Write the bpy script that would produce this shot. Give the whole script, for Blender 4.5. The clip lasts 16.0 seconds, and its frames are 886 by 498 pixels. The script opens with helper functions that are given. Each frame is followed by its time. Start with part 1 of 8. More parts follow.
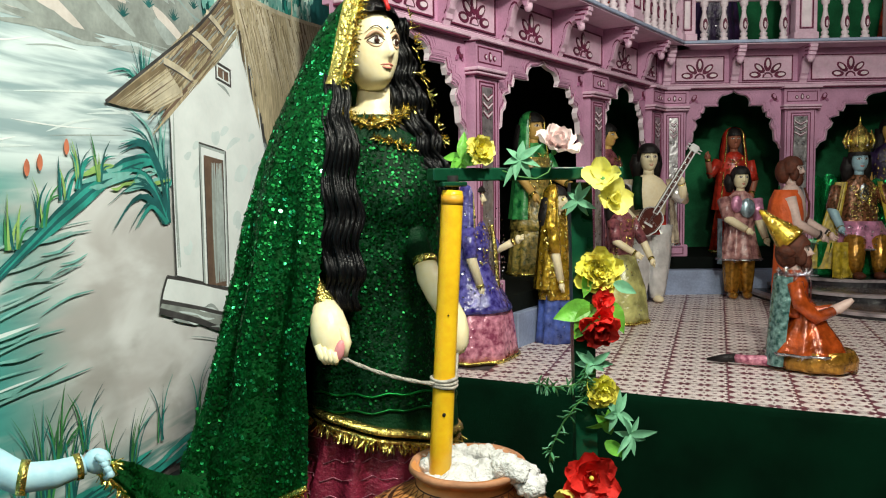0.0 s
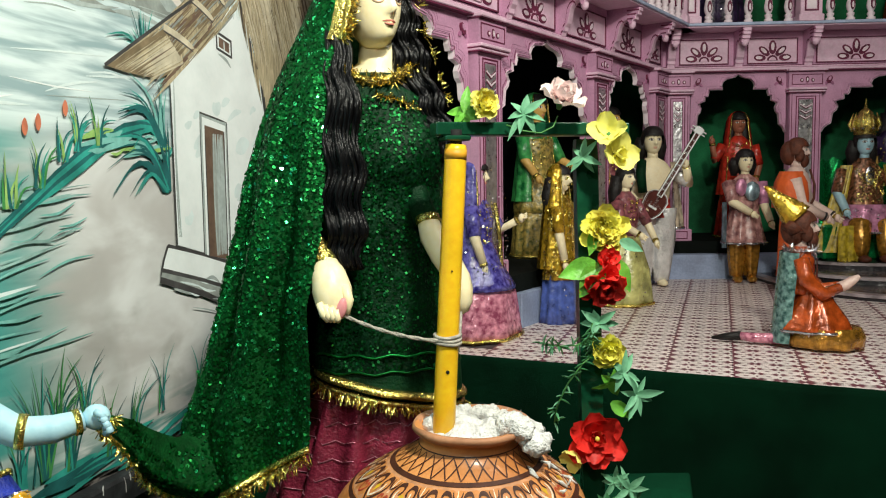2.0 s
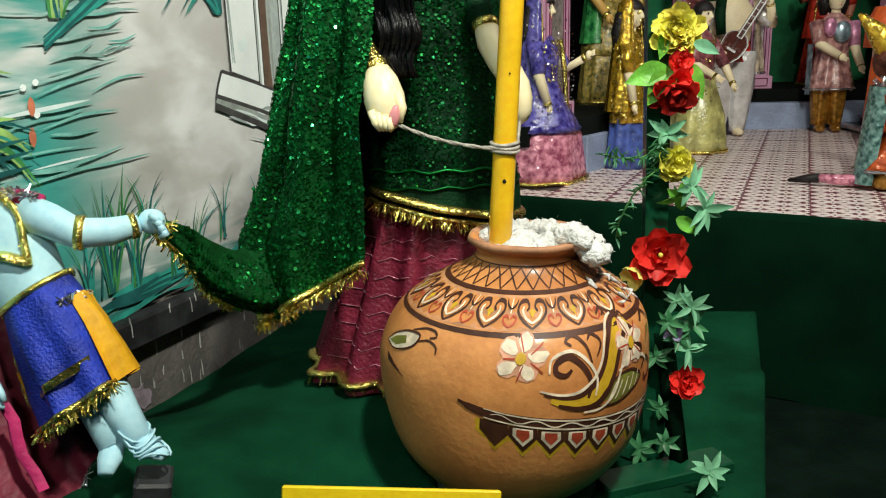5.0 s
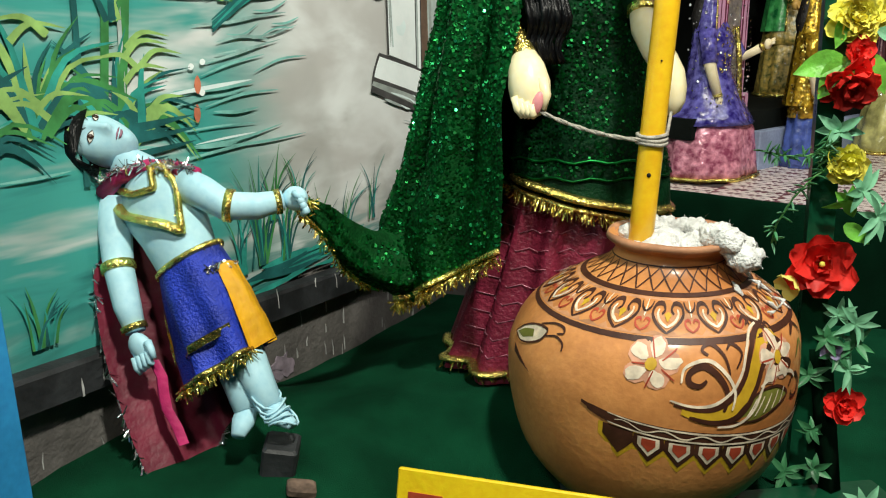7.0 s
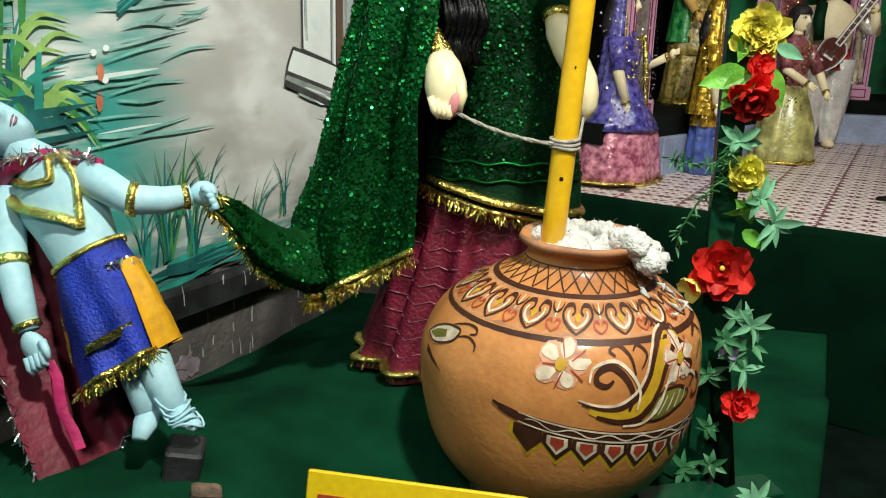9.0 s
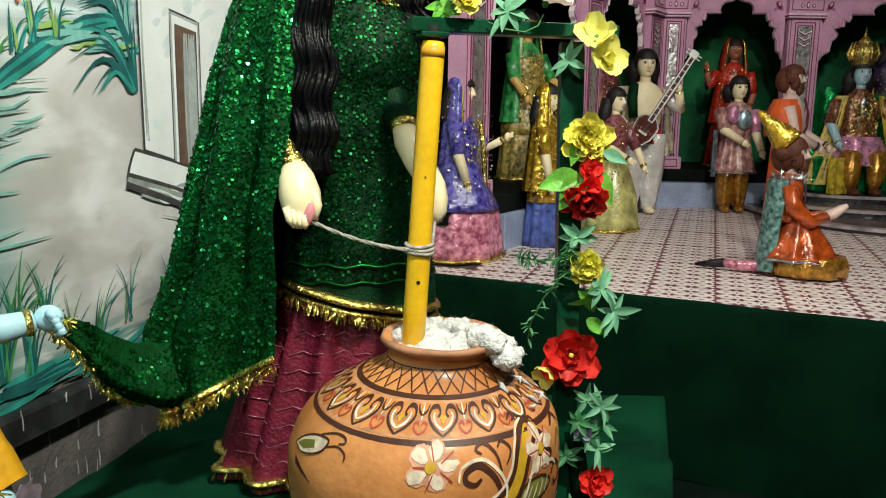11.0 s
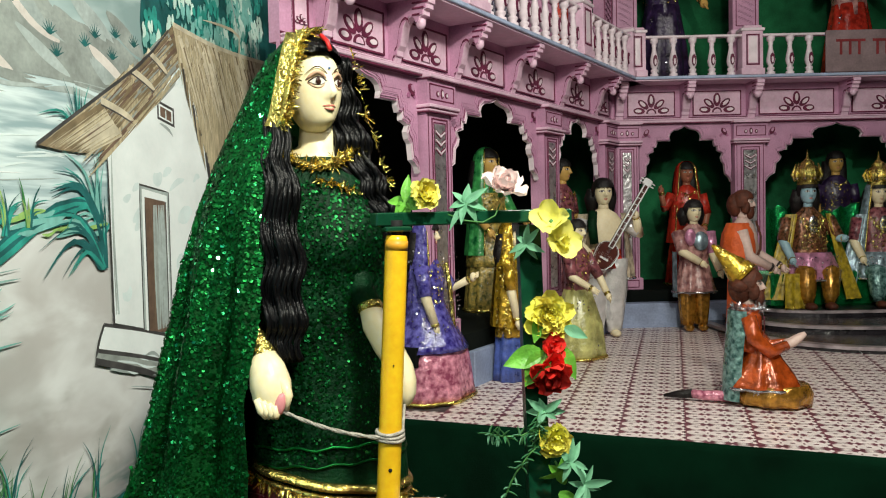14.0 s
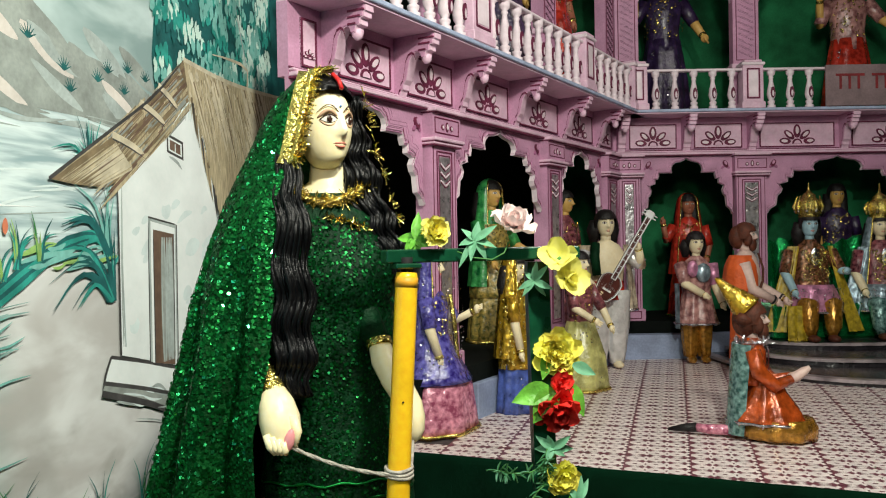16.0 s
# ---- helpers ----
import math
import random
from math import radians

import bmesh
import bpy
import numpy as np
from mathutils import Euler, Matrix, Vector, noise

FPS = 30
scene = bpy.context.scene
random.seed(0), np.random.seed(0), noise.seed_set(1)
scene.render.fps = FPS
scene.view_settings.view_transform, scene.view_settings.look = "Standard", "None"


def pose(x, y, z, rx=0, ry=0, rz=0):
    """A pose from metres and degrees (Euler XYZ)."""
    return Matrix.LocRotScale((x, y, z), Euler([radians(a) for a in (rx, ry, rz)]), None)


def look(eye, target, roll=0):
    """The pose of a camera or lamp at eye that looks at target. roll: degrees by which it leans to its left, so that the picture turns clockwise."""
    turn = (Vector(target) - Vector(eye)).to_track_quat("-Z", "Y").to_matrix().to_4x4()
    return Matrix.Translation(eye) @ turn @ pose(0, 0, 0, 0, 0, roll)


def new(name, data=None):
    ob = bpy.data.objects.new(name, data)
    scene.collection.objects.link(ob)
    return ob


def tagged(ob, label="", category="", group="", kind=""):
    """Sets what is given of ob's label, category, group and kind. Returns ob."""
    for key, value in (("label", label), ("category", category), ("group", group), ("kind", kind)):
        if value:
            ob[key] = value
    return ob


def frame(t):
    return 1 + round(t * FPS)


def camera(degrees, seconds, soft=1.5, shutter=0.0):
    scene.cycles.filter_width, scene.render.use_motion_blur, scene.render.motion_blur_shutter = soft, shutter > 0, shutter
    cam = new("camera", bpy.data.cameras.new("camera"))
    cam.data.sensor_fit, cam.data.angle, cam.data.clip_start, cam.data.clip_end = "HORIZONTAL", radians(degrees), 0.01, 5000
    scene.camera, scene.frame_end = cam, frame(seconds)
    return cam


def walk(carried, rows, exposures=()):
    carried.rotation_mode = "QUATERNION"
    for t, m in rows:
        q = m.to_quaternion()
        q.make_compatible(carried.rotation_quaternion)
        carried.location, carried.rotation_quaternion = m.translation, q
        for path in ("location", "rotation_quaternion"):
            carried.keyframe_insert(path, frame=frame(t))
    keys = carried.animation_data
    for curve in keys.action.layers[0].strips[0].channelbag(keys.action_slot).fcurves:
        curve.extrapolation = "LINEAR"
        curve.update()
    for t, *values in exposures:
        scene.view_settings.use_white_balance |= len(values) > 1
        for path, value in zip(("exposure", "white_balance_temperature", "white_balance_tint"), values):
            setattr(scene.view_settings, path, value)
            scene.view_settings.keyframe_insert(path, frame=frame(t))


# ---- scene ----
cam = camera(58.2, 16.0, soft=1.1)
METRES, EYE, TILT, LEAN, TURN = 0.7, 1.155, -4.8, 0.8, 0.0
ROWS = [
    (0.0, 0.0, 0.0, 0.0, 0.0, 0.0, -0.0),
    (0.5, -0.0005, 0.015, -0.0306, 0.01, -0.02, 0.02),
    (1.0, -0.0025, 0.0151, -0.062, -0.04, -0.12, 0.0),
    (1.5, -0.0007, 0.0273, -0.0997, 0.03, -0.16, 0.04),
    (2.0, -0.0022, 0.0392, -0.1341, 0.2, -0.28, 0.1),
    (2.5, -0.0059, 0.0535, -0.1758, 0.41, -0.34, 0.08),
    (3.0, -0.0088, 0.0612, -0.2118, 2.08, -1.31, 0.08),
    (3.5, -0.0018, 0.073, -0.2533, 1.99, -3.48, 0.27),
    (4.0, 0.0096, 0.0901, -0.2825, 1.88, -5.61, 0.4),
    (4.5, 0.0152, 0.1043, -0.3113, 2.4, -7.75, 0.43),
    (5.0, 0.0261, 0.1347, -0.3373, 4.9, -9.69, 0.4),
    (7.5, 0.1156, 0.2049, -0.3385, 17.85, -10.64, -1.33),
    (8.0, 0.1187, 0.2058, -0.3339, 17.58, -10.49, -1.69),
    (8.5, 0.0994, 0.2065, -0.3305, 14.76, -10.37, -2.58),
    (9.0, 0.0896, 0.2097, -0.334, 10.8, -10.64, -3.21),
    (9.5, 0.0733, 0.2053, -0.3229, 6.39, -10.05, -3.61),
    (10.0, 0.0612, 0.1881, -0.2911, 2.66, -8.61, -3.46),
    (12.5, 0.0411, 0.1229, -0.0607, -2.21, -0.78, -0.07),
    (13.0, 0.0405, 0.1073, -0.02, -2.43, 0.71, 0.3),
    (13.5, 0.0446, 0.0984, 0.0166, -2.56, 1.42, 0.5),
    (14.0, 0.0538, 0.0864, 0.0464, -2.8, 2.31, 0.8),
    (14.5, 0.054, 0.0804, 0.0577, -3.03, 2.7, 0.91),
    (15.0, 0.045, 0.0746, 0.0591, -3.17, 2.92, 0.94),
    (15.5, 0.0384, 0.0742, 0.0642, -3.25, 3.12, 0.9),
    (16.0, 0.022, 0.0631, 0.075, -2.8, 4.32, 0.52),
]
walk(cam, [(t, pose(0, 0, EYE, TILT, LEAN, TURN) @ pose(METRES * x, METRES * y, METRES * z, 90 + pitch, roll, yaw)) for t, x, y, z, yaw, pitch, roll in ROWS])

# ---- world and lamps ----
world = bpy.data.worlds.new("hall_dark")
scene.world = world
world.use_nodes = True
world.node_tree.nodes["Background"].inputs[0].default_value = (0.75, 0.85, 1.0, 1)
world.node_tree.nodes["Background"].inputs[1].default_value = 0.002


def lamp(name, eye, target, power, sx, sy, col):
    d = bpy.data.lights.new(name, "AREA")
    d.shape, d.size, d.size_y, d.energy, d.color = "RECTANGLE", sx, sy, power, col
    ob = new(name, d)
    ob.matrix_world = look(eye, target)
    return ob


lamp("key_flood", (0.72, 0.30, 3.35), (-0.4, 2.1, 0.6), 150, 0.22, 0.18, (1.0, 1.0, 0.85))
# three fills without fixtures, added to brighten upright faces, the stage and the niches
lamp("front_fill", (-0.2, -1.3, 2.9), (-0.6, 2.5, 1.0), 36, 0.4, 0.3, (1.0, 1.0, 0.86))
lamp("stage_fill", (1.85, 2.1, 3.6), (1.6, 4.9, 0.6), 58, 1.2, 0.15, (0.98, 0.96, 0.87))
lamp("niche_fill", (2.6, 4.6, 3.9), (2.6, 6.8, 1.2), 9, 1.2, 0.1, (1.0, 0.96, 0.86))
scene.view_settings.exposure = 0.0


# ---- materials ----
def nodes_of(m):
    m.use_nodes = True
    return m.node_tree.nodes, m.node_tree.links, m.node_tree.nodes["Principled BSDF"]


def mat(name, col, rough=0.6, metal=0.0, vary=0.25, scale=8.0, bump=0.1, bscale=60.0, col2=None, spec=0.35, island=0.0, coat=0.0, stretch=None, sheen=0.0, sharp=False):
    """A surface with a coarse and a fine variation of colour, uneven gloss and fine relief."""
    m = bpy.data.materials.new(name)
    n, l, b = nodes_of(m)
    tc = n.new("ShaderNodeTexCoord")
    mp = n.new("ShaderNodeMapping")
    l.new(tc.outputs["Object"], mp.inputs[0])
    if stretch:
        mp.inputs["Scale"].default_value = stretch
    n1 = n.new("ShaderNodeTexNoise")
    n1.inputs["Scale"].default_value, n1.inputs["Detail"].default_value = scale, 5
    n2 = n.new("ShaderNodeTexNoise")
    n2.inputs["Scale"].default_value, n2.inputs["Detail"].default_value = bscale, 3
    l.new(mp.outputs[0], n1.inputs[0])
    l.new(mp.outputs[0], n2.inputs[0])
    ramp = n.new("ShaderNodeValToRGB")
    lo = tuple(c * (1 - vary) for c in col)
    hi = tuple(min(1, c * (1 + vary)) for c in (col2 or col))
    e = ramp.color_ramp.elements
    e[0].position, e[1].position = (0.46, 0.54) if sharp else (0.35, 0.68)
    e[0].color, e[1].color = (*lo, 1), (*hi, 1)
    l.new(n1.outputs[0], ramp.inputs[0])
    mix = n.new("ShaderNodeMix")
    mix.data_type, mix.blend_type = "RGBA", "OVERLAY"
    mix.inputs[0].default_value = 0.25
    l.new(ramp.outputs[0], mix.inputs[6])
    l.new(n2.outputs[0], mix.inputs[7])
    out = mix.outputs[2]
    if island:
        g = n.new("ShaderNodeNewGeometry")
        hsv = n.new("ShaderNodeHueSaturation")
        r = n.new("ShaderNodeMapRange")
        r.inputs[3].default_value, r.inputs[4].default_value = 1 - island, 1 + island
        l.new(g.outputs["Random Per Island"], r.inputs[0])
        l.new(r.outputs[0], hsv.inputs["Value"])
        l.new(out, hsv.inputs["Color"])
        out = hsv.outputs[0]
    l.new(out, b.inputs["Base Color"])
    rr = n.new("ShaderNodeMapRange")
    rr.inputs[3].default_value, rr.inputs[4].default_value = max(0.03, rough - 0.1), min(1, rough + 0.1)
    l.new(n1.outputs[0], rr.inputs[0])
    l.new(rr.outputs[0], b.inputs["Roughness"])
    b.inputs["Metallic"].default_value = metal
    b.inputs["Specular IOR Level"].default_value = spec
    b.inputs["Coat Weight"].default_value = coat
    b.inputs["Coat Roughness"].default_value = 0.2
    b.inputs["Sheen Weight"].default_value = sheen
    if bump:
        bp = n.new("ShaderNodeBump")
        bp.inputs["Strength"].default_value, bp.inputs["Distance"].default_value = bump, 0.01
        l.new(n2.outputs[0], bp.inputs["Height"])
        l.new(bp.outputs[0], b.inputs["Normal"])
    return m


PINK = mat("pink_paint", (0.56, 0.29, 0.44), 0.55, vary=0.14, scale=5, bump=0.08, bscale=90)
PINKL = mat("pale_pink_paint", (0.74, 0.50, 0.63), 0.5, vary=0.12, scale=7, bump=0.05)
PINKW = mat("whitish_pink_paint", (0.80, 0.68, 0.74), 0.5, vary=0.12, scale=9, bump=0.05)
PINKD = mat("deep_pink_paint", (0.40, 0.15, 0.28), 0.55, vary=0.2, scale=9, bump=0.05)
MAROON = mat("maroon_line_paint", (0.14, 0.02, 0.055), 0.55, vary=0.3, scale=14, bump=0.03)
SILVER = mat("silver_paper", (0.6, 0.58, 0.6), 0.3, 0.8, vary=0.3, scale=30, bump=0.6, bscale=50)
BLUEGREY = mat("blue_grey_paint", (0.30, 0.36, 0.52), 0.6, vary=0.18, scale=5)
LEDGEBLUE = mat("pale_blue_paint", (0.38, 0.45, 0.62), 0.5, vary=0.2, scale=8)
NICHEG = mat("green_niche_paint", (0.015, 0.14, 0.055), 0.8, vary=0.7, scale=2.2, bump=0.1, spec=0.15)
# near-black that puts the shade inside the niches into their colour
DARK = mat("niche_shade_black", (0.006, 0.008, 0.007), 0.9, vary=0.4, scale=4, spec=0.08)
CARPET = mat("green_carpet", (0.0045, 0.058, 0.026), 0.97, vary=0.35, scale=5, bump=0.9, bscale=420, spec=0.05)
# riser's copy of the carpet, its colour lowered because upright faces catch less light
CARPETF = mat("shade_darkened_green_carpet", (0.0016, 0.022, 0.0095), 0.98, vary=0.3, scale=4, bump=0.9, bscale=420, spec=0.06)
HALL = mat("hall_wall_paint", (0.03, 0.032, 0.032), 0.8, vary=0.2, scale=3)
HALLFLOOR = mat("hall_floor_stone", (0.003, 0.009, 0.006), 0.95, vary=0.3, scale=6, spec=0.05)
WHITEP = mat("white_paint", (0.78, 0.79, 0.79), 0.5, vary=0.1, scale=10)


# ---- mesh building ----
class Mesh:
    """Gathers pieces of one mesh, each with its material."""

    def __init__(self):
        self.v, self.f, self.m, self.s, self.mats = [], [], [], [], []

    def mi(self, material):
        if material not in self.mats:
            self.mats.append(material)
        return self.mats.index(material)

    def add(self, verts, faces, material, smooth=True, M=None):
        o, k = len(self.v), self.mi(material)
        for p in verts:
            p = Vector(p)
            self.v.append(M @ p if M else p)
        for f in faces:
            self.f.append([i + o for i in f])
            self.m.append(k)
            self.s.append(smooth)

    def grid(self, rows, material, closed=False, caps=False, smooth=True, M=None):
        n = len(rows[0])
        faces = []
        for i in range(len(rows) - 1):
            for j in range(n if closed else n - 1):
                a, b = i * n + j, i * n + (j + 1) % n
                faces.append((a, b, b + n, a + n))
        verts = [p for r in rows for p in r]
        if caps:
            faces.append(tuple(range(n))[::-1])
            faces.append(tuple(range((len(rows) - 1) * n, len(rows) * n)))
        self.add(verts, faces, material, smooth, M)

    def box(self, lo, hi, material, M=None, bev=0.0):
        (x0, y0, z0), (x1, y1, z1) = lo, hi
        if bev:
            b = min(bev, (x1 - x0) * 0.4, (y1 - y0) * 0.4, (z1 - z0) * 0.4)
            rows = []
            for z, k in ((z0, b), (z0 + b, 0), (z1 - b, 0), (z1, b)):
                X0, X1, Y0, Y1 = x0 + k, x1 - k, y0 + k, y1 - k
                rows.append([(X0 + b, Y0, z), (X1 - b, Y0, z), (X1, Y0 + b, z), (X1, Y1 - b, z), (X1 - b, Y1, z), (X0 + b, Y1, z), (X0, Y1 - b, z), (X0, Y0 + b, z)])
            self.grid(rows, material, True, True, False, M)
            return
        vs = [(x, y, z) for z in (z0, z1) for x, y in ((x0, y0), (x1, y0), (x1, y1), (x0, y1))]
        self.add(vs, [(3, 2, 1, 0), (4, 5, 6, 7), (0, 1, 5, 4), (1, 2, 6, 5), (2, 3, 7, 6), (3, 0, 4, 7)], material, False, M)

    def ball(self, c, r, material, M=None, nu=14, nv=9, rot=(0, 0, 0)):
        R = Matrix.Translation(c) @ Euler([radians(a) for a in rot]).to_matrix().to_4x4()
        rx, ry, rz = r if hasattr(r, "__len__") else (r, r, r)
        rows = []
        for i in range(nv + 1):
            a = math.pi * i / nv
            rows.append([R @ Vector((rx * math.sin(a) * math.cos(u), ry * math.sin(a) * math.sin(u), -rz * math.cos(a))) for u in [2 * math.pi * j / nu for j in range(nu)]])
        self.grid(rows, material, True, False, True, M)

    def tube(self, pts, radii, material, n=8, M=None, flat=1.0):
        pts = [Vector(p) for p in pts]
        if not hasattr(radii, "__len__"):
            radii = [radii] * len(pts)
        rows, side = [], None
        for i, p in enumerate(pts):
            d = (pts[min(i + 1, len(pts) - 1)] - pts[max(i - 1, 0)]).normalized()
            if side is None:
                side = d.cross(Vector((0, 0, 1)) if abs(d.z) < 0.9 else Vector((0, 1, 0))).normalized()
            side = (side - d * side.dot(d)).normalized()
            up = d.cross(side)
            rows.append([p + radii[i] * (math.cos(a) * side + flat * math.sin(a) * up) for a in [2 * math.pi * k / n for k in range(n)]])
        self.grid(rows, material, True, True, True, M)

    def lathe(self, prof, material, n=24, c=(0, 0, 0), M=None, caps=True):
        rows = [[(c[0] + r * math.cos(a), c[1] + r * math.sin(a), c[2] + z) for a in [2 * math.pi * k / n for k in range(n)]] for r, z in prof]
        self.grid(rows, material, True, caps, True, M)

    def prism(self, poly, y0, y1, material, M=None, smooth=False):
        """A polygon in x and z, drawn out from y0 to y1."""
        n = len(poly)
        vs = [(x, y0, z) for x, z in poly] + [(x, y1, z) for x, z in poly]
        fs = [tuple(range(n)), tuple(range(2 * n - 1, n - 1, -1))] + [(i, i + n, (i + 1) % n + n, (i + 1) % n) for i in range(n)]
        self.add(vs, fs, material, smooth, M)

    def ribbon(self, pts, w, y0, y1, material, M=None, closed=False):
        """A flat strip of width w along points in x and z, between depths y0 and y1."""
        pts = [Vector((p[0], 0, p[1])) for p in pts]
        n = len(pts)
        a, b = [], []
        for i, p in enumerate(pts):
            q0 = pts[(i - 1) % n] if closed or i else p
            q1 = pts[(i + 1) % n] if closed or i < n - 1 else p
            d = (q1 - q0).normalized()
            k = Vector((-d.z, 0, d.x)) * w / 2
            a.append(p + k)
            b.append(p - k)
        if closed:
            a.append(a[0]), b.append(b[0])
        up, dn = Vector((0, y0, 0)), Vector((0, y1, 0))
        self.grid([[p + up for p in a], [p + dn for p in a], [p + dn for p in b], [p + up for p in b]], material, False, False, False, M)

    def border(self, x0, z0, x1, z1, w, y0, y1, material, M=None):

        for lo, hi in (((x0, y1, z0), (x1, y0, z0 + w)), ((x0, y1, z1 - w), (x1, y0, z1)), ((x0, y1, z0 + w), (x0 + w, y0, z1 - w)), ((x1 - w, y1, z0 + w), (x1, y0, z1 - w))):
            self.box((lo[0], min(lo[1], hi[1]), lo[2]), (hi[0], max(lo[1], hi[1]), hi[2]), material, M)

    def disc(self, c, rx, rz, y0, y1, material, M=None, n=14, turn=0.0):
        ca, sa = math.cos(turn), math.sin(turn)
        pts = []
        for k in range(n):
            a = 2 * math.pi * k / n
            u, w = rx * math.cos(a), rz * math.sin(a)
            pts.append((c[0] + u * ca - w * sa, c[1] + u * sa + w * ca))
        self.prism(pts, y0, y1, material, M)

    def data(self, name):
        me = bpy.data.meshes.new(name)
        me.from_pydata([tuple(p) for p in self.v], [], self.f)
        for m in self.mats:
            me.materials.append(m)
        me.polygons.foreach_set("material_index", self.m)
        me.polygons.foreach_set("use_smooth", self.s)
        bm = bmesh.new()
        bm.from_mesh(me)
        bmesh.ops.recalc_face_normals(bm, faces=bm.faces)
        bm.to_mesh(me)
        bm.free()
        me.update()
        return me


def part(name, mb, parent=None, label="", M=None):
    """Links a Mesh, or mesh data, as one object under a thing or part."""
    ob = new(name, mb.data(name) if isinstance(mb, Mesh) else mb)
    if parent:
        ob.parent = parent
    if M:
        ob.matrix_local = M
    if label:
        ob["label"] = label
    return ob


def thing(name, label, category, mb=None, M=None, group="", kind=""):
    ob = new(name, mb.data(name) if mb else None)
    if M:
        ob.matrix_world = M
    return tagged(ob, label, category, group, kind)


def frame_at(o, d, z=0.0):
    """Axes on a wall: x along d, y out of the wall towards the hall, z up."""
    x = Vector((d[0], d[1], 0)).normalized()
    y = Vector((0, 0, 1)).cross(x)
    return Matrix(((x.x, y.x, 0, o[0]), (x.y, y.y, 0, o[1]), (0, 0, 1, z), (0, 0, 0, 1)))

# ---- the stage, floors and hall ----
STAGE = 0.2          # stage floor
DECK = -0.15         # carpeted deck in front of the stage
CORNER = (1.82, 6.77)
LEFT = (math.cos(radians(56)), math.sin(radians(56)))
BACKD = (0.999, -0.033)
MB_ = frame_at(CORNER, BACKD)
ML_ = frame_at(CORNER, LEFT)
MW_ = frame_at((-0.949, 2.71), (math.cos(radians(78.5)), math.sin(radians(78.5))))

TILEGREY = mat("printed_floor_tile", (0.78, 0.69, 0.67), 0.35, vary=0.12, scale=12, bump=0.05, spec=0.4)
TILEMARK = mat("maroon_tile_print", (0.16, 0.05, 0.07), 0.4, vary=0.3, scale=16, bump=0.05)
GROUT = mat("dark_grout", (0.07, 0.055, 0.06), 0.8, vary=0.3, scale=20)

# hall shell: floor, walls behind and beside the camera, ceiling
m = Mesh()
m.box((-6, -5, -0.66), (8, 12, -0.6), HALLFLOOR)
tagged(part("floor", m), "dark stone floor of the exhibition hall", "floor", kind="structure")
m = Mesh()
m.box((-6, -5.2, -0.6), (8, -5, 5), HALL)
tagged(part("wall_behind", m), "plain painted hall wall", "wall", kind="structure")
m = Mesh()
m.box((8, -5.2, -0.6), (8.2, 12, 5), HALL)
tagged(part("wall_east", m), "plain painted hall wall", "wall", kind="structure")
m = Mesh()
m.box((-6.2, -5.2, -0.6), (-6, 12, 5), HALL)
tagged(part("wall_west", m), "plain painted hall wall", "wall", kind="structure")
m = Mesh()
m.box((-6, 12, -0.6), (8, 12.2, 5), HALL)
tagged(part("wall_north", m), "plain painted hall wall", "wall", kind="structure")
m = Mesh()
m.box((-6.2, -5.2, 5), (8.2, 12.2, 5.15), HALL)
tagged(part("ceiling", m), "plain painted hall ceiling", "ceiling", kind="structure")

# stage: a carpeted riser with a tiled top, its front running obliquely
F0, F1 = Vector((-0.95, 4.30)), Vector((4.4, 1.83))
m = Mesh()
front = [(F0.x, F0.y), (F1.x, F1.y), (6.5, 8.6), (-0.95, 8.6)]
vs = [(x, y, -0.6) for x, y in front] + [(x, y, STAGE - 0.012) for x, y in front]
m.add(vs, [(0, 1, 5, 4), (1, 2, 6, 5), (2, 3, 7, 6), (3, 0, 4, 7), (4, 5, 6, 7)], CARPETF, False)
d = (F1 - F0).normalized()
nrm = Vector((d.y, -d.x))
# carpet lip folded over the front edge
lip = []
for k in range(41):
    p = F0 + (F1 - F0) * k / 40
    w = 0.004 * math.sin(k * 1.7) + 0.003 * math.sin(k * 0.6)
    lip.append([(p.x + nrm.x * o, p.y + nrm.y * o, z + w * f) for o, z, f in ((-0.012, STAGE + 0.002, 0.2), (0.0, STAGE + 0.005, 0.5), (0.012, STAGE - 0.004, 1), (0.016, STAGE - 0.03, 1), (0.012, STAGE - 0.2, 2), (0.012, -0.6, 2))])
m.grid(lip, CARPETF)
tagged(part("stage", m), "raised stage with a green carpeted front, darkened for shade", "stage", kind="structure")

# deck carpet: one uneven sheet, humped where it covers the plinths under the figures
def deck_z(x, y):
    def hump(cx, cy, rx, ry, h):
        q = ((x - cx) / rx) ** 2 + ((y - cy) / ry) ** 2
        return h / (1 + q * q * q)
    z = DECK + hump(-0.42, 2.2, 0.42, 0.42, 0.155) + hump(-0.95, 1.45, 0.42, 0.55, 0.15)
    return min(z, 0.008) + 0.006 * noise.noise((x * 5, y * 5, 0)) + 0.003 * noise.noise((x * 17, y * 17, 3))


def deck_edge(y):
    return 0.58 + 0.295 * (y - 1.75) if y < 2.58 else 0.812 + 0.26 * (y - 2.58)


m = Mesh()
rows = []
for i in range(71):
    y = 0.85 + 2.32 * i / 70
    xl, xr = -1.55, deck_edge(y)
    r = [(xl + (xr - xl) * j / 60, y, deck_z(xl + (xr - xl) * j / 60, y)) for j in range(61)]
    r += [(xr + 0.008, y, DECK - 0.01), (xr + 0.01, y, -0.6)]
    rows.append(r)
m.grid(rows, CARPET)
fr = [(p[0], 0.85, -0.6) for p in rows[0][:61]]
m.grid([fr, rows[0][:61]], CARPET)
m.grid([[(p[0], rows[-1][0][1], -0.6) for p in rows[-1][:61]], rows[-1][:61]], CARPET)
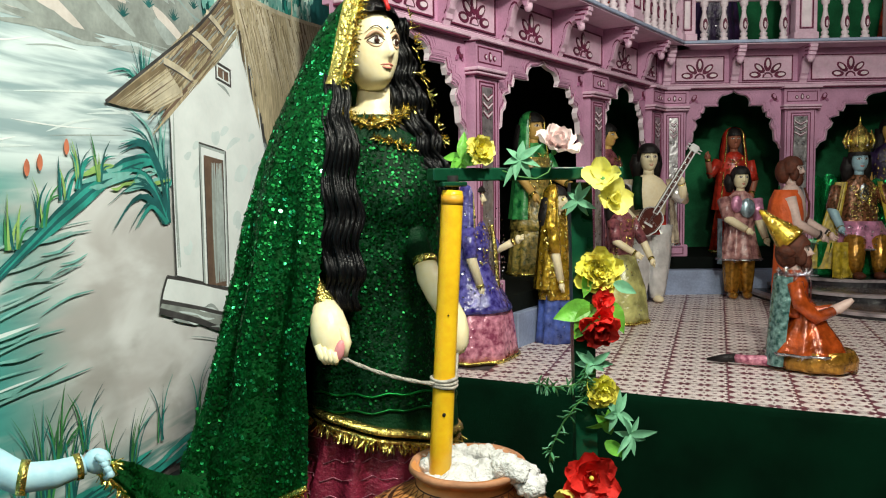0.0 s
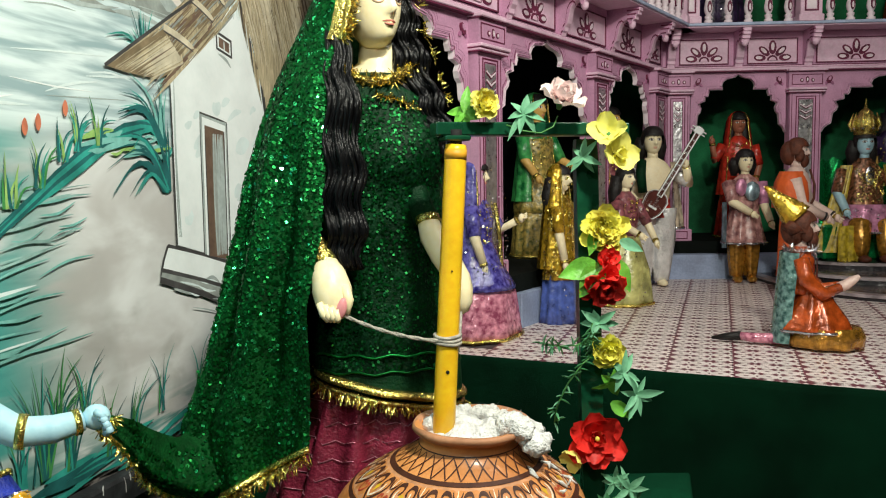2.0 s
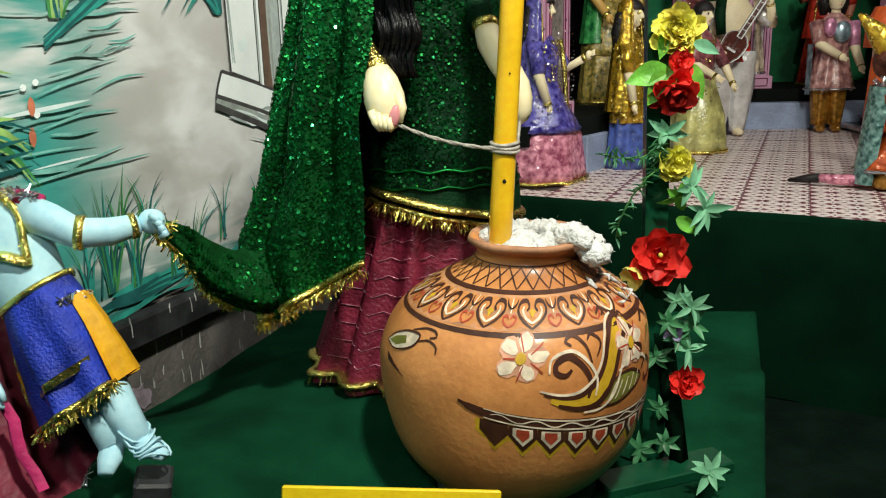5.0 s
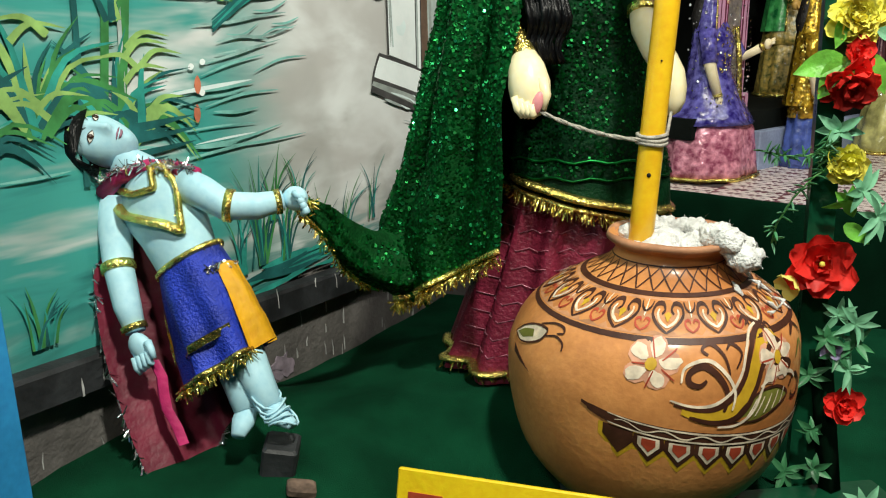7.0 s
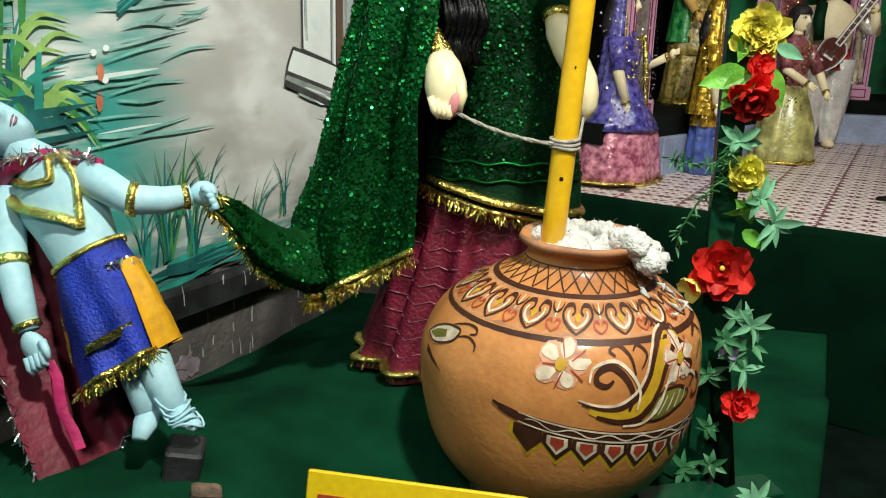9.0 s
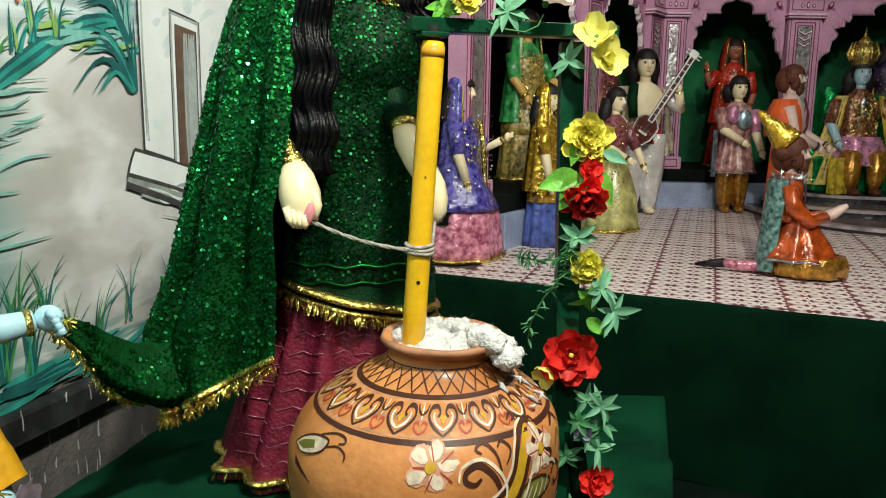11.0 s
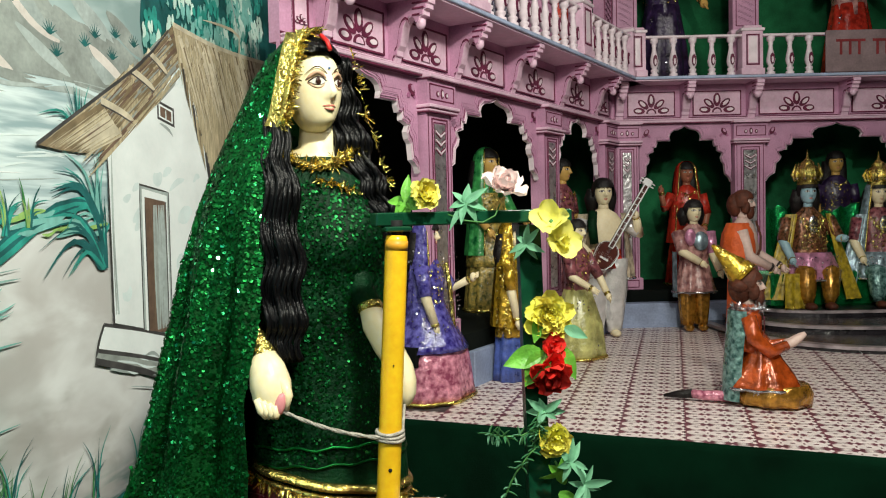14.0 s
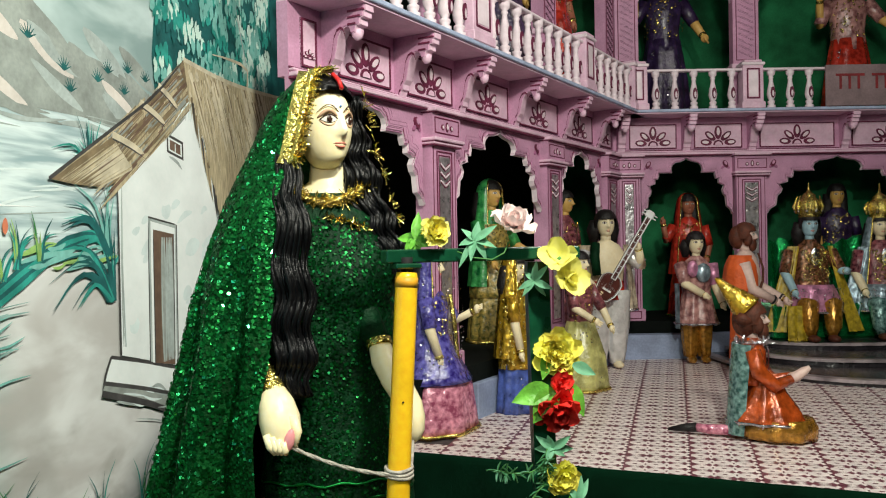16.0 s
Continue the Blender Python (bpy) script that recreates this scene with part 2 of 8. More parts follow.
tagged(part("deck", m), "green carpeted deck with humps where figures stand", "carpet", kind="structure")

# painted wall with its ledge and bare concrete foot
MURALSKY = mat("mural_paint_ground", (0.60, 0.58, 0.56), 0.6, vary=0.06, scale=3, bump=0.06, bscale=30)
n_, l_, b_ = nodes_of(MURALSKY)


def node(kind, **kw):
    q = n_.new(kind)
    for k, v in kw.items():
        q.inputs[k].default_value = v
    return q


def span(src, lo, hi):
    q = n_.new("ShaderNodeMapRange")
    q.interpolation_type = "SMOOTHSTEP"
    q.inputs[1].default_value, q.inputs[2].default_value = lo, hi
    l_.new(src, q.inputs[0])
    return q.outputs[0]


def times(a, b):
    q = n_.new("ShaderNodeMath")
    q.operation = "MULTIPLY"
    l_.new(a, q.inputs[0])
    l_.new(b, q.inputs[1])
    return q.outputs[0]


def blend(fac, a, b):
    q = n_.new("ShaderNodeMix")
    q.data_type = "RGBA"
    l_.new(fac, q.inputs[0])
    for k, v in ((6, a), (7, b)):
        if isinstance(v, tuple):
            q.inputs[k].default_value = (*v, 1)
        else:
            l_.new(v, q.inputs[k])
    return q.outputs[2]


tc_ = n_.new("ShaderNodeTexCoord")
sep_ = n_.new("ShaderNodeSeparateXYZ")
l_.new(tc_.outputs["Object"], sep_.inputs[0])
sx_, sz_ = sep_.outputs[0], sep_.outputs[2]


def streaks(sx, sz, rot, scale, detail=4):
    mp = n_.new("ShaderNodeMapping")
    mp.inputs["Scale"].default_value = (sx, 1, sz)
    mp.inputs["Rotation"].default_value = (0, rot, 0)
    l_.new(tc_.outputs["Object"], mp.inputs[0])
    q = node("ShaderNodeTexNoise", Scale=scale, Detail=detail)
    q.inputs["Distortion"].default_value = 0.4
    l_.new(mp.outputs[0], q.inputs[0])
    return q.outputs[0]


soft, fine_, band_, broad = streaks(1, 2.5, 0.1, 2.0), streaks(1, 9, 0.06, 2.4), streaks(1, 6, 0.12, 1.7), streaks(1, 1.6, -0.3, 3.0)
col_ = blend(span(soft, 0.35, 0.68), (0.52, 0.515, 0.50), (0.78, 0.81, 0.81))
col_ = blend(times(span(broad, 0.5, 0.72), span(sz_, 0.9, 0.6)), col_, (0.42, 0.42, 0.40))
tealm = times(span(sx_, -0.42, -0.84), span(band_, 0.30, 0.52))
col_ = blend(tealm, col_, (0.05, 0.33, 0.30))
col_ = blend(times(times(span(sx_, -0.45, -0.9), span(band_, 0.55, 0.70)), span(fine_, 0.4, 0.6)), col_, (0.02, 0.16, 0.16))
river = blend(span(fine_, 0.36, 0.64), (0.31, 0.44, 0.47), (0.74, 0.87, 0.88))
col_ = blend(span(sz_, 1.14, 1.26), col_, river)
col_ = blend(times(span(sz_, 0.40, 0.24), span(fine_, 0.40, 0.55)), col_, (0.04, 0.22, 0.20))
far_ = blend(span(soft, 0.35, 0.65), (0.25, 0.36, 0.36), (0.53, 0.66, 0.66))
col_ = blend(span(sz_, 1.66, 1.74), col_, far_)
l_.new(col_, b_.inputs["Base Color"])
CONCRETE = mat("bare_grey_concrete", (0.13, 0.12, 0.115), 0.9, vary=0.3, scale=6, bump=0.5, bscale=60)
LEDGE = mat("black_painted_ledge", (0.025, 0.027, 0.03), 0.55, vary=0.4, scale=12, bump=0.2)
SPLASH = mat("splashed_white_paint", (0.42, 0.42, 0.42), 0.7, vary=0.3, scale=20)
wall = Mesh()
wall.box((-3.2, 0, 0.21), (1.75, 0.12, 4.6), MURALSKY)
wall.box((-3.2, 0.01, -0.6), (1.75, 0.12, 0.21), CONCRETE)
WALL = tagged(part("wall_mural", wall, M=MW_), "wall painted with a misty river landscape and a hut", "wall", kind="structure")
m = Mesh()
rows = []
for k in range(61):
    x = -3.2 + 4.95 * k / 60
    zt = 0.198 - 0.06 * (x + 0.8)
    rows.append([(x, 0.0, zt + 0.012), (x, -0.03, zt + 0.006), (x, -0.036, zt - 0.004), (x, -0.036, zt - 0.075), (x, 0.012, zt - 0.08)])
m.grid(rows, LEDGE, smooth=False)
for k in range(70):
    x = random.uniform(-1.7, 0.4)
    z = 0.198 - 0.06 * (x + 0.8) - random.uniform(0.0, 0.3)
    dp = -0.0375 if z > 0.198 - 0.06 * (x + 0.8) - 0.07 else 0.0085
    w, h = random.uniform(0.001, 0.003), random.uniform(0.006, 0.03)
    m.prism([(x - w, z - h), (x + w, z - h), (x + w * 1.3, z), (x + random.uniform(-0.006, 0.006), z + h), (x - w * 1.2, z)], dp, dp + 0.004, SPLASH)
for k in range(5):
    cx, cz = -0.62 + random.uniform(-0.06, 0.06), -0.07 + random.uniform(-0.05, 0.04)
    pts = []
    for a in range(14):
        r = 0.035 * random.uniform(0.5, 1.2)
        pts.append((cx + r * math.cos(a * 0.449), cz + 0.8 * r * math.sin(a * 0.449)))
    m.prism(pts, 0.0072 - 0.0006 * k, 0.011, mat("lilac_paint_spill", (0.27, 0.22, 0.27), 0.8, vary=0.3, scale=25) if k == 0 else bpy.data.materials["lilac_paint_spill"])
part("ledge", m, WALL, "black ledge splashed with white paint")

# ---- arcade ----
CUSPS = ((1, 0), (0.97, 0.07), (0.93, 0.11), (0.88, 0.14), (0.87, 0.22), (0.86, 0.31), (0.81, 0.36), (0.79, 0.42), (0.83, 0.50), (0.78, 0.53), (0.71, 0.55), (0.71, 0.63), (0.65, 0.63), (0.63, 0.69), (0.62, 0.745),
         (0.33, 0.745), (0.36, 0.80), (0.33, 0.87), (0.26, 0.92), (0.16, 0.935), (0.07, 0.96), (0, 1))
ZF, ZSPR, ZAP, ZCAP = 1.91, 1.40, 1.885, 1.75


def arch_line(x0, x1, z0=ZSPR, z1=ZAP):
    c, w = (x0 + x1) / 2, (x1 - x0) / 2
    r = [(c + u * w, z0 + v * (z1 - z0)) for u, v in CUSPS]
    return [(2 * c - x, z) for x, z in r] + r[-2::-1]


def arch_panel(parent, x0, x1, ztop=ZF, z0=ZSPR, z1=ZAP):
    m = Mesh()
    line = arch_line(x0, x1, z0, z1)
    poly = [(x0, ztop)] + line + [(x1, ztop)]
    m.prism(poly, 0.0, 0.022, PINK)
    m.ribbon(line, 0.016, -0.008, 0.024, PINKW)
    c, zc = (x0 + x1) / 2, z0
    inner = [(c + (x - c) * 1.0 + (0.022 if x > c else -0.022) * 0.7, z + 0.022) for x, z in line]
    inner = [(min(max(x, x0 + 0.004), x1 - 0.004), min(z, ztop - 0.012)) for x, z in inner]
    m.ribbon(inner, 0.007, -0.003, 0.003, MAROON)
    wide = [(min(max(c + (x - c) * 1.0 + (0.045 if x > c else -0.045), x0 + 0.004), x1 - 0.004), min(z + 0.045, ztop - 0.006)) for x, z in line[3:-3]]
    m.ribbon(wide, 0.02, -0.002, 0.002, PINKD)
    # small bud in each spandrel
    for s in (-1, 1):
        bx, bz = c + s * ((x1 - x0) / 2 - 0.06), ztop - 0.085
        m.disc((bx, bz), 0.02, 0.034, -0.012, 0.0, MAROON, turn=0.5 * s, n=10)
        m.disc((bx, bz + 0.008), 0.011, 0.018, -0.016, 0.0, PINK, turn=0.5 * s, n=8)
        for q in (-1, 1):
            m.disc((bx + q * 0.022, bz - 0.026), 0.011, 0.02, -0.008, 0.0, PINKD, turn=0.8 * q, n=8)
    return part("arch_panel", m, parent)


def flower(m, x, z, r, y=-0.003):
    """A fan of five petals over a half disc, drawn in maroon with pale middles."""
    for a, k in ((0, 1.0), (0.85, 0.95), (-0.85, 0.95), (1.5, 0.85), (-1.5, 0.85)):
        px, pz = x + math.sin(a) * r * 0.62 * (1.15 if abs(a) > 1 else 1), z + math.cos(a) * r * 0.62
        m.disc((px, pz), 0.19 * r * (1.15 if a == 0 else 1), 0.40 * r * k, y - 0.004, y + 0.003, MAROON, turn=-a, n=12)
        m.disc((px + math.sin(a) * 0.05 * r, pz + math.cos(a) * 0.05 * r), 0.095 * r, 0.23 * r * k, y - 0.007, y, PINKW, turn=-a, n=10)
    for rr, mm, dy in ((0.3, MAROON, -0.004), (0.2, PINKL, -0.007)):
        m.prism([(x + rr * r * math.cos(math.pi * k / 8), z - 0.12 * r + rr * r * math.sin(math.pi * k / 8)) for k in range(9)], y + dy, y + 0.002, mm)


def pilaster(parent, x0, x1, zb, plain=False, prot=0.045):
    m = Mesh()
    m.box((x0 + 0.018, -prot, zb), (x1 - 0.018, 0.06, ZCAP), PINK)
    m.box((x0, -prot - 0.02, ZCAP), (x1, 0.06, ZF), PINK)
    for z, h, o in ((ZCAP - 0.03, 0.014, 0.012), (ZCAP - 0.012, 0.018, 0.024), (ZF - 0.02, 0.02, 0.03)):
        m.box((x0 - o * 0.4, -prot - 0.02 - o, z), (x1 + o * 0.4, 0.06, z + h), PINKL, bev=0.004)
        m.box((x0 - o * 0.3, -prot - 0.0205 - o * 0.6, z - 0.005), (x1 + o * 0.3, 0.05, z), MAROON)
    w = x1 - x0
    y = -prot - 0.02
    m.border(x0 + 0.02, ZCAP + 0.03, x1 - 0.02, ZF - 0.045, 0.006, y + 0.001, y - 0.003, MAROON)
    if w > 0.2:
        cx, cz = (x0 + x1) / 2, ZCAP + 0.06
        for q, h in ((-0.045, 0.015), (0, 0.026), (0.045, 0.015)):
            m.disc((cx + q, cz + h * 0.4), 0.014, h, y - 0.005, y, MAROON, n=10)
            m.disc((cx + q, cz + h * 0.4), 0.007, h * 0.6, y - 0.008, y, PINKW, n=8)
    y = -prot
    a, b = x0 + 0.018 + w * 0.16, x1 - 0.018 - w * 0.16
    m.border(a, zb + 0.12, b, ZCAP - 0.06, 0.007, y + 0.001, y - 0.004, MAROON)
    m.border(a + 0.02, zb + 0.14, b - 0.02, ZCAP - 0.08, 0.005, y + 0.001, y - 0.003, MAROON)
    m.box((a + 0.026, y - 0.0025, zb + 0.15), (b - 0.026, y, ZCAP - 0.09), SILVER if not plain else PINKL)
    cx = (a + b) / 2
    for k in range(3):
        zz = ZCAP - 0.12 - 0.045 * k
        h = (b - a) / 2 - 0.034
        if h > 0.01:
            m.prism([(cx - h, zz), (cx, zz - 0.025), (cx + h, zz), (cx + h, zz - 0.02), (cx, zz - 0.048), (cx - h, zz - 0.02)], y - 0.006, y, MAROON)
            m.prism([(cx - h, zz - 0.004), (cx, zz - 0.030), (cx + h, zz - 0.004), (cx + h, zz - 0.013), (cx, zz - 0.041), (cx - h, zz - 0.013)], y - 0.009, y, PINKW)
    # lines down the shaft's edges and a painted foot block
    for xx in (x0 + 0.03, x1 - 0.036):
        m.box((xx, y - 0.002, zb + 0.1), (xx + 0.005, y, ZCAP - 0.04), MAROON)
    m.box((x0 - 0.006, y - 0.02, zb), (x1 + 0.006, 0.05, zb + 0.1), PINK, bev=0.005)
    m.border(x0 + 0.03, zb + 0.02, x1 - 0.03, zb + 0.085, 0.007, y - 0.0195, y - 0.023, MAROON)
    return part("pilaster", m, parent)


CORB = ((0, 0.315), (-0.235, 0.315), (-0.235, 0.29), (-0.225, 0.285), (-0.225, 0.265), (-0.205, 0.26), (-0.205, 0.235), (-0.185, 0.23), (-0.18, 0.205), (-0.165, 0.20), (-0.155, 0.225), (-0.135, 0.235), (-0.11, 0.225),
        (-0.09, 0.195), (-0.08, 0.15), (-0.068, 0.105), (-0.05, 0.085), (-0.05, 0.06), (-0.038, 0.055), (-0.03, 0.03), (0, 0.02))


def corbel_mesh():
    m = Mesh()
    for x0, x1, mm, k in ((-0.034, 0.034, PINK, 1.0), (-0.028, 0.028, PINKL, 1.03)):
        n = len(CORB)
        vs = [(x, min(y * k, 0), z - (0.003 if k > 1 else 0)) for x in (x0, x1) for y, z in CORB]
        m.add(vs, [tuple(range(n)), tuple(range(2 * n - 1, n - 1, -1))] + [(i, i + n, (i + 1) % n + n, (i + 1) % n) for i in range(n)], mm, False)
    for x in (-0.0355, 0.0355):
        pts = [(y * 0.8, z - 0.012) for y, z in CORB[9:20]]
        for (ya, za), (yb, zb) in zip(pts, pts[1:]):
            m.add([(x, ya, za), (x, yb, zb), (x, yb, zb + 0.012), (x, ya, za + 0.012)], [(0, 1, 2, 3)], MAROON, False)
    for z in (0.288, 0.262, 0.232):
        m.box((-0.04, -0.237 + (0.29 - z) * 0.8, z), (0.04, -0.15, z + 0.008), MAROON)
    m.ball((0, -0.175, 0.2), (0.026, 0.026, 0.03), PINKL, nu=8, nv=6)
    return m.data("corbel")


CORBEL = corbel_mesh()
BAL_P = ((0.034, 0), (0.034, 0.03), (0.02, 0.036), (0.030, 0.052), (0.03, 0.064), (0.018, 0.072), (0.03, 0.095), (0.036, 0.125), (0.030, 0.165), (0.019, 0.215), (0.016, 0.245), (0.022, 0.258), (0.017, 0.27), (0.032, 0.285), (0.034, 0.32))


def baluster_mesh():
    m = Mesh()
    m.lathe(BAL_P, PINKW, 10)
    m.disc((0, 0.135), 0.017, 0.045, -0.041, -0.03, MAROON, n=12)
    m.disc((0, 0.125), 0.009, 0.026, -0.0425, -0.03, PINKW, n=10)
    return m.data("baluster")


BALUSTER = baluster_mesh()


def frieze(parent, x0, x1, corbels, z0=ZF, z1=2.225):
    m = Mesh()
    m.box((x0, 0.0, z0), (x1, 0.06, z1), PINK)
    for z, h, o in ((z0 - 0.004, 0.02, 0.05), (z0 + 0.02, 0.012, 0.03)):
        m.box((x0, -o, z), (x1, 0.0, z + h), PINKL, bev=0.004)
    m.box((x0, -0.044, z0 - 0.012), (x1, 0.0, z0 - 0.0045), MAROON)
    m.box((x0, -0.004, z0 + 0.034), (x1, 0.0, z0 + 0.042), MAROON)
    part("frieze", m, parent, "pink frieze with maroon outlined flowers")
    edges = sorted(corbels)
    lim = [x0] + edges + [x1]
    for a, b in zip(lim, lim[1:]):
        if b - a < 0.2:
            continue
        m = Mesh()
        p0, p1 = a + 0.075, b - 0.075
        m.box((p0, -0.006, z0 + 0.052), (p1, 0.0, z1 - 0.055), PINKL)
        m.border(p0, z0 + 0.052, p1, z1 - 0.055, 0.009, 0.0, -0.011, MAROON)
        flower(m, (p0 + p1) / 2, z0 + 0.095, min(0.145, (p1 - p0) * 0.36), -0.007)
        part("flower_panel", m, parent)
    for x in edges:
        part("corbel", CORBEL, parent, M=Matrix.Translation((x, 0, z1 - 0.315)))


def balcony(parent, x0, x1, posts, gaps, z=2.225, out=0.25):
    m = Mesh()
    m.box((x0, -out, z), (x1, 0.06, z + 0.028), PINKL)
    m.box((x0, -out - 0.016, z + 0.010), (x1, -out, z + 0.034), LEDGEBLUE, bev=0.004)
    part("balcony_floor", m, parent, "balcony slab with a pale blue edge")
    m = Mesh()
    m.box((x0, -out + 0.005, z + 0.345), (x1, -out + 0.065, z + 0.365), PINKW, bev=0.005)
    part("handrail", m, parent)
    for a, b in posts:
        m = Mesh()
        m.box((a, -out - 0.01, z + 0.03), (b, -out + 0.1, z + 0.40), PINKL, bev=0.004)
        m.box((a - 0.012, -out - 0.022, z + 0.03), (b + 0.012, -out + 0.11, z + 0.085), PINKL, bev=0.005)
        m.box((a - 0.012, -out - 0.022, z + 0.385), (b + 0.012, -out + 0.11, z + 0.41), PINKW, bev=0.005)
        m.box((a + 0.01, -out - 0.012, z + 0.41), (b - 0.01, -out + 0.1, z + 0.43), PINKL, bev=0.005)
        m.border(a + 0.03, z + 0.11, b - 0.03, z + 0.36, 0.012, -out - 0.009, -out - 0.014, MAROON)
        m.box((a + 0.05, -out - 0.013, z + 0.13), (b - 0.05, -out - 0.008, z + 0.34), PINKW)
        part("newel", m, parent)
    lim = sorted([v for p in posts for v in p] + [x0, x1])
    for a, b in zip(lim, lim[1:]):
        if any(abs(a - p[0]) < 1e-6 for p in posts) or b - a < 0.1:
            continue
        n = max(1, round((b - a) / 0.155))
        for k in range(n):
            x = a + (b - a) * (k + 0.5) / n
            if any(g0 < x < g1 for g0, g1 in gaps):
                continue
            part("baluster", BALUSTER, parent, M=Matrix.Translation((x, -out + 0.035, z + 0.028)))


LATTICE = mat("maroon_lattice_paint", (0.10, 0.015, 0.045), 0.6, vary=0.3, scale=20)


def upper_pilaster(parent, a, b, z0=2.25, z1=3.9):
    m = Mesh()
    m.box((a, -0.03, z0), (b, 0.06, z1), PINK)
    m.border(a + 0.025, z0 + 0.45, b - 0.025, z1 - 0.05, 0.007, -0.029, -0.034, MAROON)
    m.box((a - 0.02, -0.05, z0 + 0.38), (b + 0.02, 0.05, z0 + 0.42), PINKL, bev=0.006)
    w = b - a - 0.09
    k = 0
    while z0 + 0.47 + k * 0.05 < z1 - 0.1:
        z = z0 + 0.47 + k * 0.05
        for s in (1, -1):
            m.ribbon([(a + 0.045 if s > 0 else b - 0.045, z), (a + 0.045 + w if s > 0 else b - 0.045 - w, z + 0.06)], 0.01, -0.034, -0.028, LATTICE)
        k += 1
    part("pilaster", m, parent, "upper pilaster with a painted lattice")


ARC_B = tagged(new("arcade_back"), "pink painted arcade wall with scalloped arches and balcony", "arcade", kind="structure")
ARC_B.matrix_world = MB_
ARC_L = tagged(new("arcade_side"), "pink painted arcade wing with scalloped arches and balcony", "arcade", kind="structure")
ARC_L.matrix_world = ML_

for a, b in ((0.0, 0.234), (1.018, 1.31), (2.544, 2.836), (4.07, 4.36)):
    pilaster(ARC_B, a, b, 0.5)
for a, b in ((0.234, 1.018), (1.31, 2.544), (2.836, 4.07)):
    arch_panel(ARC_B, a, b)
frieze(ARC_B, 0.0, 4.4, (0.06, 0.616, 1.18, 1.975, 2.77, 3.56))
balcony(ARC_B, -0.1, 4.4, ((0.07, 0.23), (1.02, 1.19), (2.62, 2.79)), ((1.70, 2.7),))
for a, b in ((0.02, 0.22), (1.03, 1.25), (2.6, 2.82)):
    upper_pilaster(ARC_B, a, b)
for a, b in ((0.22, 1.03), (1.25, 2.6), (2.82, 4.3)):
    arch_panel(ARC_B, a, b, 4.0, 3.2, 3.75)

for a, b in ((-0.31, 0.0), (-1.53, -1.23), (-3.03, -2.74)):
    pilaster(ARC_L, a, b, 0.5)
for a, b in ((-1.23, -0.31), (-2.74, -1.53), (-4.06, -3.03)):
    arch_panel(ARC_L, a, b)
frieze(ARC_L, -4.06, 0.0, (-3.81, -3.25, -2.65, -1.95, -1.15, -0.45))
balcony(ARC_L, -4.06, 0.1, ((-4.06, -3.93), (-2.92, -2.70), (-1.30, -1.12), (-0.21, -0.06)), ())
for a, b in ((-0.24, -0.02), (-1.50, -1.27), (-3.0, -2.77)):
    upper_pilaster(ARC_L, a, b)
for a, b in ((-1.27, -0.24), (-2.77, -1.5)):
    arch_panel(ARC_L, a, b, 4.0, 3.2, 3.75)

# plinths under the arcades, niche floors and backs
for par, x0, x1 in ((ARC_B, -0.05, 4.5), (ARC_L, -3.2, 0.05)):
    m = Mesh()
    m.box((x0 + (0.0 if par is ARC_B else 0.55), -0.22 if par is ARC_B else -0.10, 0.18), (x1, 0.9, 0.40), BLUEGREY, bev=0.006)
    # niche floors, ceilings and the wing's back are coloured near-black as shade
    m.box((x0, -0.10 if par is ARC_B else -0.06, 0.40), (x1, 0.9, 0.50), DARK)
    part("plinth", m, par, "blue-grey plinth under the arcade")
    m = Mesh()
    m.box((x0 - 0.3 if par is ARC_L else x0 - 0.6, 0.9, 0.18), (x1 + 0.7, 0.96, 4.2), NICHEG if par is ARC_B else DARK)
    part("niche_back", m, par, "niche back, dark green paint, near-black for shade on the wing")
    m = Mesh()
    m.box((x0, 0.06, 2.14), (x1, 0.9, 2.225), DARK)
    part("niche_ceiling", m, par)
m = Mesh()
# painted forest leaves on the side niches' back
LEAFG = mat("niche_leaf_paint", (0.02, 0.10, 0.07), 0.8, vary=0.5, scale=6)
for k in range(40):
    x, z = random.uniform(-4.1, -2.9), random.uniform(0.9, 1.55)
    a = random.uniform(-1, 1)
    r = random.uniform(0.04, 0.1)
    m.disc((x, z), r * 0.5, r, 0.893 - 0.0001 * k, 0.9, LEAFG, turn=a, n=8)
part("painted_leaves", m, ARC_L)

# ---- the churning figure, her pot and frame ----
SKIN = mat("cream_painted_skin", (0.90, 0.79, 0.50), 0.38, vary=0.06, scale=6, bump=0.03, coat=0.2)
SKINP = mat("pink_painted_palm", (0.72, 0.28, 0.30), 0.45, vary=0.15, scale=9)
HAIR = mat("black_hair", (0.003, 0.003, 0.0036), 0.34, vary=0.4, scale=30, bump=0.5, spec=0.2, bscale=160, stretch=(1, 1, 0.12))
VELVET = mat("dark_green_velvet", (0.0015, 0.047, 0.009), 0.7, vary=0.5, scale=16, bump=0.5, bscale=120, spec=0.12)
VELVETD = mat("deep_green_crushed_velvet", (0.0012, 0.022, 0.007), 0.6, vary=0.55, scale=14, bump=0.5, bscale=90, spec=0.12)
SEQD = mat("deep_green_sequin", (0.0035, 0.115, 0.022), 0.40, 0.8, vary=0.3, scale=40, bump=0.0, island=0.38)
SEQT = mat("dark_green_tunic_sequin", (0.0018, 0.064, 0.013), 0.40, 0.8, vary=0.3, scale=40, bump=0.0, island=0.6)
SEQUIN = mat("green_sequin", (0.05, 0.66, 0.22), 0.14, 0.85, vary=0.3, scale=40, bump=0.0, island=0.7)
GOLD = mat("gold_foil", (0.90, 0.64, 0.17), 0.24, 0.95, vary=0.35, scale=40, bump=0.7, bscale=110, island=0.4)
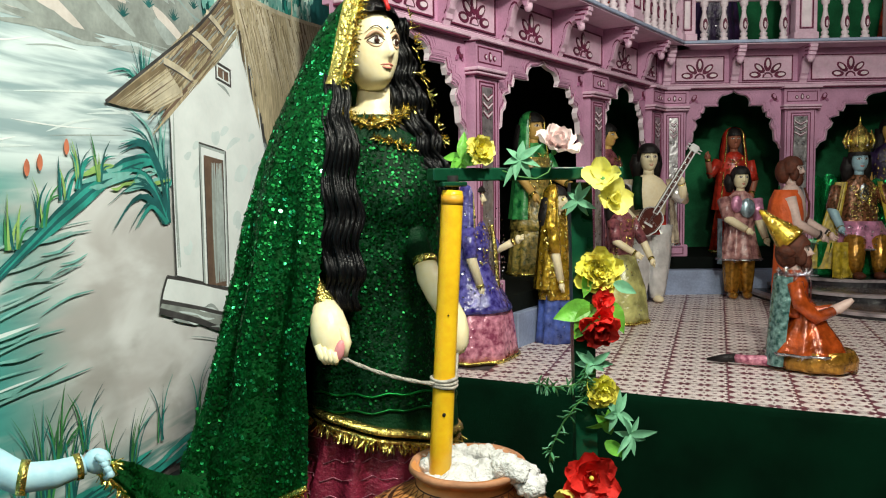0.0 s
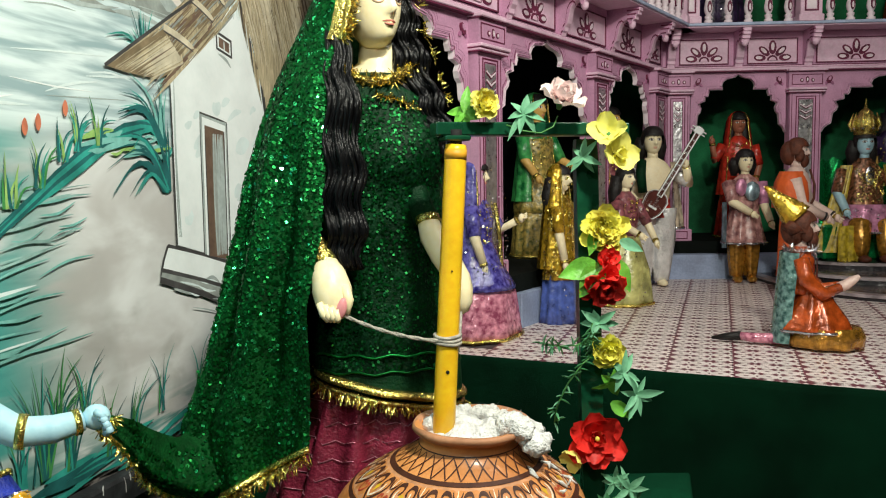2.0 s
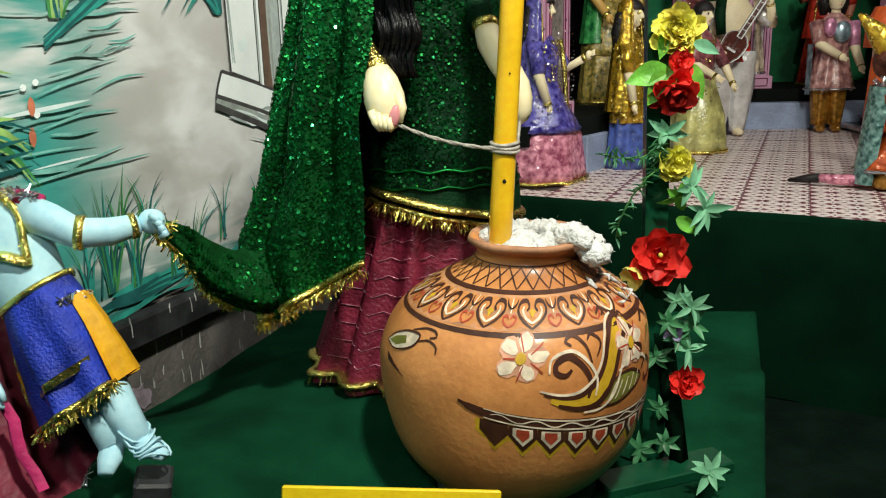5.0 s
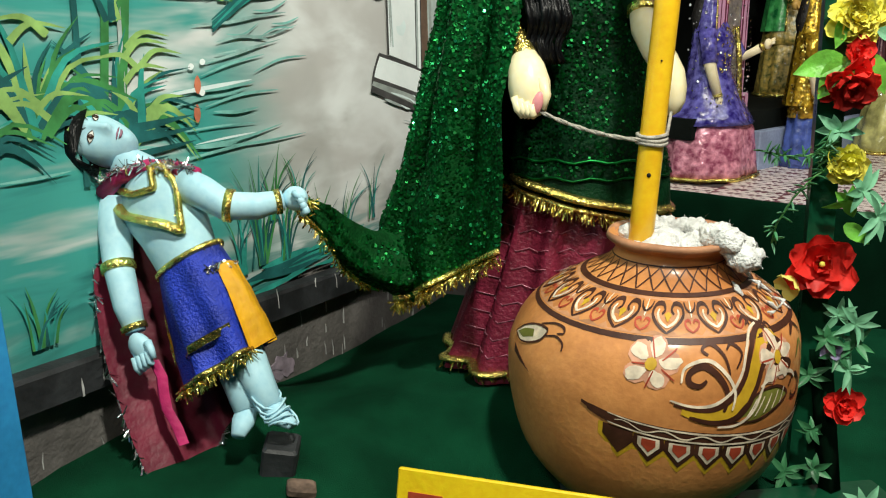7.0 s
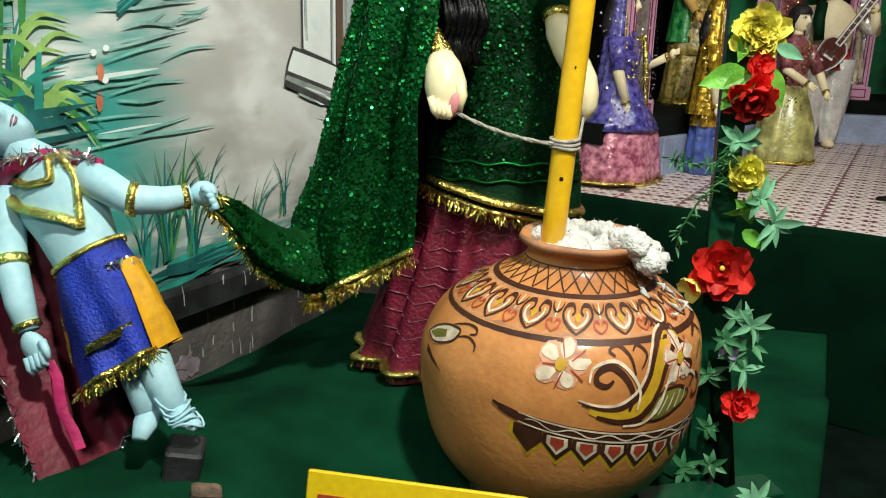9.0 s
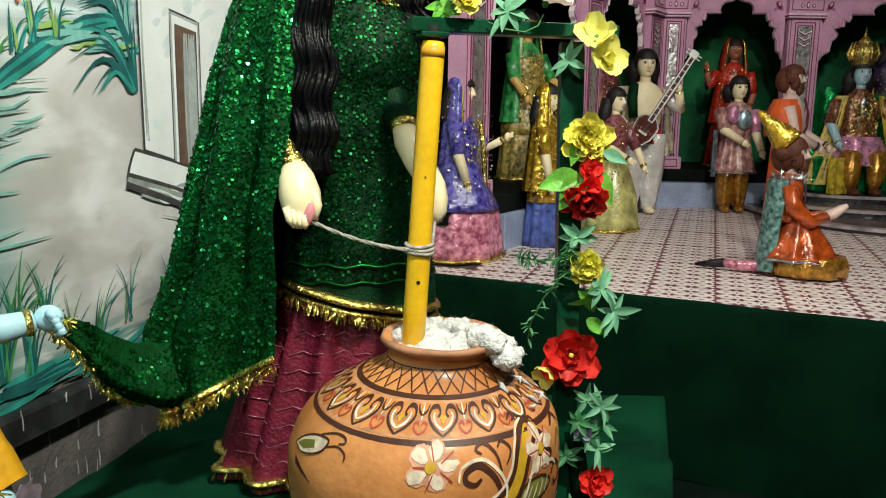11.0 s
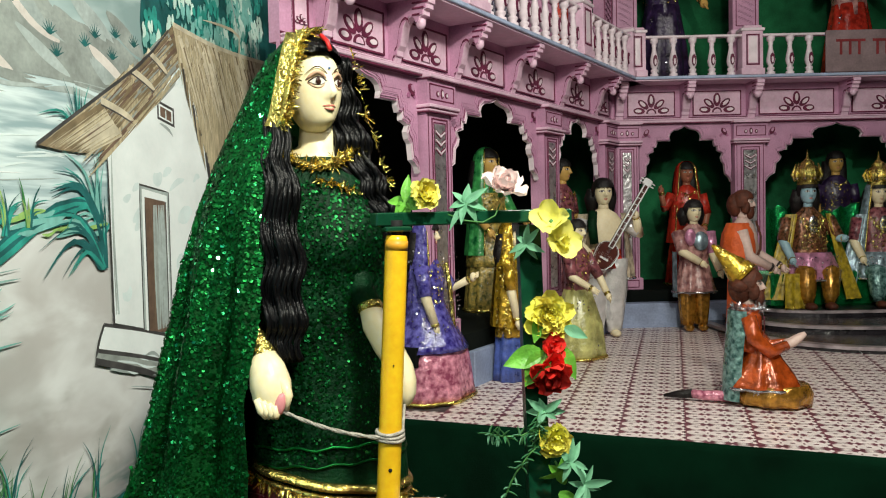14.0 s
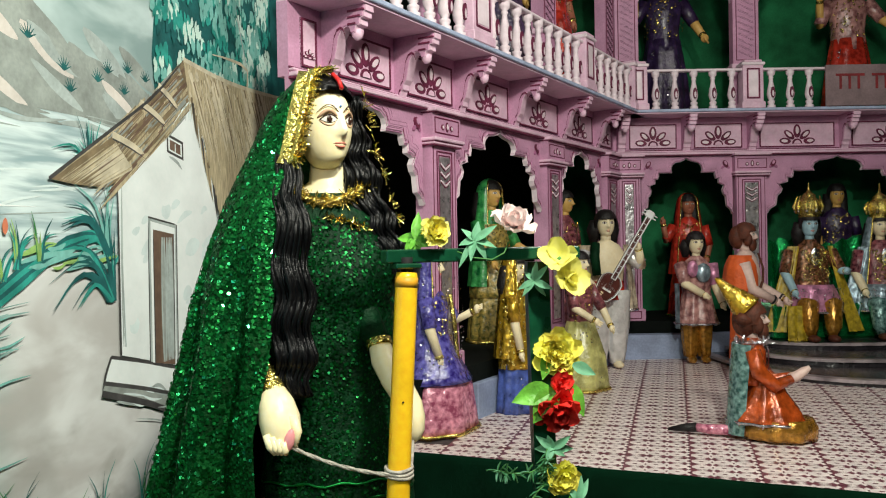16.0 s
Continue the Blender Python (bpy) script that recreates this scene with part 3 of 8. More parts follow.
BROCADE = mat("maroon_brocade", (0.18, 0.014, 0.038), 0.42, vary=0.35, scale=12, bump=0.5, bscale=100, spec=0.5)
BROCADEL = mat("silver_pink_brocade_thread", (0.50, 0.20, 0.27), 0.3, 0.5, vary=0.3, scale=40, bump=0.2)
EYEW = mat("eye_white_and_glint", (0.75, 0.72, 0.66), 0.3, vary=0.05)
EYED = mat("dark_brown_eye_paint", (0.035, 0.014, 0.01), 0.3, vary=0.2)
LIP = mat("coral_lip_paint", (0.56, 0.19, 0.14), 0.35, vary=0.1)
LID = mat("brown_lid_shading", (0.52, 0.33, 0.22), 0.5, vary=0.1)
RED = mat("red_paint", (0.55, 0.02, 0.02), 0.4, vary=0.2)


def tinsel(m, pts, n, length, material, rnd, spread=0.5, out=None, width=0.0022):
    """Short foil strips hanging and bristling along a line."""
    pts = [Vector(p) for p in pts]
    for k in range(n):
        t = rnd.uniform(0, len(pts) - 1.001)
        i = int(t)
        p = pts[i].lerp(pts[i + 1], t - i)
        d = Vector((rnd.gauss(0, spread), rnd.gauss(0, spread), rnd.gauss(0, spread)))
        d += out if out else Vector((0, 0, -1))
        d = d.normalized() * length * rnd.uniform(0.6, 1.2)
        s = d.cross(Vector((rnd.gauss(0, 1), rnd.gauss(0, 1), rnd.gauss(0, 1)))).normalized() * width * rnd.uniform(0.6, 1.5)
        m.add([p - s, p + s, p + d + s * 0.6, p + d - s * 0.6], [(0, 1, 2, 3)], material, False)


def sequins(m, rows, n, size, material, rnd, tip=0.33):
    """Small foil discs scattered over a grid surface, each tipped its own way."""
    ni, nj = len(rows) - 1, len(rows[0]) - 1
    for k in range(n):
        u, v = rnd.uniform(0, ni - 0.01), rnd.uniform(0, nj - 0.01)
        i, j = int(u), int(v)
        a, b, c = Vector(rows[i][j]), Vector(rows[i][j + 1]), Vector(rows[i + 1][j])
        nn = (b - a).cross(c - a)
        if nn.length < 1e-9:
            continue
        p = a + (b - a) * (v - j) + (c - a) * (u - i)
        nn.normalize()
        if nn.y > 0.2:
            nn = -nn
        p += nn * 0.003
        nn = (nn + Vector((rnd.gauss(0, tip), rnd.gauss(0, tip), rnd.gauss(0, tip)))).normalized()
        s = nn.orthogonal().normalized()
        t = nn.cross(s)
        r = size * rnd.uniform(0.6, 1.25)
        m.add([p + r * (math.cos(q * 1.2566) * s + math.sin(q * 1.2566) * t) for q in range(5)], [(0, 1, 2, 3, 4)], material, False)


def lerp_table(tab, z):
    for a, b in zip(tab, tab[1:]):
        if (a[0] - z) * (b[0] - z) <= 0:
            f = (z - a[0]) / (b[0] - a[0]) if b[0] != a[0] else 0
            return [p + (q - p) * f for p, q in zip(a[1:], b[1:])]
    return list((tab[0] if abs(tab[0][0] - z) < abs(tab[-1][0] - z) else tab[-1])[1:])


def face(m, M, skin, s=1.0, lids=True, lip=None, big=1.0):
    """A modelled head, about 0.24 high for s = 1, looking along -y of M."""
    rows = []
    for i in range(33):
        a = math.pi * i / 32
        z = -0.125 * math.cos(a)
        w = math.sin(a) ** 0.72
        r = []
        for j in range(52):
            u = 2 * math.pi * j / 52
            x, y = 0.080 * w * math.sin(u), -0.088 * w * math.cos(u)
            if z < 0:
                x *= 1 - 0.17 * (-z / 0.125) ** 1.6
                y *= 1 - 0.12 * (-z / 0.125)
            f = max(0.0, math.cos(u))
            nose = f * ((0.033 if big == 1.0 else 0.027) * math.exp(-(x / 0.0125) ** 2) * math.exp(-((z + 0.024) / 0.013) ** 2) + 0.020 * math.exp(-(x / 0.010) ** 2) * math.exp(-((z - 0.002) / 0.026) ** 2) + 0.006 * math.exp(-((abs(x) - 0.014) / 0.007) ** 2) * math.exp(-((z + 0.028) / 0.010) ** 2))
            sock = -0.010 * f * math.exp(-((abs(x) - 0.034) / 0.018) ** 2) * math.exp(-((z - 0.020) / 0.014) ** 2)
            mouth = 0.008 * f * math.exp(-(x / 0.022) ** 2) * math.exp(-((z + 0.060) / 0.013) ** 2)
            chin = 0.014 * f * math.exp(-(x / 0.030) ** 2) * math.exp(-((z + 0.094) / 0.022) ** 2)
            r.append((s * x, s * (y - nose - sock - mouth - chin), s * z))
        rows.append(r)
    m.grid(rows, skin, True, False, True, M)
    for q in (-1, 1):
        def arc(x0, x1, z0, rise, n=9, dy=0.0):
            out = []
            for k in range(n):
                t = k / (n - 1)
                x = q * (x0 + (x1 - x0) * t)
                z = z0 + rise * math.sin(math.pi * t)
                y = -0.088 * math.sqrt(max(0.02, 1 - (x / 0.083) ** 2)) + dy
                out.append((s * x, s * y, s * z))
            return out
        x0, x1 = 0.035 - 0.022 * big, 0.035 + 0.022 * big
        up, dn = arc(x0, x1, 0.012, 0.0125 * big, dy=-0.0005), arc(x0, x1, 0.012, -0.009 * big, dy=0.001)
        m.grid([up, dn], EYEW, M=M)
        m.tube([Vector(p) for p in up], s * 0.0018 * big, EYED, 5, M)
        m.tube([Vector(p) for p in dn], s * 0.0010 * big, EYED, 5, M)
        m.ball((s * q * 0.034, s * -0.0795, s * 0.0135), (s * 0.0100 * big, s * 0.004, s * 0.0100 * big), EYED, M, 12, 8)
        # small white ball on the iris, an eye glint painted in
        if big > 1.0:
            m.ball((s * (q * 0.034 + 0.003), s * -0.0836, s * 0.0175), (s * 0.0022, s * 0.001, s * 0.0022), EYEW, M, 8, 5)
        if lids:
            m.tube(arc(x0 - 0.003, x1 + 0.003, 0.017, 0.020 * big, dy=0.0032), [s * r for r in (0.002, 0.004, 0.006, 0.006, 0.006, 0.006, 0.006, 0.005, 0.002)], LID, 6, M)
            m.tube(arc(x0, x1 + 0.001, 0.010, -0.014 * big, dy=0.0022), [s * r for r in (0.001, 0.002, 0.003, 0.003, 0.003, 0.003, 0.003, 0.002, 0.001)], LID, 6, M)
        m.tube(arc(x0 - 0.004, x1 + 0.006, 0.032, 0.021 * big, dy=0.0), [s * r * big for r in (0.0008, 0.0014, 0.0018, 0.0018, 0.0018, 0.0017, 0.0014, 0.001, 0.0006)], EYED, 5, M)
    for z, r, t in ((-0.0575, 0.0036, 1.0), (-0.0655, 0.0046, 0.78)):
        m.tube([(s * x * 0.023 * t, s * (-0.0835 + 0.008 * x * x), s * (z + (0.002 if z > -0.06 else -0.001) * (1 - x * x) + 0.003 * x * x * (1 if z < -0.06 else 0))) for x in (-1, -0.6, -0.25, 0, 0.25, 0.6, 1)], [s * r * k for k in (0.25, 0.8, 1, 0.85, 1, 0.8, 0.25)], lip or LIP, 6, M)


def lady():
    rnd = random.Random(4)
    m = Mesh()
    cx, cy = -0.20, 2.20
    # maroon skirt in deep pleats
    rows = []
    for i in range(29):
        z = 0.02 + 0.66 * i / 28
        f = 1 - i / 28
        r = []
        for j in range(96):
            a = 2 * math.pi * j / 96
            pl = 0.016 * (0.5 + f) * math.sin(11 * a + 1.6 * math.sin(3 * a)) + 0.006 * math.sin(23 * a + 4 * f)
            rx, ry = 0.155 + 0.16 * f ** 1.3 + pl, 0.135 + 0.09 * f ** 1.3 + pl
            r.append((cx - 0.05 * f + rx * math.cos(a), cy + 0.0 + ry * math.sin(a), z + 0.004 * math.sin(7 * a)))
        rows.append(r)
    m.grid(rows, BROCADE, True)
    # woven chevrons
    for i in range(1, 27):
        for j in range(48, 96, 4):
            p = [Vector(rows[i][(j + k) % 96]) for k in (0, 2, 4)]
            mid = p[1] + Vector((0, -0.002, 0.010))
            if i % 2:
                m.tube([p[0] + Vector((0, -0.002, 0)), mid, p[2] + Vector((0, -0.002, 0))], 0.0014, BROCADEL, 4)
    hem = [Vector(p) + Vector((0, -0.004, 0.03)) for p in rows[0][46:98 - 2]]
    m.tube(hem, 0.016, GOLD, 6, flat=0.5)
    tinsel(m, hem, 260, 0.035, GOLD, rnd, 0.35)
    # tunic
    tab = ((0.50, 0.218, 0.185), (0.60, 0.208, 0.178), (0.75, 0.190, 0.165), (0.92, 0.172, 0.155), (1.08, 0.182, 0.160), (1.18, 0.192, 0.150), (1.27, 0.175, 0.125), (1.335, 0.105, 0.098))
    rows = []
    for i in range(40):
        z = 0.50 + 0.835 * i / 39
        rx, ry = lerp_table(tab, z)
        r = []
        for j in range(64):
            a = 2 * math.pi * j / 64
            k = 0.004 * math.sin(9 * a + 5 * z) * (1 if z < 1.1 else 0.4) + 0.006 * math.sin(26 * z + 3 * a) * max(0, 0.75 - z) * 4
            bust = 0.035 * math.exp(-((z - 1.12) / 0.07) ** 2) * max(0, math.cos(a + 1.0)) ** 3 + 0.012 * math.exp(-((z - 0.95) / 0.1) ** 2)
            zz = z + (0.05 * math.cos(a - math.pi) if z < 0.56 else 0.0) * (0.56 - z) / 0.06 if z < 0.56 else z
            r.append((cx + (rx + k + bust) * math.cos(a) + 0.02 * (1.1 - z), cy + (ry + k + bust) * math.sin(a), zz))
        rows.append(r)
    m.grid(rows, VELVETD, True)
    front = [r[30:] + r[:3] for r in rows]
    sequins(m, front[3:37], 8500, 0.0038, SEQT, rnd, 0.2)
    sequins(m, front[3:37], 260, 0.0044, SEQUIN, rnd)
    # wavy trim rows above the hem and the gold fringe
    for zi, col in ((3, SEQD), (5, SEQD)):
        m.tube([Vector(p) + Vector((0, -0.006, 0.004 * math.sin(k * 1.4))) for k, p in enumerate(rows[zi][31:64])], 0.0036, col, 5)
    hem = [Vector(p) + Vector((0, -0.007, 0.0)) for p in rows[0][29:] + rows[0][:4]]
    m.tube([p + Vector((0, 0, 0.022)) for p in hem], 0.016, GOLD, 6, flat=0.6)
    m.tube([p + Vector((0, 0, -0.002)) for p in hem], 0.009, GOLD, 6, flat=0.6)
    tinsel(m, hem, 620, 0.034, GOLD, rnd, 0.4)
    # neck, head
    turn = 40
    H = pose(-0.183, 2.13, 1.504, -2, 0, turn)
    m.tube([(-0.190, 2.19, 1.285), (-0.188, 2.18, 1.330), (-0.182, 2.172, 1.365), (-0.180, 2.155, 1.44)], [0.112, 0.086, 0.050, 0.042], SKIN, 16)
    face(m, H, SKIN, s=0.86, big=1.10)
    # hair on the crown with a red parting
    rows = []
    for i in range(9):
        a = 0.95 * math.pi * i / 16
        rows.append([H @ Vector((0.092 * math.sin(a) ** 0.85 * math.sin(u), 0.006 - 0.094 * math.sin(a) ** 0.85 * math.cos(u), 0.020 + 0.124 * math.cos(a) - 0.01 * math.sin(a))) for u in [2 * math.pi * j / 24 for j in range(24)]])
    rows2 = [[p for p in r] for r in rows]
    for i in range(6, 9):
        for j in range(24):
            u = 2 * math.pi * j / 24
            if math.cos(u) > 0.55:
                rows2[i][j] = rows2[4 if math.cos(u) > 0.9 else 5][j].lerp(rows2[i][j], 0.05)
            elif math.sin(u) < 0 and math.cos(u) > 0.1:
                rows2[i][j] = rows2[6][j].lerp(rows2[i][j], 0.4)
    m.grid(rows2, HAIR, True)
    m.tube([H @ Vector(p) for p in ((0, -0.082, 0.088), (0, -0.070, 0.112), (0, -0.045, 0.132))], 0.006, RED, 6)
    m.ball(H @ Vector((0, -0.0745, 0.045)), 0.0034, mat("blue_bindi", (0.1, 0.2, 0.4), 0.3), None, 8, 6)
    # necklace of tinsel round the neck and along the neckline
    neck = [(cx + 0.02 + 0.105 * math.cos(a), cy - 0.01 + 0.10 * math.sin(a), 1.362 - 0.055 * math.sin(-a) ** 2) for a in [math.pi * (1.0 + k / 14) for k in range(15)]]
    m.tube(neck, 0.013, GOLD, 6)
    tinsel(m, neck, 640, 0.030, GOLD, rnd, 0.8, Vector((0, -0.6, 0.1)))
    neck2 = [(cx + 0.02 + 0.145 * math.cos(a), cy - 0.005 + 0.125 * math.sin(a), 1.275 - 0.006 * k) for k, a in enumerate([math.pi * (1.5 + k / 22) for k in range(12)])]
    tinsel(m, neck2, 200, 0.022, GOLD, rnd, 0.8, Vector((0, -0.6, 0.1)))

    # long curled locks before and behind the shoulder
    def lock(path, radii, seed, ridges=14, strands=16, thick=0.27):
        q = random.Random(seed)
        for s in range(strands):
            ph, off = q.uniform(0, 1.6), Vector((q.gauss(0, 0.4), q.gauss(0, 0.4), 0))
            pts, rr = [], []
            n = 34
            for k in range(n):
                t = k / (n - 1) * (len(path) - 1)
                i = min(int(t), len(path) - 2)
                p = Vector(path[i]).lerp(Vector(path[i + 1]), t - i)
                r = radii[i] + (radii[i + 1] - radii[i]) * (t - i)
                w = 0.45 * math.sin(k * 0.95 + ph)
                pts.append(p + Vector((off.x * r * 1.1 + w * r * 0.5, off.y * r * 0.5 - 0.42 * r * abs(math.sin(k * 0.75 + 0.15 * ph)), 0)))
                rr.append(r * (thick + 0.05 * math.sin(k * 0.95 + ph)))
            m.tube(pts, rr, HAIR, 6)
        # curl ridges
        for k in range(ridges):
            t = (k + 0.5) / ridges * (len(path) - 1)
            i = min(int(t), len(path) - 2)
            p = Vector(path[i]).lerp(Vector(path[i + 1]), t - i)
            r = radii[i] + (radii[i + 1] - radii[i]) * (t - i)
            z = q.uniform(-0.006, 0.006)
            m.tube([p + Vector((-r * 0.6, -r * 0.55, z)), p + Vector((-r * 0.4, -r * 0.85, z - 0.008)), p + Vector((r * 0.2, -r * 1.0, z)), p + Vector((r * 0.95, -r * 0.3, z + 0.008))], [0.002, 0.005, 0.0055, 0.002], HAIR, 5)

    lock([(-0.262, 2.06, 1.50), (-0.272, 2.02, 1.40), (-0.258, 1.985, 1.27), (-0.256, 1.965, 1.10), (-0.256, 1.96, 0.95), (-0.254, 1.965, 0.84)], [0.014, 0.024, 0.032, 0.038, 0.040, 0.031], 2, 0, 54, 0.15)
    lock([(-0.112, 2.16, 1.59), (-0.112, 2.17, 1.49), (-0.106, 2.17, 1.40), (-0.075, 2.15, 1.29), (-0.030, 2.13, 1.20), (-0.010, 2.13, 1.10)], [0.016, 0.030, 0.042, 0.046, 0.040, 0.022], 3, 0, 64, 0.15)
    # tinsel edging of the veil on the far side
    tinsel(m, [(-0.085, 2.13, 1.61), (-0.072, 2.13, 1.54), (-0.052, 2.13, 1.44), (-0.020, 2.12, 1.34), (0.005, 2.12, 1.25)], 90, 0.022, GOLD, rnd, 0.7, Vector((0.5, -0.5, 0)))

    # veil: hood, then a long cloak down the side and back
    vtab = (  # z, front x, front y, side x, side y, back x, back y
        (1.655, -0.165, 2.130, -0.205, 2.19, -0.16, 2.22), (1.645, -0.205, 2.085, -0.245, 2.17, -0.15, 2.27), (1.60, -0.212, 2.045, -0.287, 2.16, -0.15, 2.30), (1.52, -0.232, 2.025, -0.342, 2.15, -0.15, 2.31), (1.42, -0.250, 2.015, -0.385, 2.14, -0.13, 2.33),
        (1.31, -0.289, 1.985, -0.434, 2.13, -0.10, 2.36), (1.20, -0.292, 1.965, -0.478, 2.12, -0.10, 2.38), (1.08, -0.294, 1.95, -0.512, 2.12, -0.10, 2.39), (0.92, -0.302, 1.935, -0.545, 2.12, -0.12, 2.40), (0.75, -0.335, 1.935, -0.587, 2.10, -0.14, 2.41),
        (0.58, -0.330, 1.945, -0.632, 2.08, -0.18, 2.42), (0.44, -0.335, 1.940, -0.690, 2.05, -0.2, 2.42), (0.36, -0.340, 1.940, -0.690, 2.03, -0.2, 2.42), (0.20, -0.350, 1.945, -0.630, 2.01, -0.2, 2.42))
    rows = []
    for i in range(70):
        r = []
        nj = 61
        for j in range(nj):
            t = j / (nj - 1)
            # the hem rises towards the front edge
            foot = 0.395 - 0.165 * math.sin(min(1, t / 0.55) * math.pi / 2)
            z = 1.655 - (1.655 - foot) * i / 69
            fx, fy, sx, sy, bx, by = lerp_table(vtab, z)
            if t < 0.62:
                q = t / 0.62
                x = fx + (sx - fx) * math.sin(q * math.pi / 2)
                y = fy + (sy - fy) * (1 - math.cos(q * math.pi / 2))
            else:
                q = (t - 0.62) / 0.38
                x = sx + (bx - sx) * (1 - math.cos(q * math.pi / 2))
                y = sy + (by - sy) * math.sin(q * math.pi / 2)
            fall = min(1, max(0, (1.36 - z) / 0.5))
            fold = fall * (0.021 * math.sin(26 * t + 1.1 * math.sin(3 * z)) + 0.007 * math.sin(57 * t + 3 * z)) + (1 - fall) * 0.004 * math.sin(12 * t + 20 * z)
            r.append((x - fold * 0.4, y - fold, z))
        rows.append(r)
    m.grid(rows, VELVET)
    sequins(m, [r[:44] for r in rows[3:]], 15000, 0.0043, SEQD, rnd, 0.2)
    sequins(m, [r[:44] for r in rows[3:]], 1100, 0.0050, SEQUIN, rnd, 0.36)
    edge = [Vector(r[0]) + Vector((0.004, -0.005, 0)) for r in rows[:15]]
    m.tube(edge, 0.011, GOLD, 6)
    tinsel(m, edge, 380, 0.028, GOLD, rnd, 0.55, Vector((0.6, -0.5, -0.1)))
    band = [[Vector(r[0]) + Vector((0.002, -0.007, 0)), Vector(r[0]) + Vector((-0.016, -0.010, 0.002)), Vector(r[0]) + Vector((-0.032, -0.004, 0.004))] for r in rows[1:15]]
    m.grid(band, GOLD)
    bot = [Vector(p) + Vector((0, -0.004, 0)) for p in rows[-1][:42]]
    m.tube([p + Vector((0, 0, 0.012)) for p in bot], 0.013, GOLD, 6, flat=0.6)
    tinsel(m, bot, 420, 0.034, GOLD, rnd, 0.5, Vector((0.1, -0.2, -1)))
    # the veil's corner, drawn out to the small blue figure's fist
    def along(path, t):
        t *= len(path) - 1
        i = min(int(t), len(path) - 2)
        p0, p1, p2, p3 = (Vector(path[max(0, min(len(path) - 1, k))]) for k in (i - 1, i, i + 1, i + 2))
        f = t - i
        return 0.5 * (2 * p1 + (p2 - p0) * f + (2 * p0 - 5 * p1 + 4 * p2 - p3) * f * f + (3 * p1 - p0 - 3 * p2 + p3) * f ** 3)

    upper_edge = ((-0.670, 2.10, 0.56), (-0.672, 2.04, 0.462), (-0.678, 1.97, 0.425), (-0.699, 1.86, 0.473), (-0.712, 1.75, 0.534), (-0.752, 1.688, 0.568))
    valley = ((-0.575, 2.06, 0.47), (-0.580, 2.02, 0.40), (-0.606, 1.97, 0.375), (-0.676, 1.89, 0.400), (-0.712, 1.77, 0.488), (-0.752, 1.692, 0.553))
    belly = ((-0.535, 1.99, 0.36), (-0.560, 1.965, 0.315), (-0.615, 1.925, 0.300), (-0.690, 1.83, 0.375), (-0.722, 1.745, 0.475), (-0.753, 1.682, 0.548))
    lower_edge = ((-0.555, 1.99, 0.222), (-0.644, 1.98, 0.252), (-0.702, 1.92, 0.295), (-0.730, 1.85, 0.362), (-0.730, 1.76, 0.456), (-0.758, 1.690, 0.535))
    tail = []
    nt = 34
    for i in range(nt):
        t = i / (nt - 1)
        ribs = [along(e, t) for e in (upper_edge, valley, belly, lower_edge)]
        r = []
        for j in range(19):
            p = along(ribs, j / 18)
            p.y -= 0.005 * math.sin(j * 1.5 + 5 * t) * (1 - 0.5 * t)
            r.append(p)
        tail.append(r)
    m.grid(tail, VELVET)
    sequins(m, tail[:28], 900, 0.0050, SEQD, rnd, 0.2)
    sequins(m, tail[:28], 26, 0.005, SEQUIN, rnd)
    low = [r[-1] for r in tail]
    tinsel(m, low[12:], 300, 0.022, GOLD, rnd, 0.6)
    m.tube(low[10:], 0.008, GOLD, 6)
    tinsel(m, [r[2] for r in tail[-4:]], 90, 0.026, GOLD, rnd, 0.9)

    # arms: sleeve, cuff, forearm, hand
    m.tube([(-0.335, 2.10, 1.22), (-0.345, 2.05, 1.06), (-0.338, 2.00, 0.93)], [0.055, 0.05, 0.042], VELVETD, 12)
    m.tube([(-0.326, 1.985, 0.935), (-0.314, 1.962, 0.890), (-0.300, 1.950, 0.856), (-0.298, 1.948, 0.850)], [0.010, 0.024, 0.034, 0.032], GOLD, 14)
    tinsel(m, [(-0.322, 1.93, 0.885), (-0.300, 1.918, 0.868), (-0.275, 1.925, 0.862)], 40, 0.012, GOLD, rnd, 0.8)
    m.tube([(-0.300, 1.950, 0.860), (-0.290, 1.934, 0.830), (-0.281, 1.921, 0.796), (-0.275, 1.913, 0.765), (-0.272, 1.909, 0.741), (-0.272, 1.907, 0.728), (-0.271, 1.906, 0.722)], [0.030, 0.042, 0.048, 0.045, 0.034, 0.022, 0.006], SKIN, 18)
    for k in range(4):
        # folded fingers
        m.tube([(-0.305 + 0.013 * k, 1.880 - 0.002 * k, 0.770 - 0.005 * k), (-0.296 + 0.011 * k, 1.872, 0.744 - 0.004 * k), (-0.285 + 0.008 * k, 1.876, 0.726)], [0.010, 0.0095, 0.006], SKIN, 8)
    m.tube([(-0.246, 1.892, 0.810), (-0.236, 1.884, 0.775), (-0.240, 1.880, 0.742)], [0.011, 0.012, 0.006], SKIN, 10)
    m.ball((-0.253, 1.876, 0.757), (0.013, 0.010, 0.027), SKINP, None, 10, 7, (0, 14, 0))
    m.tube([(-0.125, 2.17, 1.16), (-0.095, 2.11, 1.05), (-0.055, 2.05, 0.95)], [0.038, 0.036, 0.033], VELVETD, 12)
    m.tube([(-0.050, 2.04, 0.955), (-0.040, 2.015, 0.915), (-0.014, 1.985, 0.872), (0.010, 1.965, 0.838)], [0.028, 0.031, 0.032, 0.032], SKIN, 12)
    m.tube([(-0.052, 2.042, 0.962), (-0.048, 2.034, 0.945)], [0.032, 0.033], GOLD, 12)
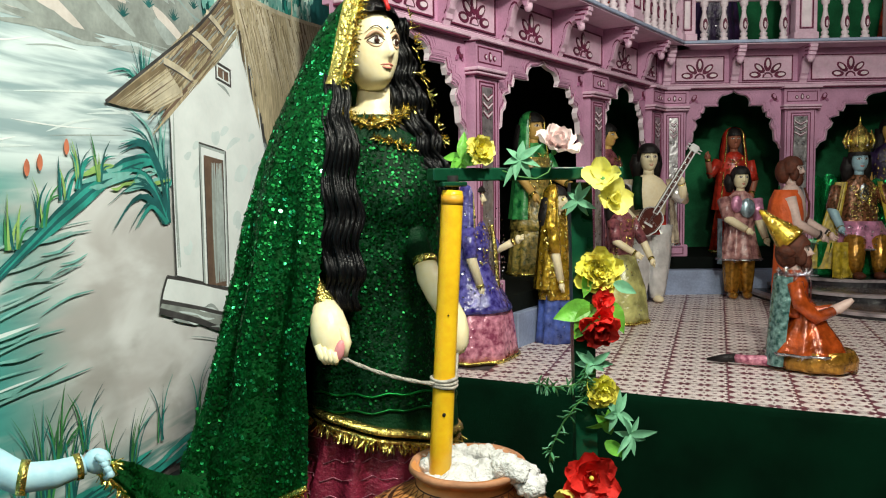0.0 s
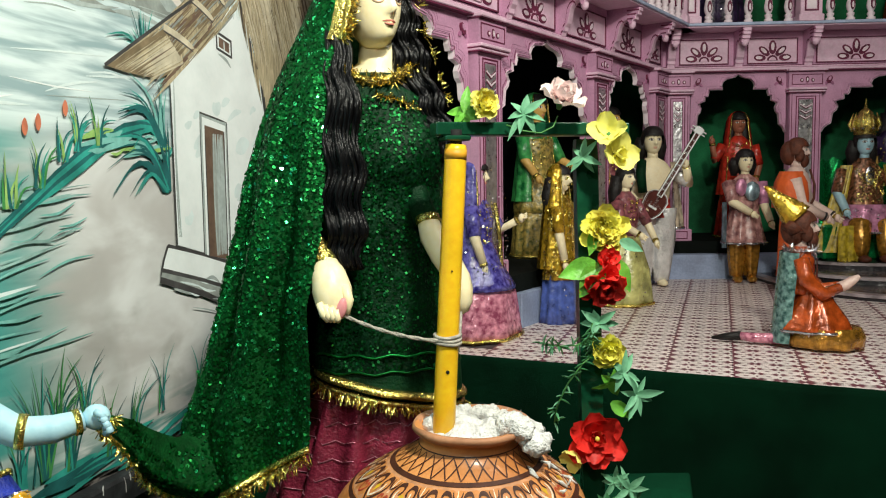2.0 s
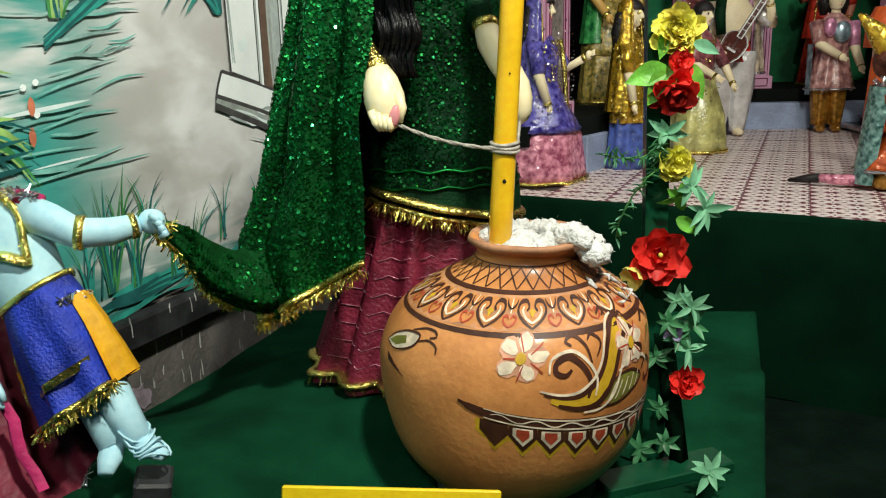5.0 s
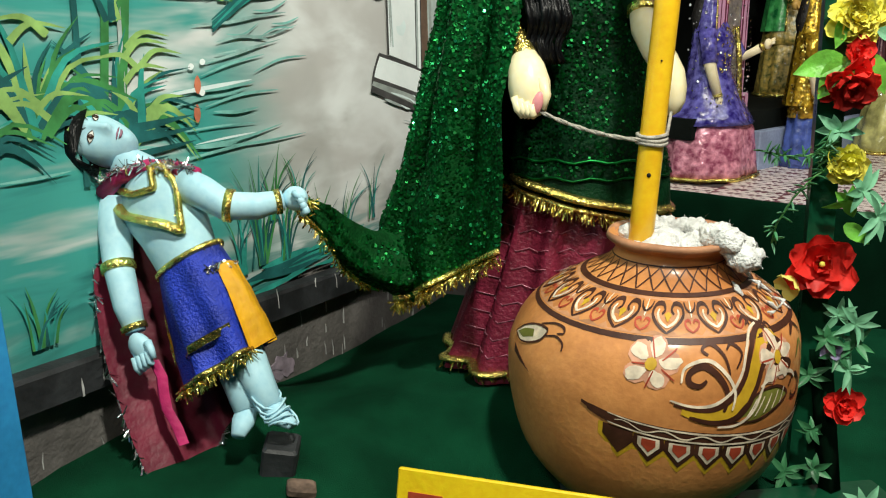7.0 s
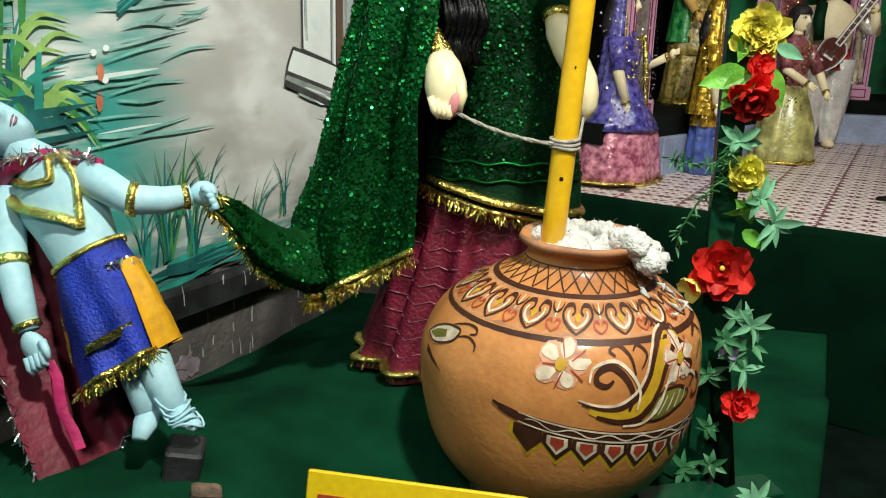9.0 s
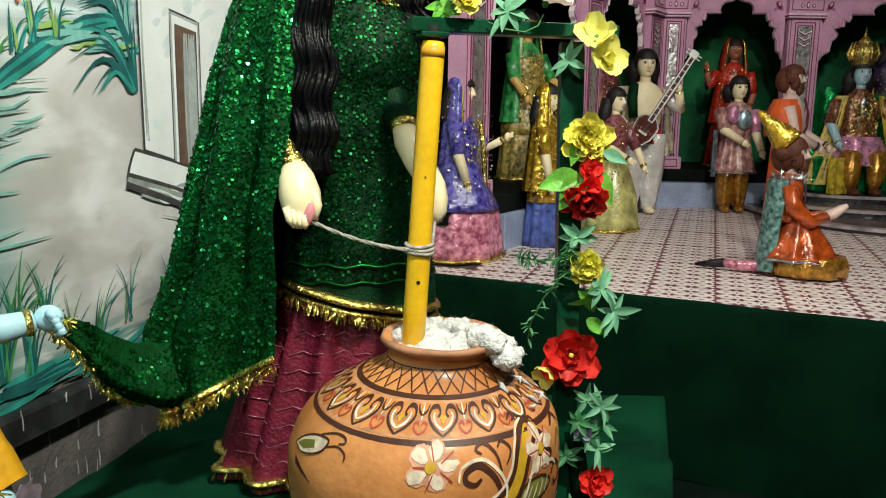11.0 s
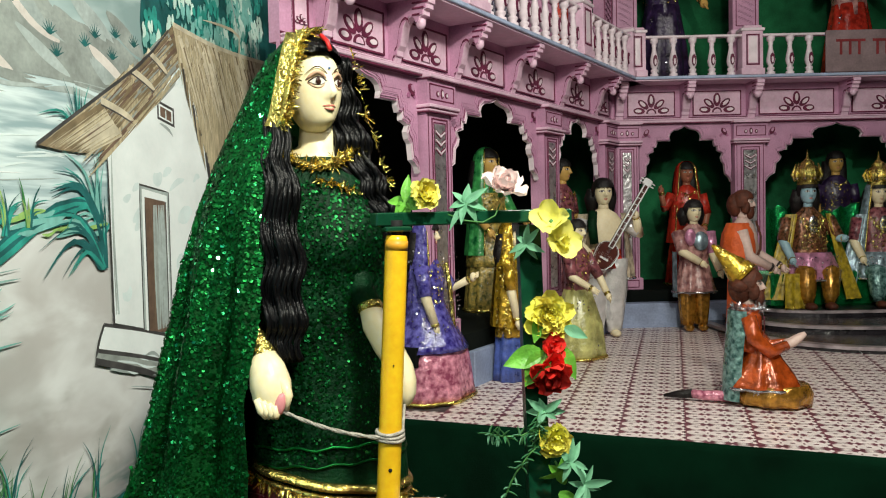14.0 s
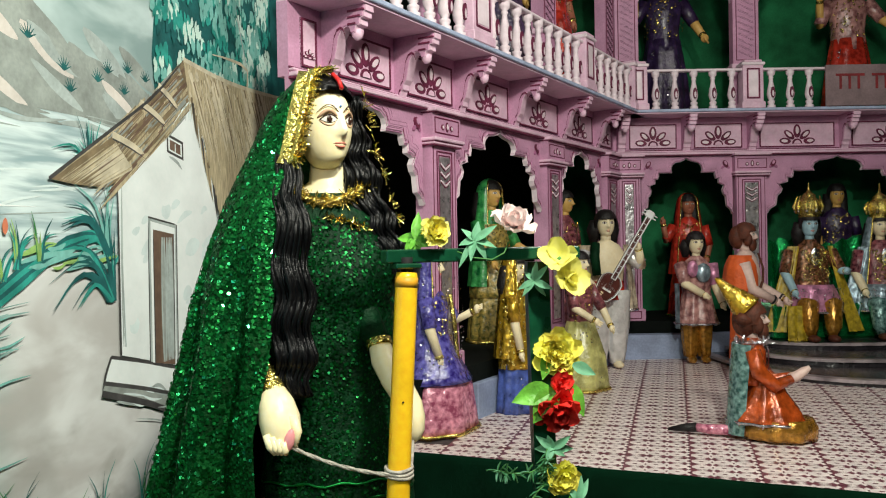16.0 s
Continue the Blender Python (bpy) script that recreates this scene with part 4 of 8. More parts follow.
    m.tube([(0.008, 1.966, 0.842), (0.020, 1.952, 0.815), (0.026, 1.944, 0.785), (0.028, 1.940, 0.757), (0.028, 1.938, 0.737), (0.028, 1.937, 0.728)], [0.031, 0.034, 0.034, 0.030, 0.020, 0.006], SKIN, 16)
    return thing("mannequin", "painted statue in green sequined veil and maroon skirt", "mannequin", m)


lady()

# churning staff and rope
YELLOW = mat("yellow_gloss_paint", (0.80, 0.47, 0.015), 0.32, vary=0.1, scale=7, bump=0.05, coat=0.3)
YELLOWW = mat("worn_orange_paint", (0.62, 0.30, 0.02), 0.45, vary=0.2, scale=14)
BLACK = mat("black_hole", (0.006, 0.006, 0.006), 0.8)
ROPE = mat("grey_cotton_rope", (0.42, 0.39, 0.34), 0.85, vary=0.25, scale=60, bump=0.6, bscale=300)
GREENP = mat("green_gloss_paint", (0.004, 0.055, 0.025), 0.3, vary=0.25, scale=9, bump=0.08, coat=0.3)
STAFF_T, STAFF_B = Vector((0.022, 1.865, 1.135)), Vector((-0.022, 1.815, 0.38))
staff = tagged(new("churning_staff"), "yellow painted wooden churning staff standing in the clay pot", "staff")
m = Mesh()
ax = STAFF_T - STAFF_B
rows_p = [STAFF_B + ax * t for t in (0, 0.25, 0.5, 0.75, 0.97, 0.985, 1.0)]
m.tube(rows_p, [0.0262, 0.0262, 0.0258, 0.0258, 0.0258, 0.0255, 0.0235], YELLOW, 24)
part("pole", m, staff)
m = Mesh()
m.tube([STAFF_B + ax * 0.955, STAFF_B + ax * 0.985], [0.0262, 0.0262], YELLOWW, 24)
part("worn_collar", m, staff, "worn orange band round the pole")
for t, w in ((0.315, 0.0045), (0.62, 0.002)):
    m = Mesh()
    m.ball(STAFF_B + ax * t + Vector((0.003, -0.0265, 0)), (w, 0.003, w), BLACK, None, 10, 6)
    part("peg_hole", m, staff)
m = Mesh()
m.tube([STAFF_T, STAFF_T + Vector((0, 0, 0.035))], 0.014, BLACK, 10)
part("pivot", m, staff, "dark iron pivot")

m = Mesh()
pz = 0.689
pc = STAFF_B + ax * ((pz - STAFF_B.z) / ax.z)
for k in range(3):
    ring = [(pc.x + 0.030 * math.cos(a), pc.y + 0.030 * math.sin(a), pz + 0.008 * (k - 1) + 0.002 * math.sin(2 * a + k)) for a in [2 * math.pi * q / 20 for q in range(21)]]
    m.tube(ring, 0.0042, ROPE, 7)


def rope_line(a, b, sag):
    pts = []
    for k in range(15):
        t = k / 14
        p = Vector(a).lerp(Vector(b), t)
        p.z -= sag * 4 * t * (1 - t)
        pts.append(p)
    return pts


for sgn in (0, 1):
    # two twisted strands a side
    for q in (0, math.pi):
        a, b = ((-0.255, 1.885, 0.742), (pc.x - 0.02, pc.y - 0.022, pz)) if not sgn else ((0.030, 1.93, 0.745), (pc.x + 0.027, pc.y + 0.012, pz + 0.004))
        line = rope_line(a, b, 0.012)
        m.tube([p + 0.0018 * Vector((0, math.cos(q + k * 1.3), math.sin(q + k * 1.3))) for k, p in enumerate(line)], 0.0036, ROPE, 6)
thing("rope", "grey cotton rope wound round the yellow staff", "rope", m)

# green stand: a post with a cross bar that holds the staff's head
stand = tagged(new("churn_stand"), "green painted wooden post and crossbar wound with artificial flowers", "stand")
m = Mesh()
pt, pb = Vector((0.345, 2.02, 1.15)), Vector((0.372, 2.01, -0.155))
rows = []
for t in (0.0, 0.02, 0.5, 0.98, 1.0):
    p = pt.lerp(pb, t)
    k = 0.027 if 0 < t < 1 else 0.025
    rows.append([(p.x + sx * k, p.y + sy * k, p.z) for sx, sy in ((-1, -1), (1, -1), (1, 1), (-1, 1))])
m.grid(rows, GREENP, True, True, False)
part("post", m, stand)
m = Mesh()
m.box((-0.245, -0.03, -0.0155), (0.245, 0.03, 0.0155), GREENP, pose(0.205, 1.945, 1.172, 0, 0, 16), bev=0.003)
part("crossbar", m, stand)
m = Mesh()
m.box((-0.03, -0.03, -0.012), (0.03, 0.03, 0.0), GREENP, pose(0.02, 1.87, 1.156, 0, 0, 16), bev=0.003)
part("bearing", m, stand)
m = Mesh()
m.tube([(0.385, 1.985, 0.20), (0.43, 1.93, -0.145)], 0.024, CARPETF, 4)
part("brace", m, stand)
m = Mesh()
m.box((-0.20, -0.045, 0), (0.16, 0.045, 0.03), GREENP, pose(0.40, 1.90, -0.15, 0, 0, 24), bev=0.004)
part("foot", m, stand)

# clay pot with painted bands
CLAY = mat("terracotta", (0.52, 0.19, 0.052), 0.5, vary=0.24, scale=4, bump=0.12, bscale=70, coat=0.3, col2=(0.56, 0.235, 0.075))
CLAYD = mat("dusty_terracotta", (0.44, 0.21, 0.11), 0.65, vary=0.35, scale=9, bump=0.15)
UMBER = mat("umber_paint", (0.055, 0.018, 0.010), 0.5, vary=0.3, scale=18)
CREAM = mat("cream_paint", (0.72, 0.60, 0.46), 0.5, vary=0.28, scale=34)
OLIVE = mat("olive_paint", (0.17, 0.17, 0.03), 0.5, vary=0.2, scale=20)
OCHRE = mat("ochre_paint", (0.55, 0.33, 0.02), 0.5, vary=0.15, scale=20)
BRICKP = mat("brick_red_paint", (0.38, 0.055, 0.025), 0.5, vary=0.2, scale=20)
COTTON = mat("white_cotton_wool", (0.66, 0.66, 0.65), 0.98, vary=0.16, scale=40, bump=0.9, bscale=120, spec=0.05)
PC = Vector((0.01, 1.84, 0.0))
PROF = [(0.10, -0.12), (0.16, -0.105), (0.225, -0.055), (0.277, 0.02), (0.303, 0.11), (0.312, 0.20), (0.306, 0.265), (0.285, 0.32), (0.243, 0.362), (0.198, 0.392), (0.158, 0.413), (0.130, 0.431), (0.115, 0.452), (0.118, 0.466), (0.131, 0.476), (0.138, 0.484), (0.135, 0.492), (0.121, 0.490), (0.108, 0.476), (0.100, 0.45), (0.098, 0.42)]
LEANX = 0.16  # the neck leans to one side


def lean(p):
    return Vector((p[0] + LEANX * max(0.0, p[2] - 0.24), p[1], p[2]))


def smooth_profile(prof, n):
    out = []
    for i in range(len(prof) - 1):
        p0, p1, p2, p3 = prof[max(i - 1, 0)], prof[i], prof[i + 1], prof[min(i + 2, len(prof) - 1)]
        for k in range(n):
            t = k / n
            out.append(tuple(0.5 * (2 * b + (c - a) * t + (2 * a - 5 * b + 4 * c - d) * t * t + (3 * b - a - 3 * c + d) * t ** 3) for a, b, c, d in zip(p0, p1, p2, p3)))
    return out + [prof[-1]]


SP = smooth_profile(PROF, 4)


def pot_at(u, z, off=0.0):
    """A place on the pot's outside: u degrees round from straight at the hall, z height."""
    z = max(-0.119, min(0.449, z - 0.05 * math.sin(radians(u)) * min(1, max(0, (0.345 - z) / 0.15))))
    for (r0, z0), (r1, z1) in zip(SP[:53], SP[1:54]):
        if z0 <= z <= z1:
            r = r0 + (r1 - r0) * (z - z0) / (z1 - z0)
            n = Vector((z1 - z0, -(r1 - r0))).normalized()
            break
    else:
        r, n = SP[0]
    a = radians(u - 90)
    r2, z2 = r + n.x * off, z + n.y * off
    return lean(PC + Vector((r2 * math.cos(a), r2 * math.sin(a), z2)))


def stroke(m, pts, w, material, off=0.0016):
    """A brush stroke on the pot, through (u, z) points, tapering at its ends."""
    pts = [Vector((p[0], p[1])) for p in pts]
    fine = []
    for i in range(len(pts) - 1):
        p0, p1, p2, p3 = pts[max(i - 1, 0)], pts[i], pts[i + 1], pts[min(i + 2, len(pts) - 1)]
        for k in range(6):
            t = k / 6
            fine.append(0.5 * (2 * p1 + (p2 - p0) * t + (2 * p0 - 5 * p1 + 4 * p2 - p3) * t * t + (3 * p1 - p0 - 3 * p2 + p3) * t ** 3))
    fine.append(pts[-1])
    a, b = [], []
    n = len(fine)
    for i, p in enumerate(fine):
        d = fine[min(i + 1, n - 1)] - fine[max(i - 1, 0)]
        d = Vector((d.x * 0.0052, d.y))
        d.normalize()
        ww = w * (0.35 + 0.65 * math.sin(math.pi * min(1, max(0, (i + 0.5) / n))) ** 0.5) / 2
        a.append(pot_at(p.x - d.y * ww / 0.0052, p.y + d.x * ww, off))
        b.append(pot_at(p.x + d.y * ww / 0.0052, p.y - d.x * ww, off))
    m.grid([a, b], material)


def blob(m, pts, material, off=0.0012):
    """A filled shape on the pot."""
    c = [sum(p[0] for p in pts) / len(pts), sum(p[1] for p in pts) / len(pts)]
    vs = [pot_at(c[0], c[1], off)] + [pot_at(p[0], p[1], off) for p in pts]
    mid = [pot_at((p[0] + c[0]) / 2, (p[1] + c[1]) / 2, off) for p in pts]
    n = len(pts)
    vs += mid
    fs = [(0, 1 + n + i, 1 + n + (i + 1) % n) for i in range(n)] + [(1 + n + i, 1 + i, 1 + (i + 1) % n, 1 + n + (i + 1) % n) for i in range(n)]
    m.add(vs, fs, material)


pot = tagged(new("clay_pot"), "large painted terracotta pot stuffed with white cotton wool", "pot")
m = Mesh()
m.lathe(SP, CLAY, 72, PC)
m.v = [lean(v) for v in m.v]
part("body", m, pot)
m = Mesh()
m.lathe([(0.120, 0.4675), (0.1330, 0.4765), (0.1402, 0.484), (0.1370, 0.4935), (0.122, 0.4915), (0.108, 0.477)], CLAYD, 60, PC, caps=False)
m.v = [lean(v) + Vector((0, 0, 0.003 * noise.noise(v * 14))) for v in m.v]
part("rim", m, pot, "dusty worn rim")
m = Mesh()
full = [-180 + 7.5 * k for k in range(49)]


def band(z0, z1, material, off=0.0012):
    m.grid([[pot_at(u, z0, off) for u in full], [pot_at(u, (z0 + z1) / 2, off) for u in full], [pot_at(u, z1, off) for u in full]], material)


band(0.339, 0.348, UMBER)
band(0.402, 0.408, UMBER)
band(0.3502, 0.4015, mat("pale_pink_clay_wash", (0.50, 0.235, 0.115), 0.55, vary=0.3, scale=18), 0.0005)
for k in range(30):
    u = -180 + 12 * k
    stroke(m, [(u - 6, 0.409), (u, 0.427), (u + 6, 0.444)], 0.0040, UMBER)
    stroke(m, [(u + 6, 0.409), (u, 0.427), (u - 6, 0.444)], 0.0040, UMBER)
band(0.445, 0.4475, UMBER)
for k in range(16):
    u = -175 + 22.5 * k
    for sgn in (-1, 1):
        stroke(m, [(u, 0.354), (u + sgn * 4.5, 0.366), (u + sgn * 7.5, 0.380), (u + sgn * 6.5, 0.392), (u + sgn * 3.0, 0.394), (u + sgn * 1.6, 0.386), (u + sgn * 3.0, 0.380)], 0.0062, UMBER, 0.0012)
        stroke(m, [(u, 0.362), (u + sgn * 3.4, 0.370), (u + sgn * 5.0, 0.380), (u + sgn * 4.4, 0.386)], 0.0050, CREAM, 0.002)
    blob(m, [(u - 1.8, 0.379), (u, 0.369), (u + 1.8, 0.379), (u, 0.383)], OCHRE, 0.0020)
    v = u + 11.25
    for q in (-1, 1):
        stroke(m, [(v, 0.356), (v + q * 2.4, 0.362), (v + q * 3.2, 0.370), (v + q * 1.4, 0.373), (v + q * 0.6, 0.368)], 0.0042, BRICKP)
        stroke(m, [(v, 0.382), (v + q * 2.2, 0.388), (v + q * 3.2, 0.396)], 0.0040, UMBER)
    stroke(m, [(v, 0.376), (v, 0.398)], 0.0036, CREAM)
part("shoulder_pattern", m, pot, "painted band of cream hearts between dark lines")

m = Mesh()


def lift(pts):
    return [(3 + (u - 3) * 1.24, 0.112 + z * 0.96) for u, z in pts]


stroke_raw, blob_raw = stroke, blob


def stroke(m, pts, w, material, off=0.0016):
    stroke_raw(m, lift(pts), w, material, off)


def blob(m, pts, material, off=0.0012):
    blob_raw(m, lift(pts), material, off)


PETALW = mat("worn_pink_petal_wash", (0.56, 0.27, 0.17), 0.5, vary=0.25, scale=24)


def petal_flower(u, z, r, col, mid, n=5, turn=0.3):
    rp = random.Random(int(u))
    for k in range(n):
        a = turn + 2 * math.pi * k / n + rp.uniform(-0.16, 0.16)
        blob(m, [(u + math.sin(a) * r * 0.58 / 0.0052 + (0.40 * r * math.cos(q)) / 0.0052, z + math.cos(a) * r * 0.58 + 0.46 * r * math.sin(q)) for q in [2 * math.pi * i / 9 for i in range(9)]], PETALW, 0.0012 + 0.0001 * k)
        pu, pz_ = u + math.sin(a) * r * 0.62 / 0.0052, z + math.cos(a) * r * 0.62
        w = [rp.uniform(0.72, 1.08) for i in range(12)]
        blob(m, [(pu + w[i] * (0.27 * r * math.cos(q) * math.cos(a) + 0.40 * r * math.sin(q) * math.sin(a)) / 0.0052, pz_ + w[i] * (-0.27 * r * math.cos(q) * math.sin(a) + 0.40 * r * math.sin(q) * math.cos(a))) for i, q in enumerate([2 * math.pi * i / 12 for i in range(12)])], col, 0.0024 + 0.0001 * k)
    blob(m, [(u + 0.2 * r * math.cos(q) / 0.0052, z + 0.26 * r * math.sin(q)) for q in [2 * math.pi * i / 8 for i in range(8)]], mid, 0.0032)


petal_flower(1.5, 0.203, 0.046, CREAM, OCHRE)
petal_flower(43, 0.205, 0.042, CREAM, OCHRE, turn=0.0)
for k, (u, z) in enumerate(((3, 0.203), (43, 0.205))):
    for q in range(5):
        a = 0.9 + q * 1.257
        stroke(m, [(u + math.sin(a) * 2, z + math.cos(a) * 0.012), (u + math.sin(a) * 7, z + math.cos(a) * 0.045)], 0.003, BRICKP, 0.003)
# the large scrolling leaf: brown, yellow and white strokes side by side
core = [(12, 0.125), (18, 0.118), (24, 0.122), (29, 0.142), (32, 0.172), (34, 0.205), (38, 0.232), (42, 0.240), (45, 0.228)]
stroke(m, core, 0.024, OCHRE, 0.0014)
stroke(m, [(u + 2.2, z - 0.010) for u, z in core], 0.011, UMBER, 0.002)
stroke(m, [(u - 2.2, z + 0.012) for u, z in core], 0.010, UMBER, 0.002)
stroke(m, [(u - 3.4, z + 0.018) for u, z in core[:-1]], 0.006, CREAM, 0.0026)
stroke(m, [(u + 4.4, z - 0.018) for u, z in core[1:]], 0.006, CREAM, 0.0026)
stroke(m, [(24, 0.128), (25, 0.155), (22, 0.185), (17, 0.205), (13, 0.195), (13, 0.178), (16, 0.172), (18, 0.182)], 0.011, UMBER, 0.002)
stroke(m, [(26.5, 0.13), (27.2, 0.158), (24, 0.19), (18, 0.214), (11.5, 0.203), (10.8, 0.176)], 0.006, CREAM, 0.0026)
stroke(m, [(25, 0.19), (23, 0.22), (19, 0.238), (16, 0.23), (18, 0.222)], 0.006, UMBER, 0.002)
stroke(m, [(27, 0.20), (29, 0.222), (26, 0.236), (24, 0.228)], 0.005, UMBER, 0.002)
for k in range(5):
    stroke(m, [(32 + 2.2 * k, 0.262 - 0.004 * k), (35 + 2.2 * k, 0.270 - 0.004 * k), (36 + 2.4 * k, 0.256 - 0.004 * k)], 0.005, UMBER, 0.002)
# leaf with veins under the scroll
leaf = [(26, 0.108), (31, 0.138), (37, 0.158), (44, 0.158), (49, 0.140), (43, 0.122), (35, 0.108)]
blob(m, leaf, OLIVE)
stroke(m, leaf + [leaf[0]], 0.005, UMBER, 0.002)
for k in range(5):
    stroke(m, [(31 + 3.4 * k, 0.112 + 0.004 * k), (33 + 3.2 * k, 0.128 + 0.003 * k), (35 + 3 * k, 0.146 + 0.002 * k)], 0.003, CREAM, 0.0026)
stroke(m, [(50, 0.15), (54, 0.165), (58, 0.15), (57, 0.13), (53, 0.128), (52, 0.14)], 0.007, UMBER, 0.002)
stroke(m, [(36, 0.165), (42, 0.178), (50, 0.175), (54, 0.16)], 0.006, CREAM, 0.0026)
stroke(m, [(38, 0.182), (44, 0.198), (50, 0.190), (49, 0.178)], 0.008, UMBER, 0.002)
stroke(m, [(55, 0.19), (60, 0.21), (62, 0.17), (61, 0.14)], 0.006, OLIVE, 0.002)
stroke(m, [(54, 0.225), (60, 0.235), (64, 0.215)], 0.006, UMBER, 0.002)
# lower dark ribbon with white ripples and a row of pointed petals
rib = [(-14, 0.088), (-8, 0.080), (0, 0.076), (12, 0.074), (26, 0.074), (40, 0.076), (54, 0.080), (66, 0.086)]
stroke(m, rib, 0.026, UMBER, 0.0014)
stroke(m, [(-16, 0.094), (-12, 0.086), (-8, 0.080)], 0.01, UMBER, 0.002)
for s in (-1, 1):
    stroke(m, [(u, z + s * 0.010) for u, z in rib[1:]], 0.004, CREAM, 0.0022)
rip = []
for k in range(36):
    u = -6 + 2 * k
    z = lerp_table([(a, b) for a, b in rib], u)[0]
    rip.append((u, z + 0.0055 * math.sin(k * 1.15)))
stroke(m, rip, 0.0035, CREAM, 0.0026)
for k in range(9):
    u = -5 + 8.6 * k
    z = lerp_table([(a, b) for a, b in rib], u)[0] - 0.014
    out = [(u - 4.2, z), (u - 4.4, z - 0.024), (u, z - 0.060), (u + 4.4, z - 0.024), (u + 4.2, z)]
    blob(m, [(u - 5.6, z), (u - 5.8, z - 0.028), (u, z - 0.072), (u + 5.8, z - 0.028), (u + 5.6, z)], OCHRE, 0.0008)
    blob(m, out, UMBER, 0.0014)
    if k:
        blob(m, [(u - 3.0, z - 0.003), (u - 3.1, z - 0.022), (u, z - 0.046), (u + 3.1, z - 0.022), (u + 3.0, z - 0.003)], CREAM, 0.002)
        blob(m, [(u - 1.9, z - 0.006), (u - 2.0, z - 0.020), (u, z - 0.035), (u + 2.0, z - 0.020), (u + 1.9, z - 0.006)], BRICKP, 0.0026)
# sprig on the other flank
stroke_raw(m, [(-52, 0.316), (-45, 0.330), (-39, 0.330), (-37, 0.320), (-40, 0.314)], 0.005, UMBER, 0.002)
stroke_raw(m, [(-45, 0.298), (-40, 0.308), (-35, 0.300), (-34, 0.284)], 0.005, UMBER, 0.002)
lf_ = [(-68, 0.252), (-63, 0.284), (-55, 0.308), (-46, 0.312), (-47, 0.284), (-54, 0.258), (-61, 0.246)]
blob_raw(m, lf_, CREAM)
blob_raw(m, [(-66, 0.256), (-61, 0.280), (-54, 0.296), (-52, 0.280), (-59, 0.258)], OLIVE, 0.002)
stroke_raw(m, lf_ + [lf_[0]], 0.005, UMBER, 0.0022)
blob_raw(m, [(-64, 0.225), (-56, 0.212), (-47, 0.192), (-55, 0.198), (-62, 0.205)], UMBER)
part("painted_flower", m, pot, "painted scrolls, flowers and a petal border")

# cotton wool spilling from the mouth
m = Mesh()
rc_ = random.Random(8)
rows = []
for i in range(15):
    r = 0.110 * i / 14
    row = []
    for j in range(48):
        a = 2 * math.pi * j / 48
        x, y = r * math.cos(a), r * math.sin(a)
        h = 0.472 + 0.024 * (1 - (i / 14) ** 3) * (0.5 + noise.noise((x * 16, y * 16, 2))) + 0.010 * noise.noise((x * 60, y * 60, 5))
        h -= 0.05 * math.exp(-((x - 0.045) ** 2 + (y + 0.03) ** 2) / 0.0006)
        row.append(PC + Vector((x, y, h)))
    rows.append(row)
m.grid(rows, COTTON, True)
tufts = [(0.085 + 0.012 * k, -0.05 - 0.008 * k + rc_.uniform(-0.025, 0.025), 0.503 - 0.0016 * k * k, rc_.uniform(0.024, 0.034)) for k in range(6)]
tufts += [(0.148 + rc_.uniform(-0.02, 0.02), -0.055 + rc_.uniform(-0.045, 0.045), 0.485 + rc_.uniform(-0.03, 0.015), rc_.uniform(0.02, 0.03)) for k in range(6)]
tufts += [(0.092 * math.cos(a), 0.092 * math.sin(a), 0.486, rc_.uniform(0.017, 0.026)) for a in [0.35 * k for k in range(14)] if math.sin(a) > -0.2]
for x, y, z, r in tufts:
    rows = []
    sd = rc_.uniform(0, 50)
    for i in range(12):
        a = math.pi * i / 11
        rr = []
        for j in range(18):
            u = 2 * math.pi * j / 18
            v = Vector((math.sin(a) * math.cos(u), math.sin(a) * math.sin(u), -math.cos(a) * 0.8))
            k = r * (1 + 0.35 * noise.noise(v * 1.8 + Vector((sd, 0, 0))) + 0.22 * noise.noise(v * 6 + Vector((0, sd, 0))))
            rr.append(PC + Vector((x, y, z)) + v * k)
        rows.append(rr)
    m.grid(rows, COTTON, True)
for k in range(160):
    x, y, z, r = rc_.choice(tufts)
    d = Vector((rc_.gauss(0, 1), rc_.gauss(0, 1), rc_.gauss(0.2, 1))).normalized()
    p = PC + Vector((x, y, z)) + d * r * 0.9
    q = p + (d + Vector((rc_.gauss(0, 0.6), rc_.gauss(0, 0.6), rc_.gauss(0, 0.6)))) * 0.008
    s = d.orthogonal().normalized() * 0.0005
    m.add([p - s, p + s, q + s, q - s], [(0, 1, 2, 3)], COTTON, False)
m.v = [lean(v) for v in m.v]
cotton = tagged(new("cotton_wool"), "white cotton wool heaped in the pot's mouth like butter", "cotton wool")
part("wad", m, cotton)
# wisps caught on the shoulder
for k in range(9):
    u, z = rc_.uniform(50, 85), rc_.uniform(0.35, 0.42)
    p = pot_at(u, z, 0.004)
    q = pot_at(u + rc_.uniform(-5, 5), z - rc_.uniform(0.004, 0.02), 0.004)
    m = Mesh()
    m.tube([p, (p + q) / 2 + Vector((rc_.gauss(0, 0.006), 0, 0.004)), q], [0.002, 0.005, 0.0015], COTTON, 7)
    part("wisp", m, cotton)
# ring that the pot sits in
m = Mesh()
m.lathe([(0.10, -0.155), (0.19, -0.155), (0.20, -0.12), (0.185, -0.085), (0.15, -0.082), (0.12, -0.115)], mat("grey_stand_ring", (0.12, 0.11, 0.10), 0.8, vary=0.3), 32, PC)
thing("pot_ring", "grey ring that holds the clay pot upright", "pot stand", m)

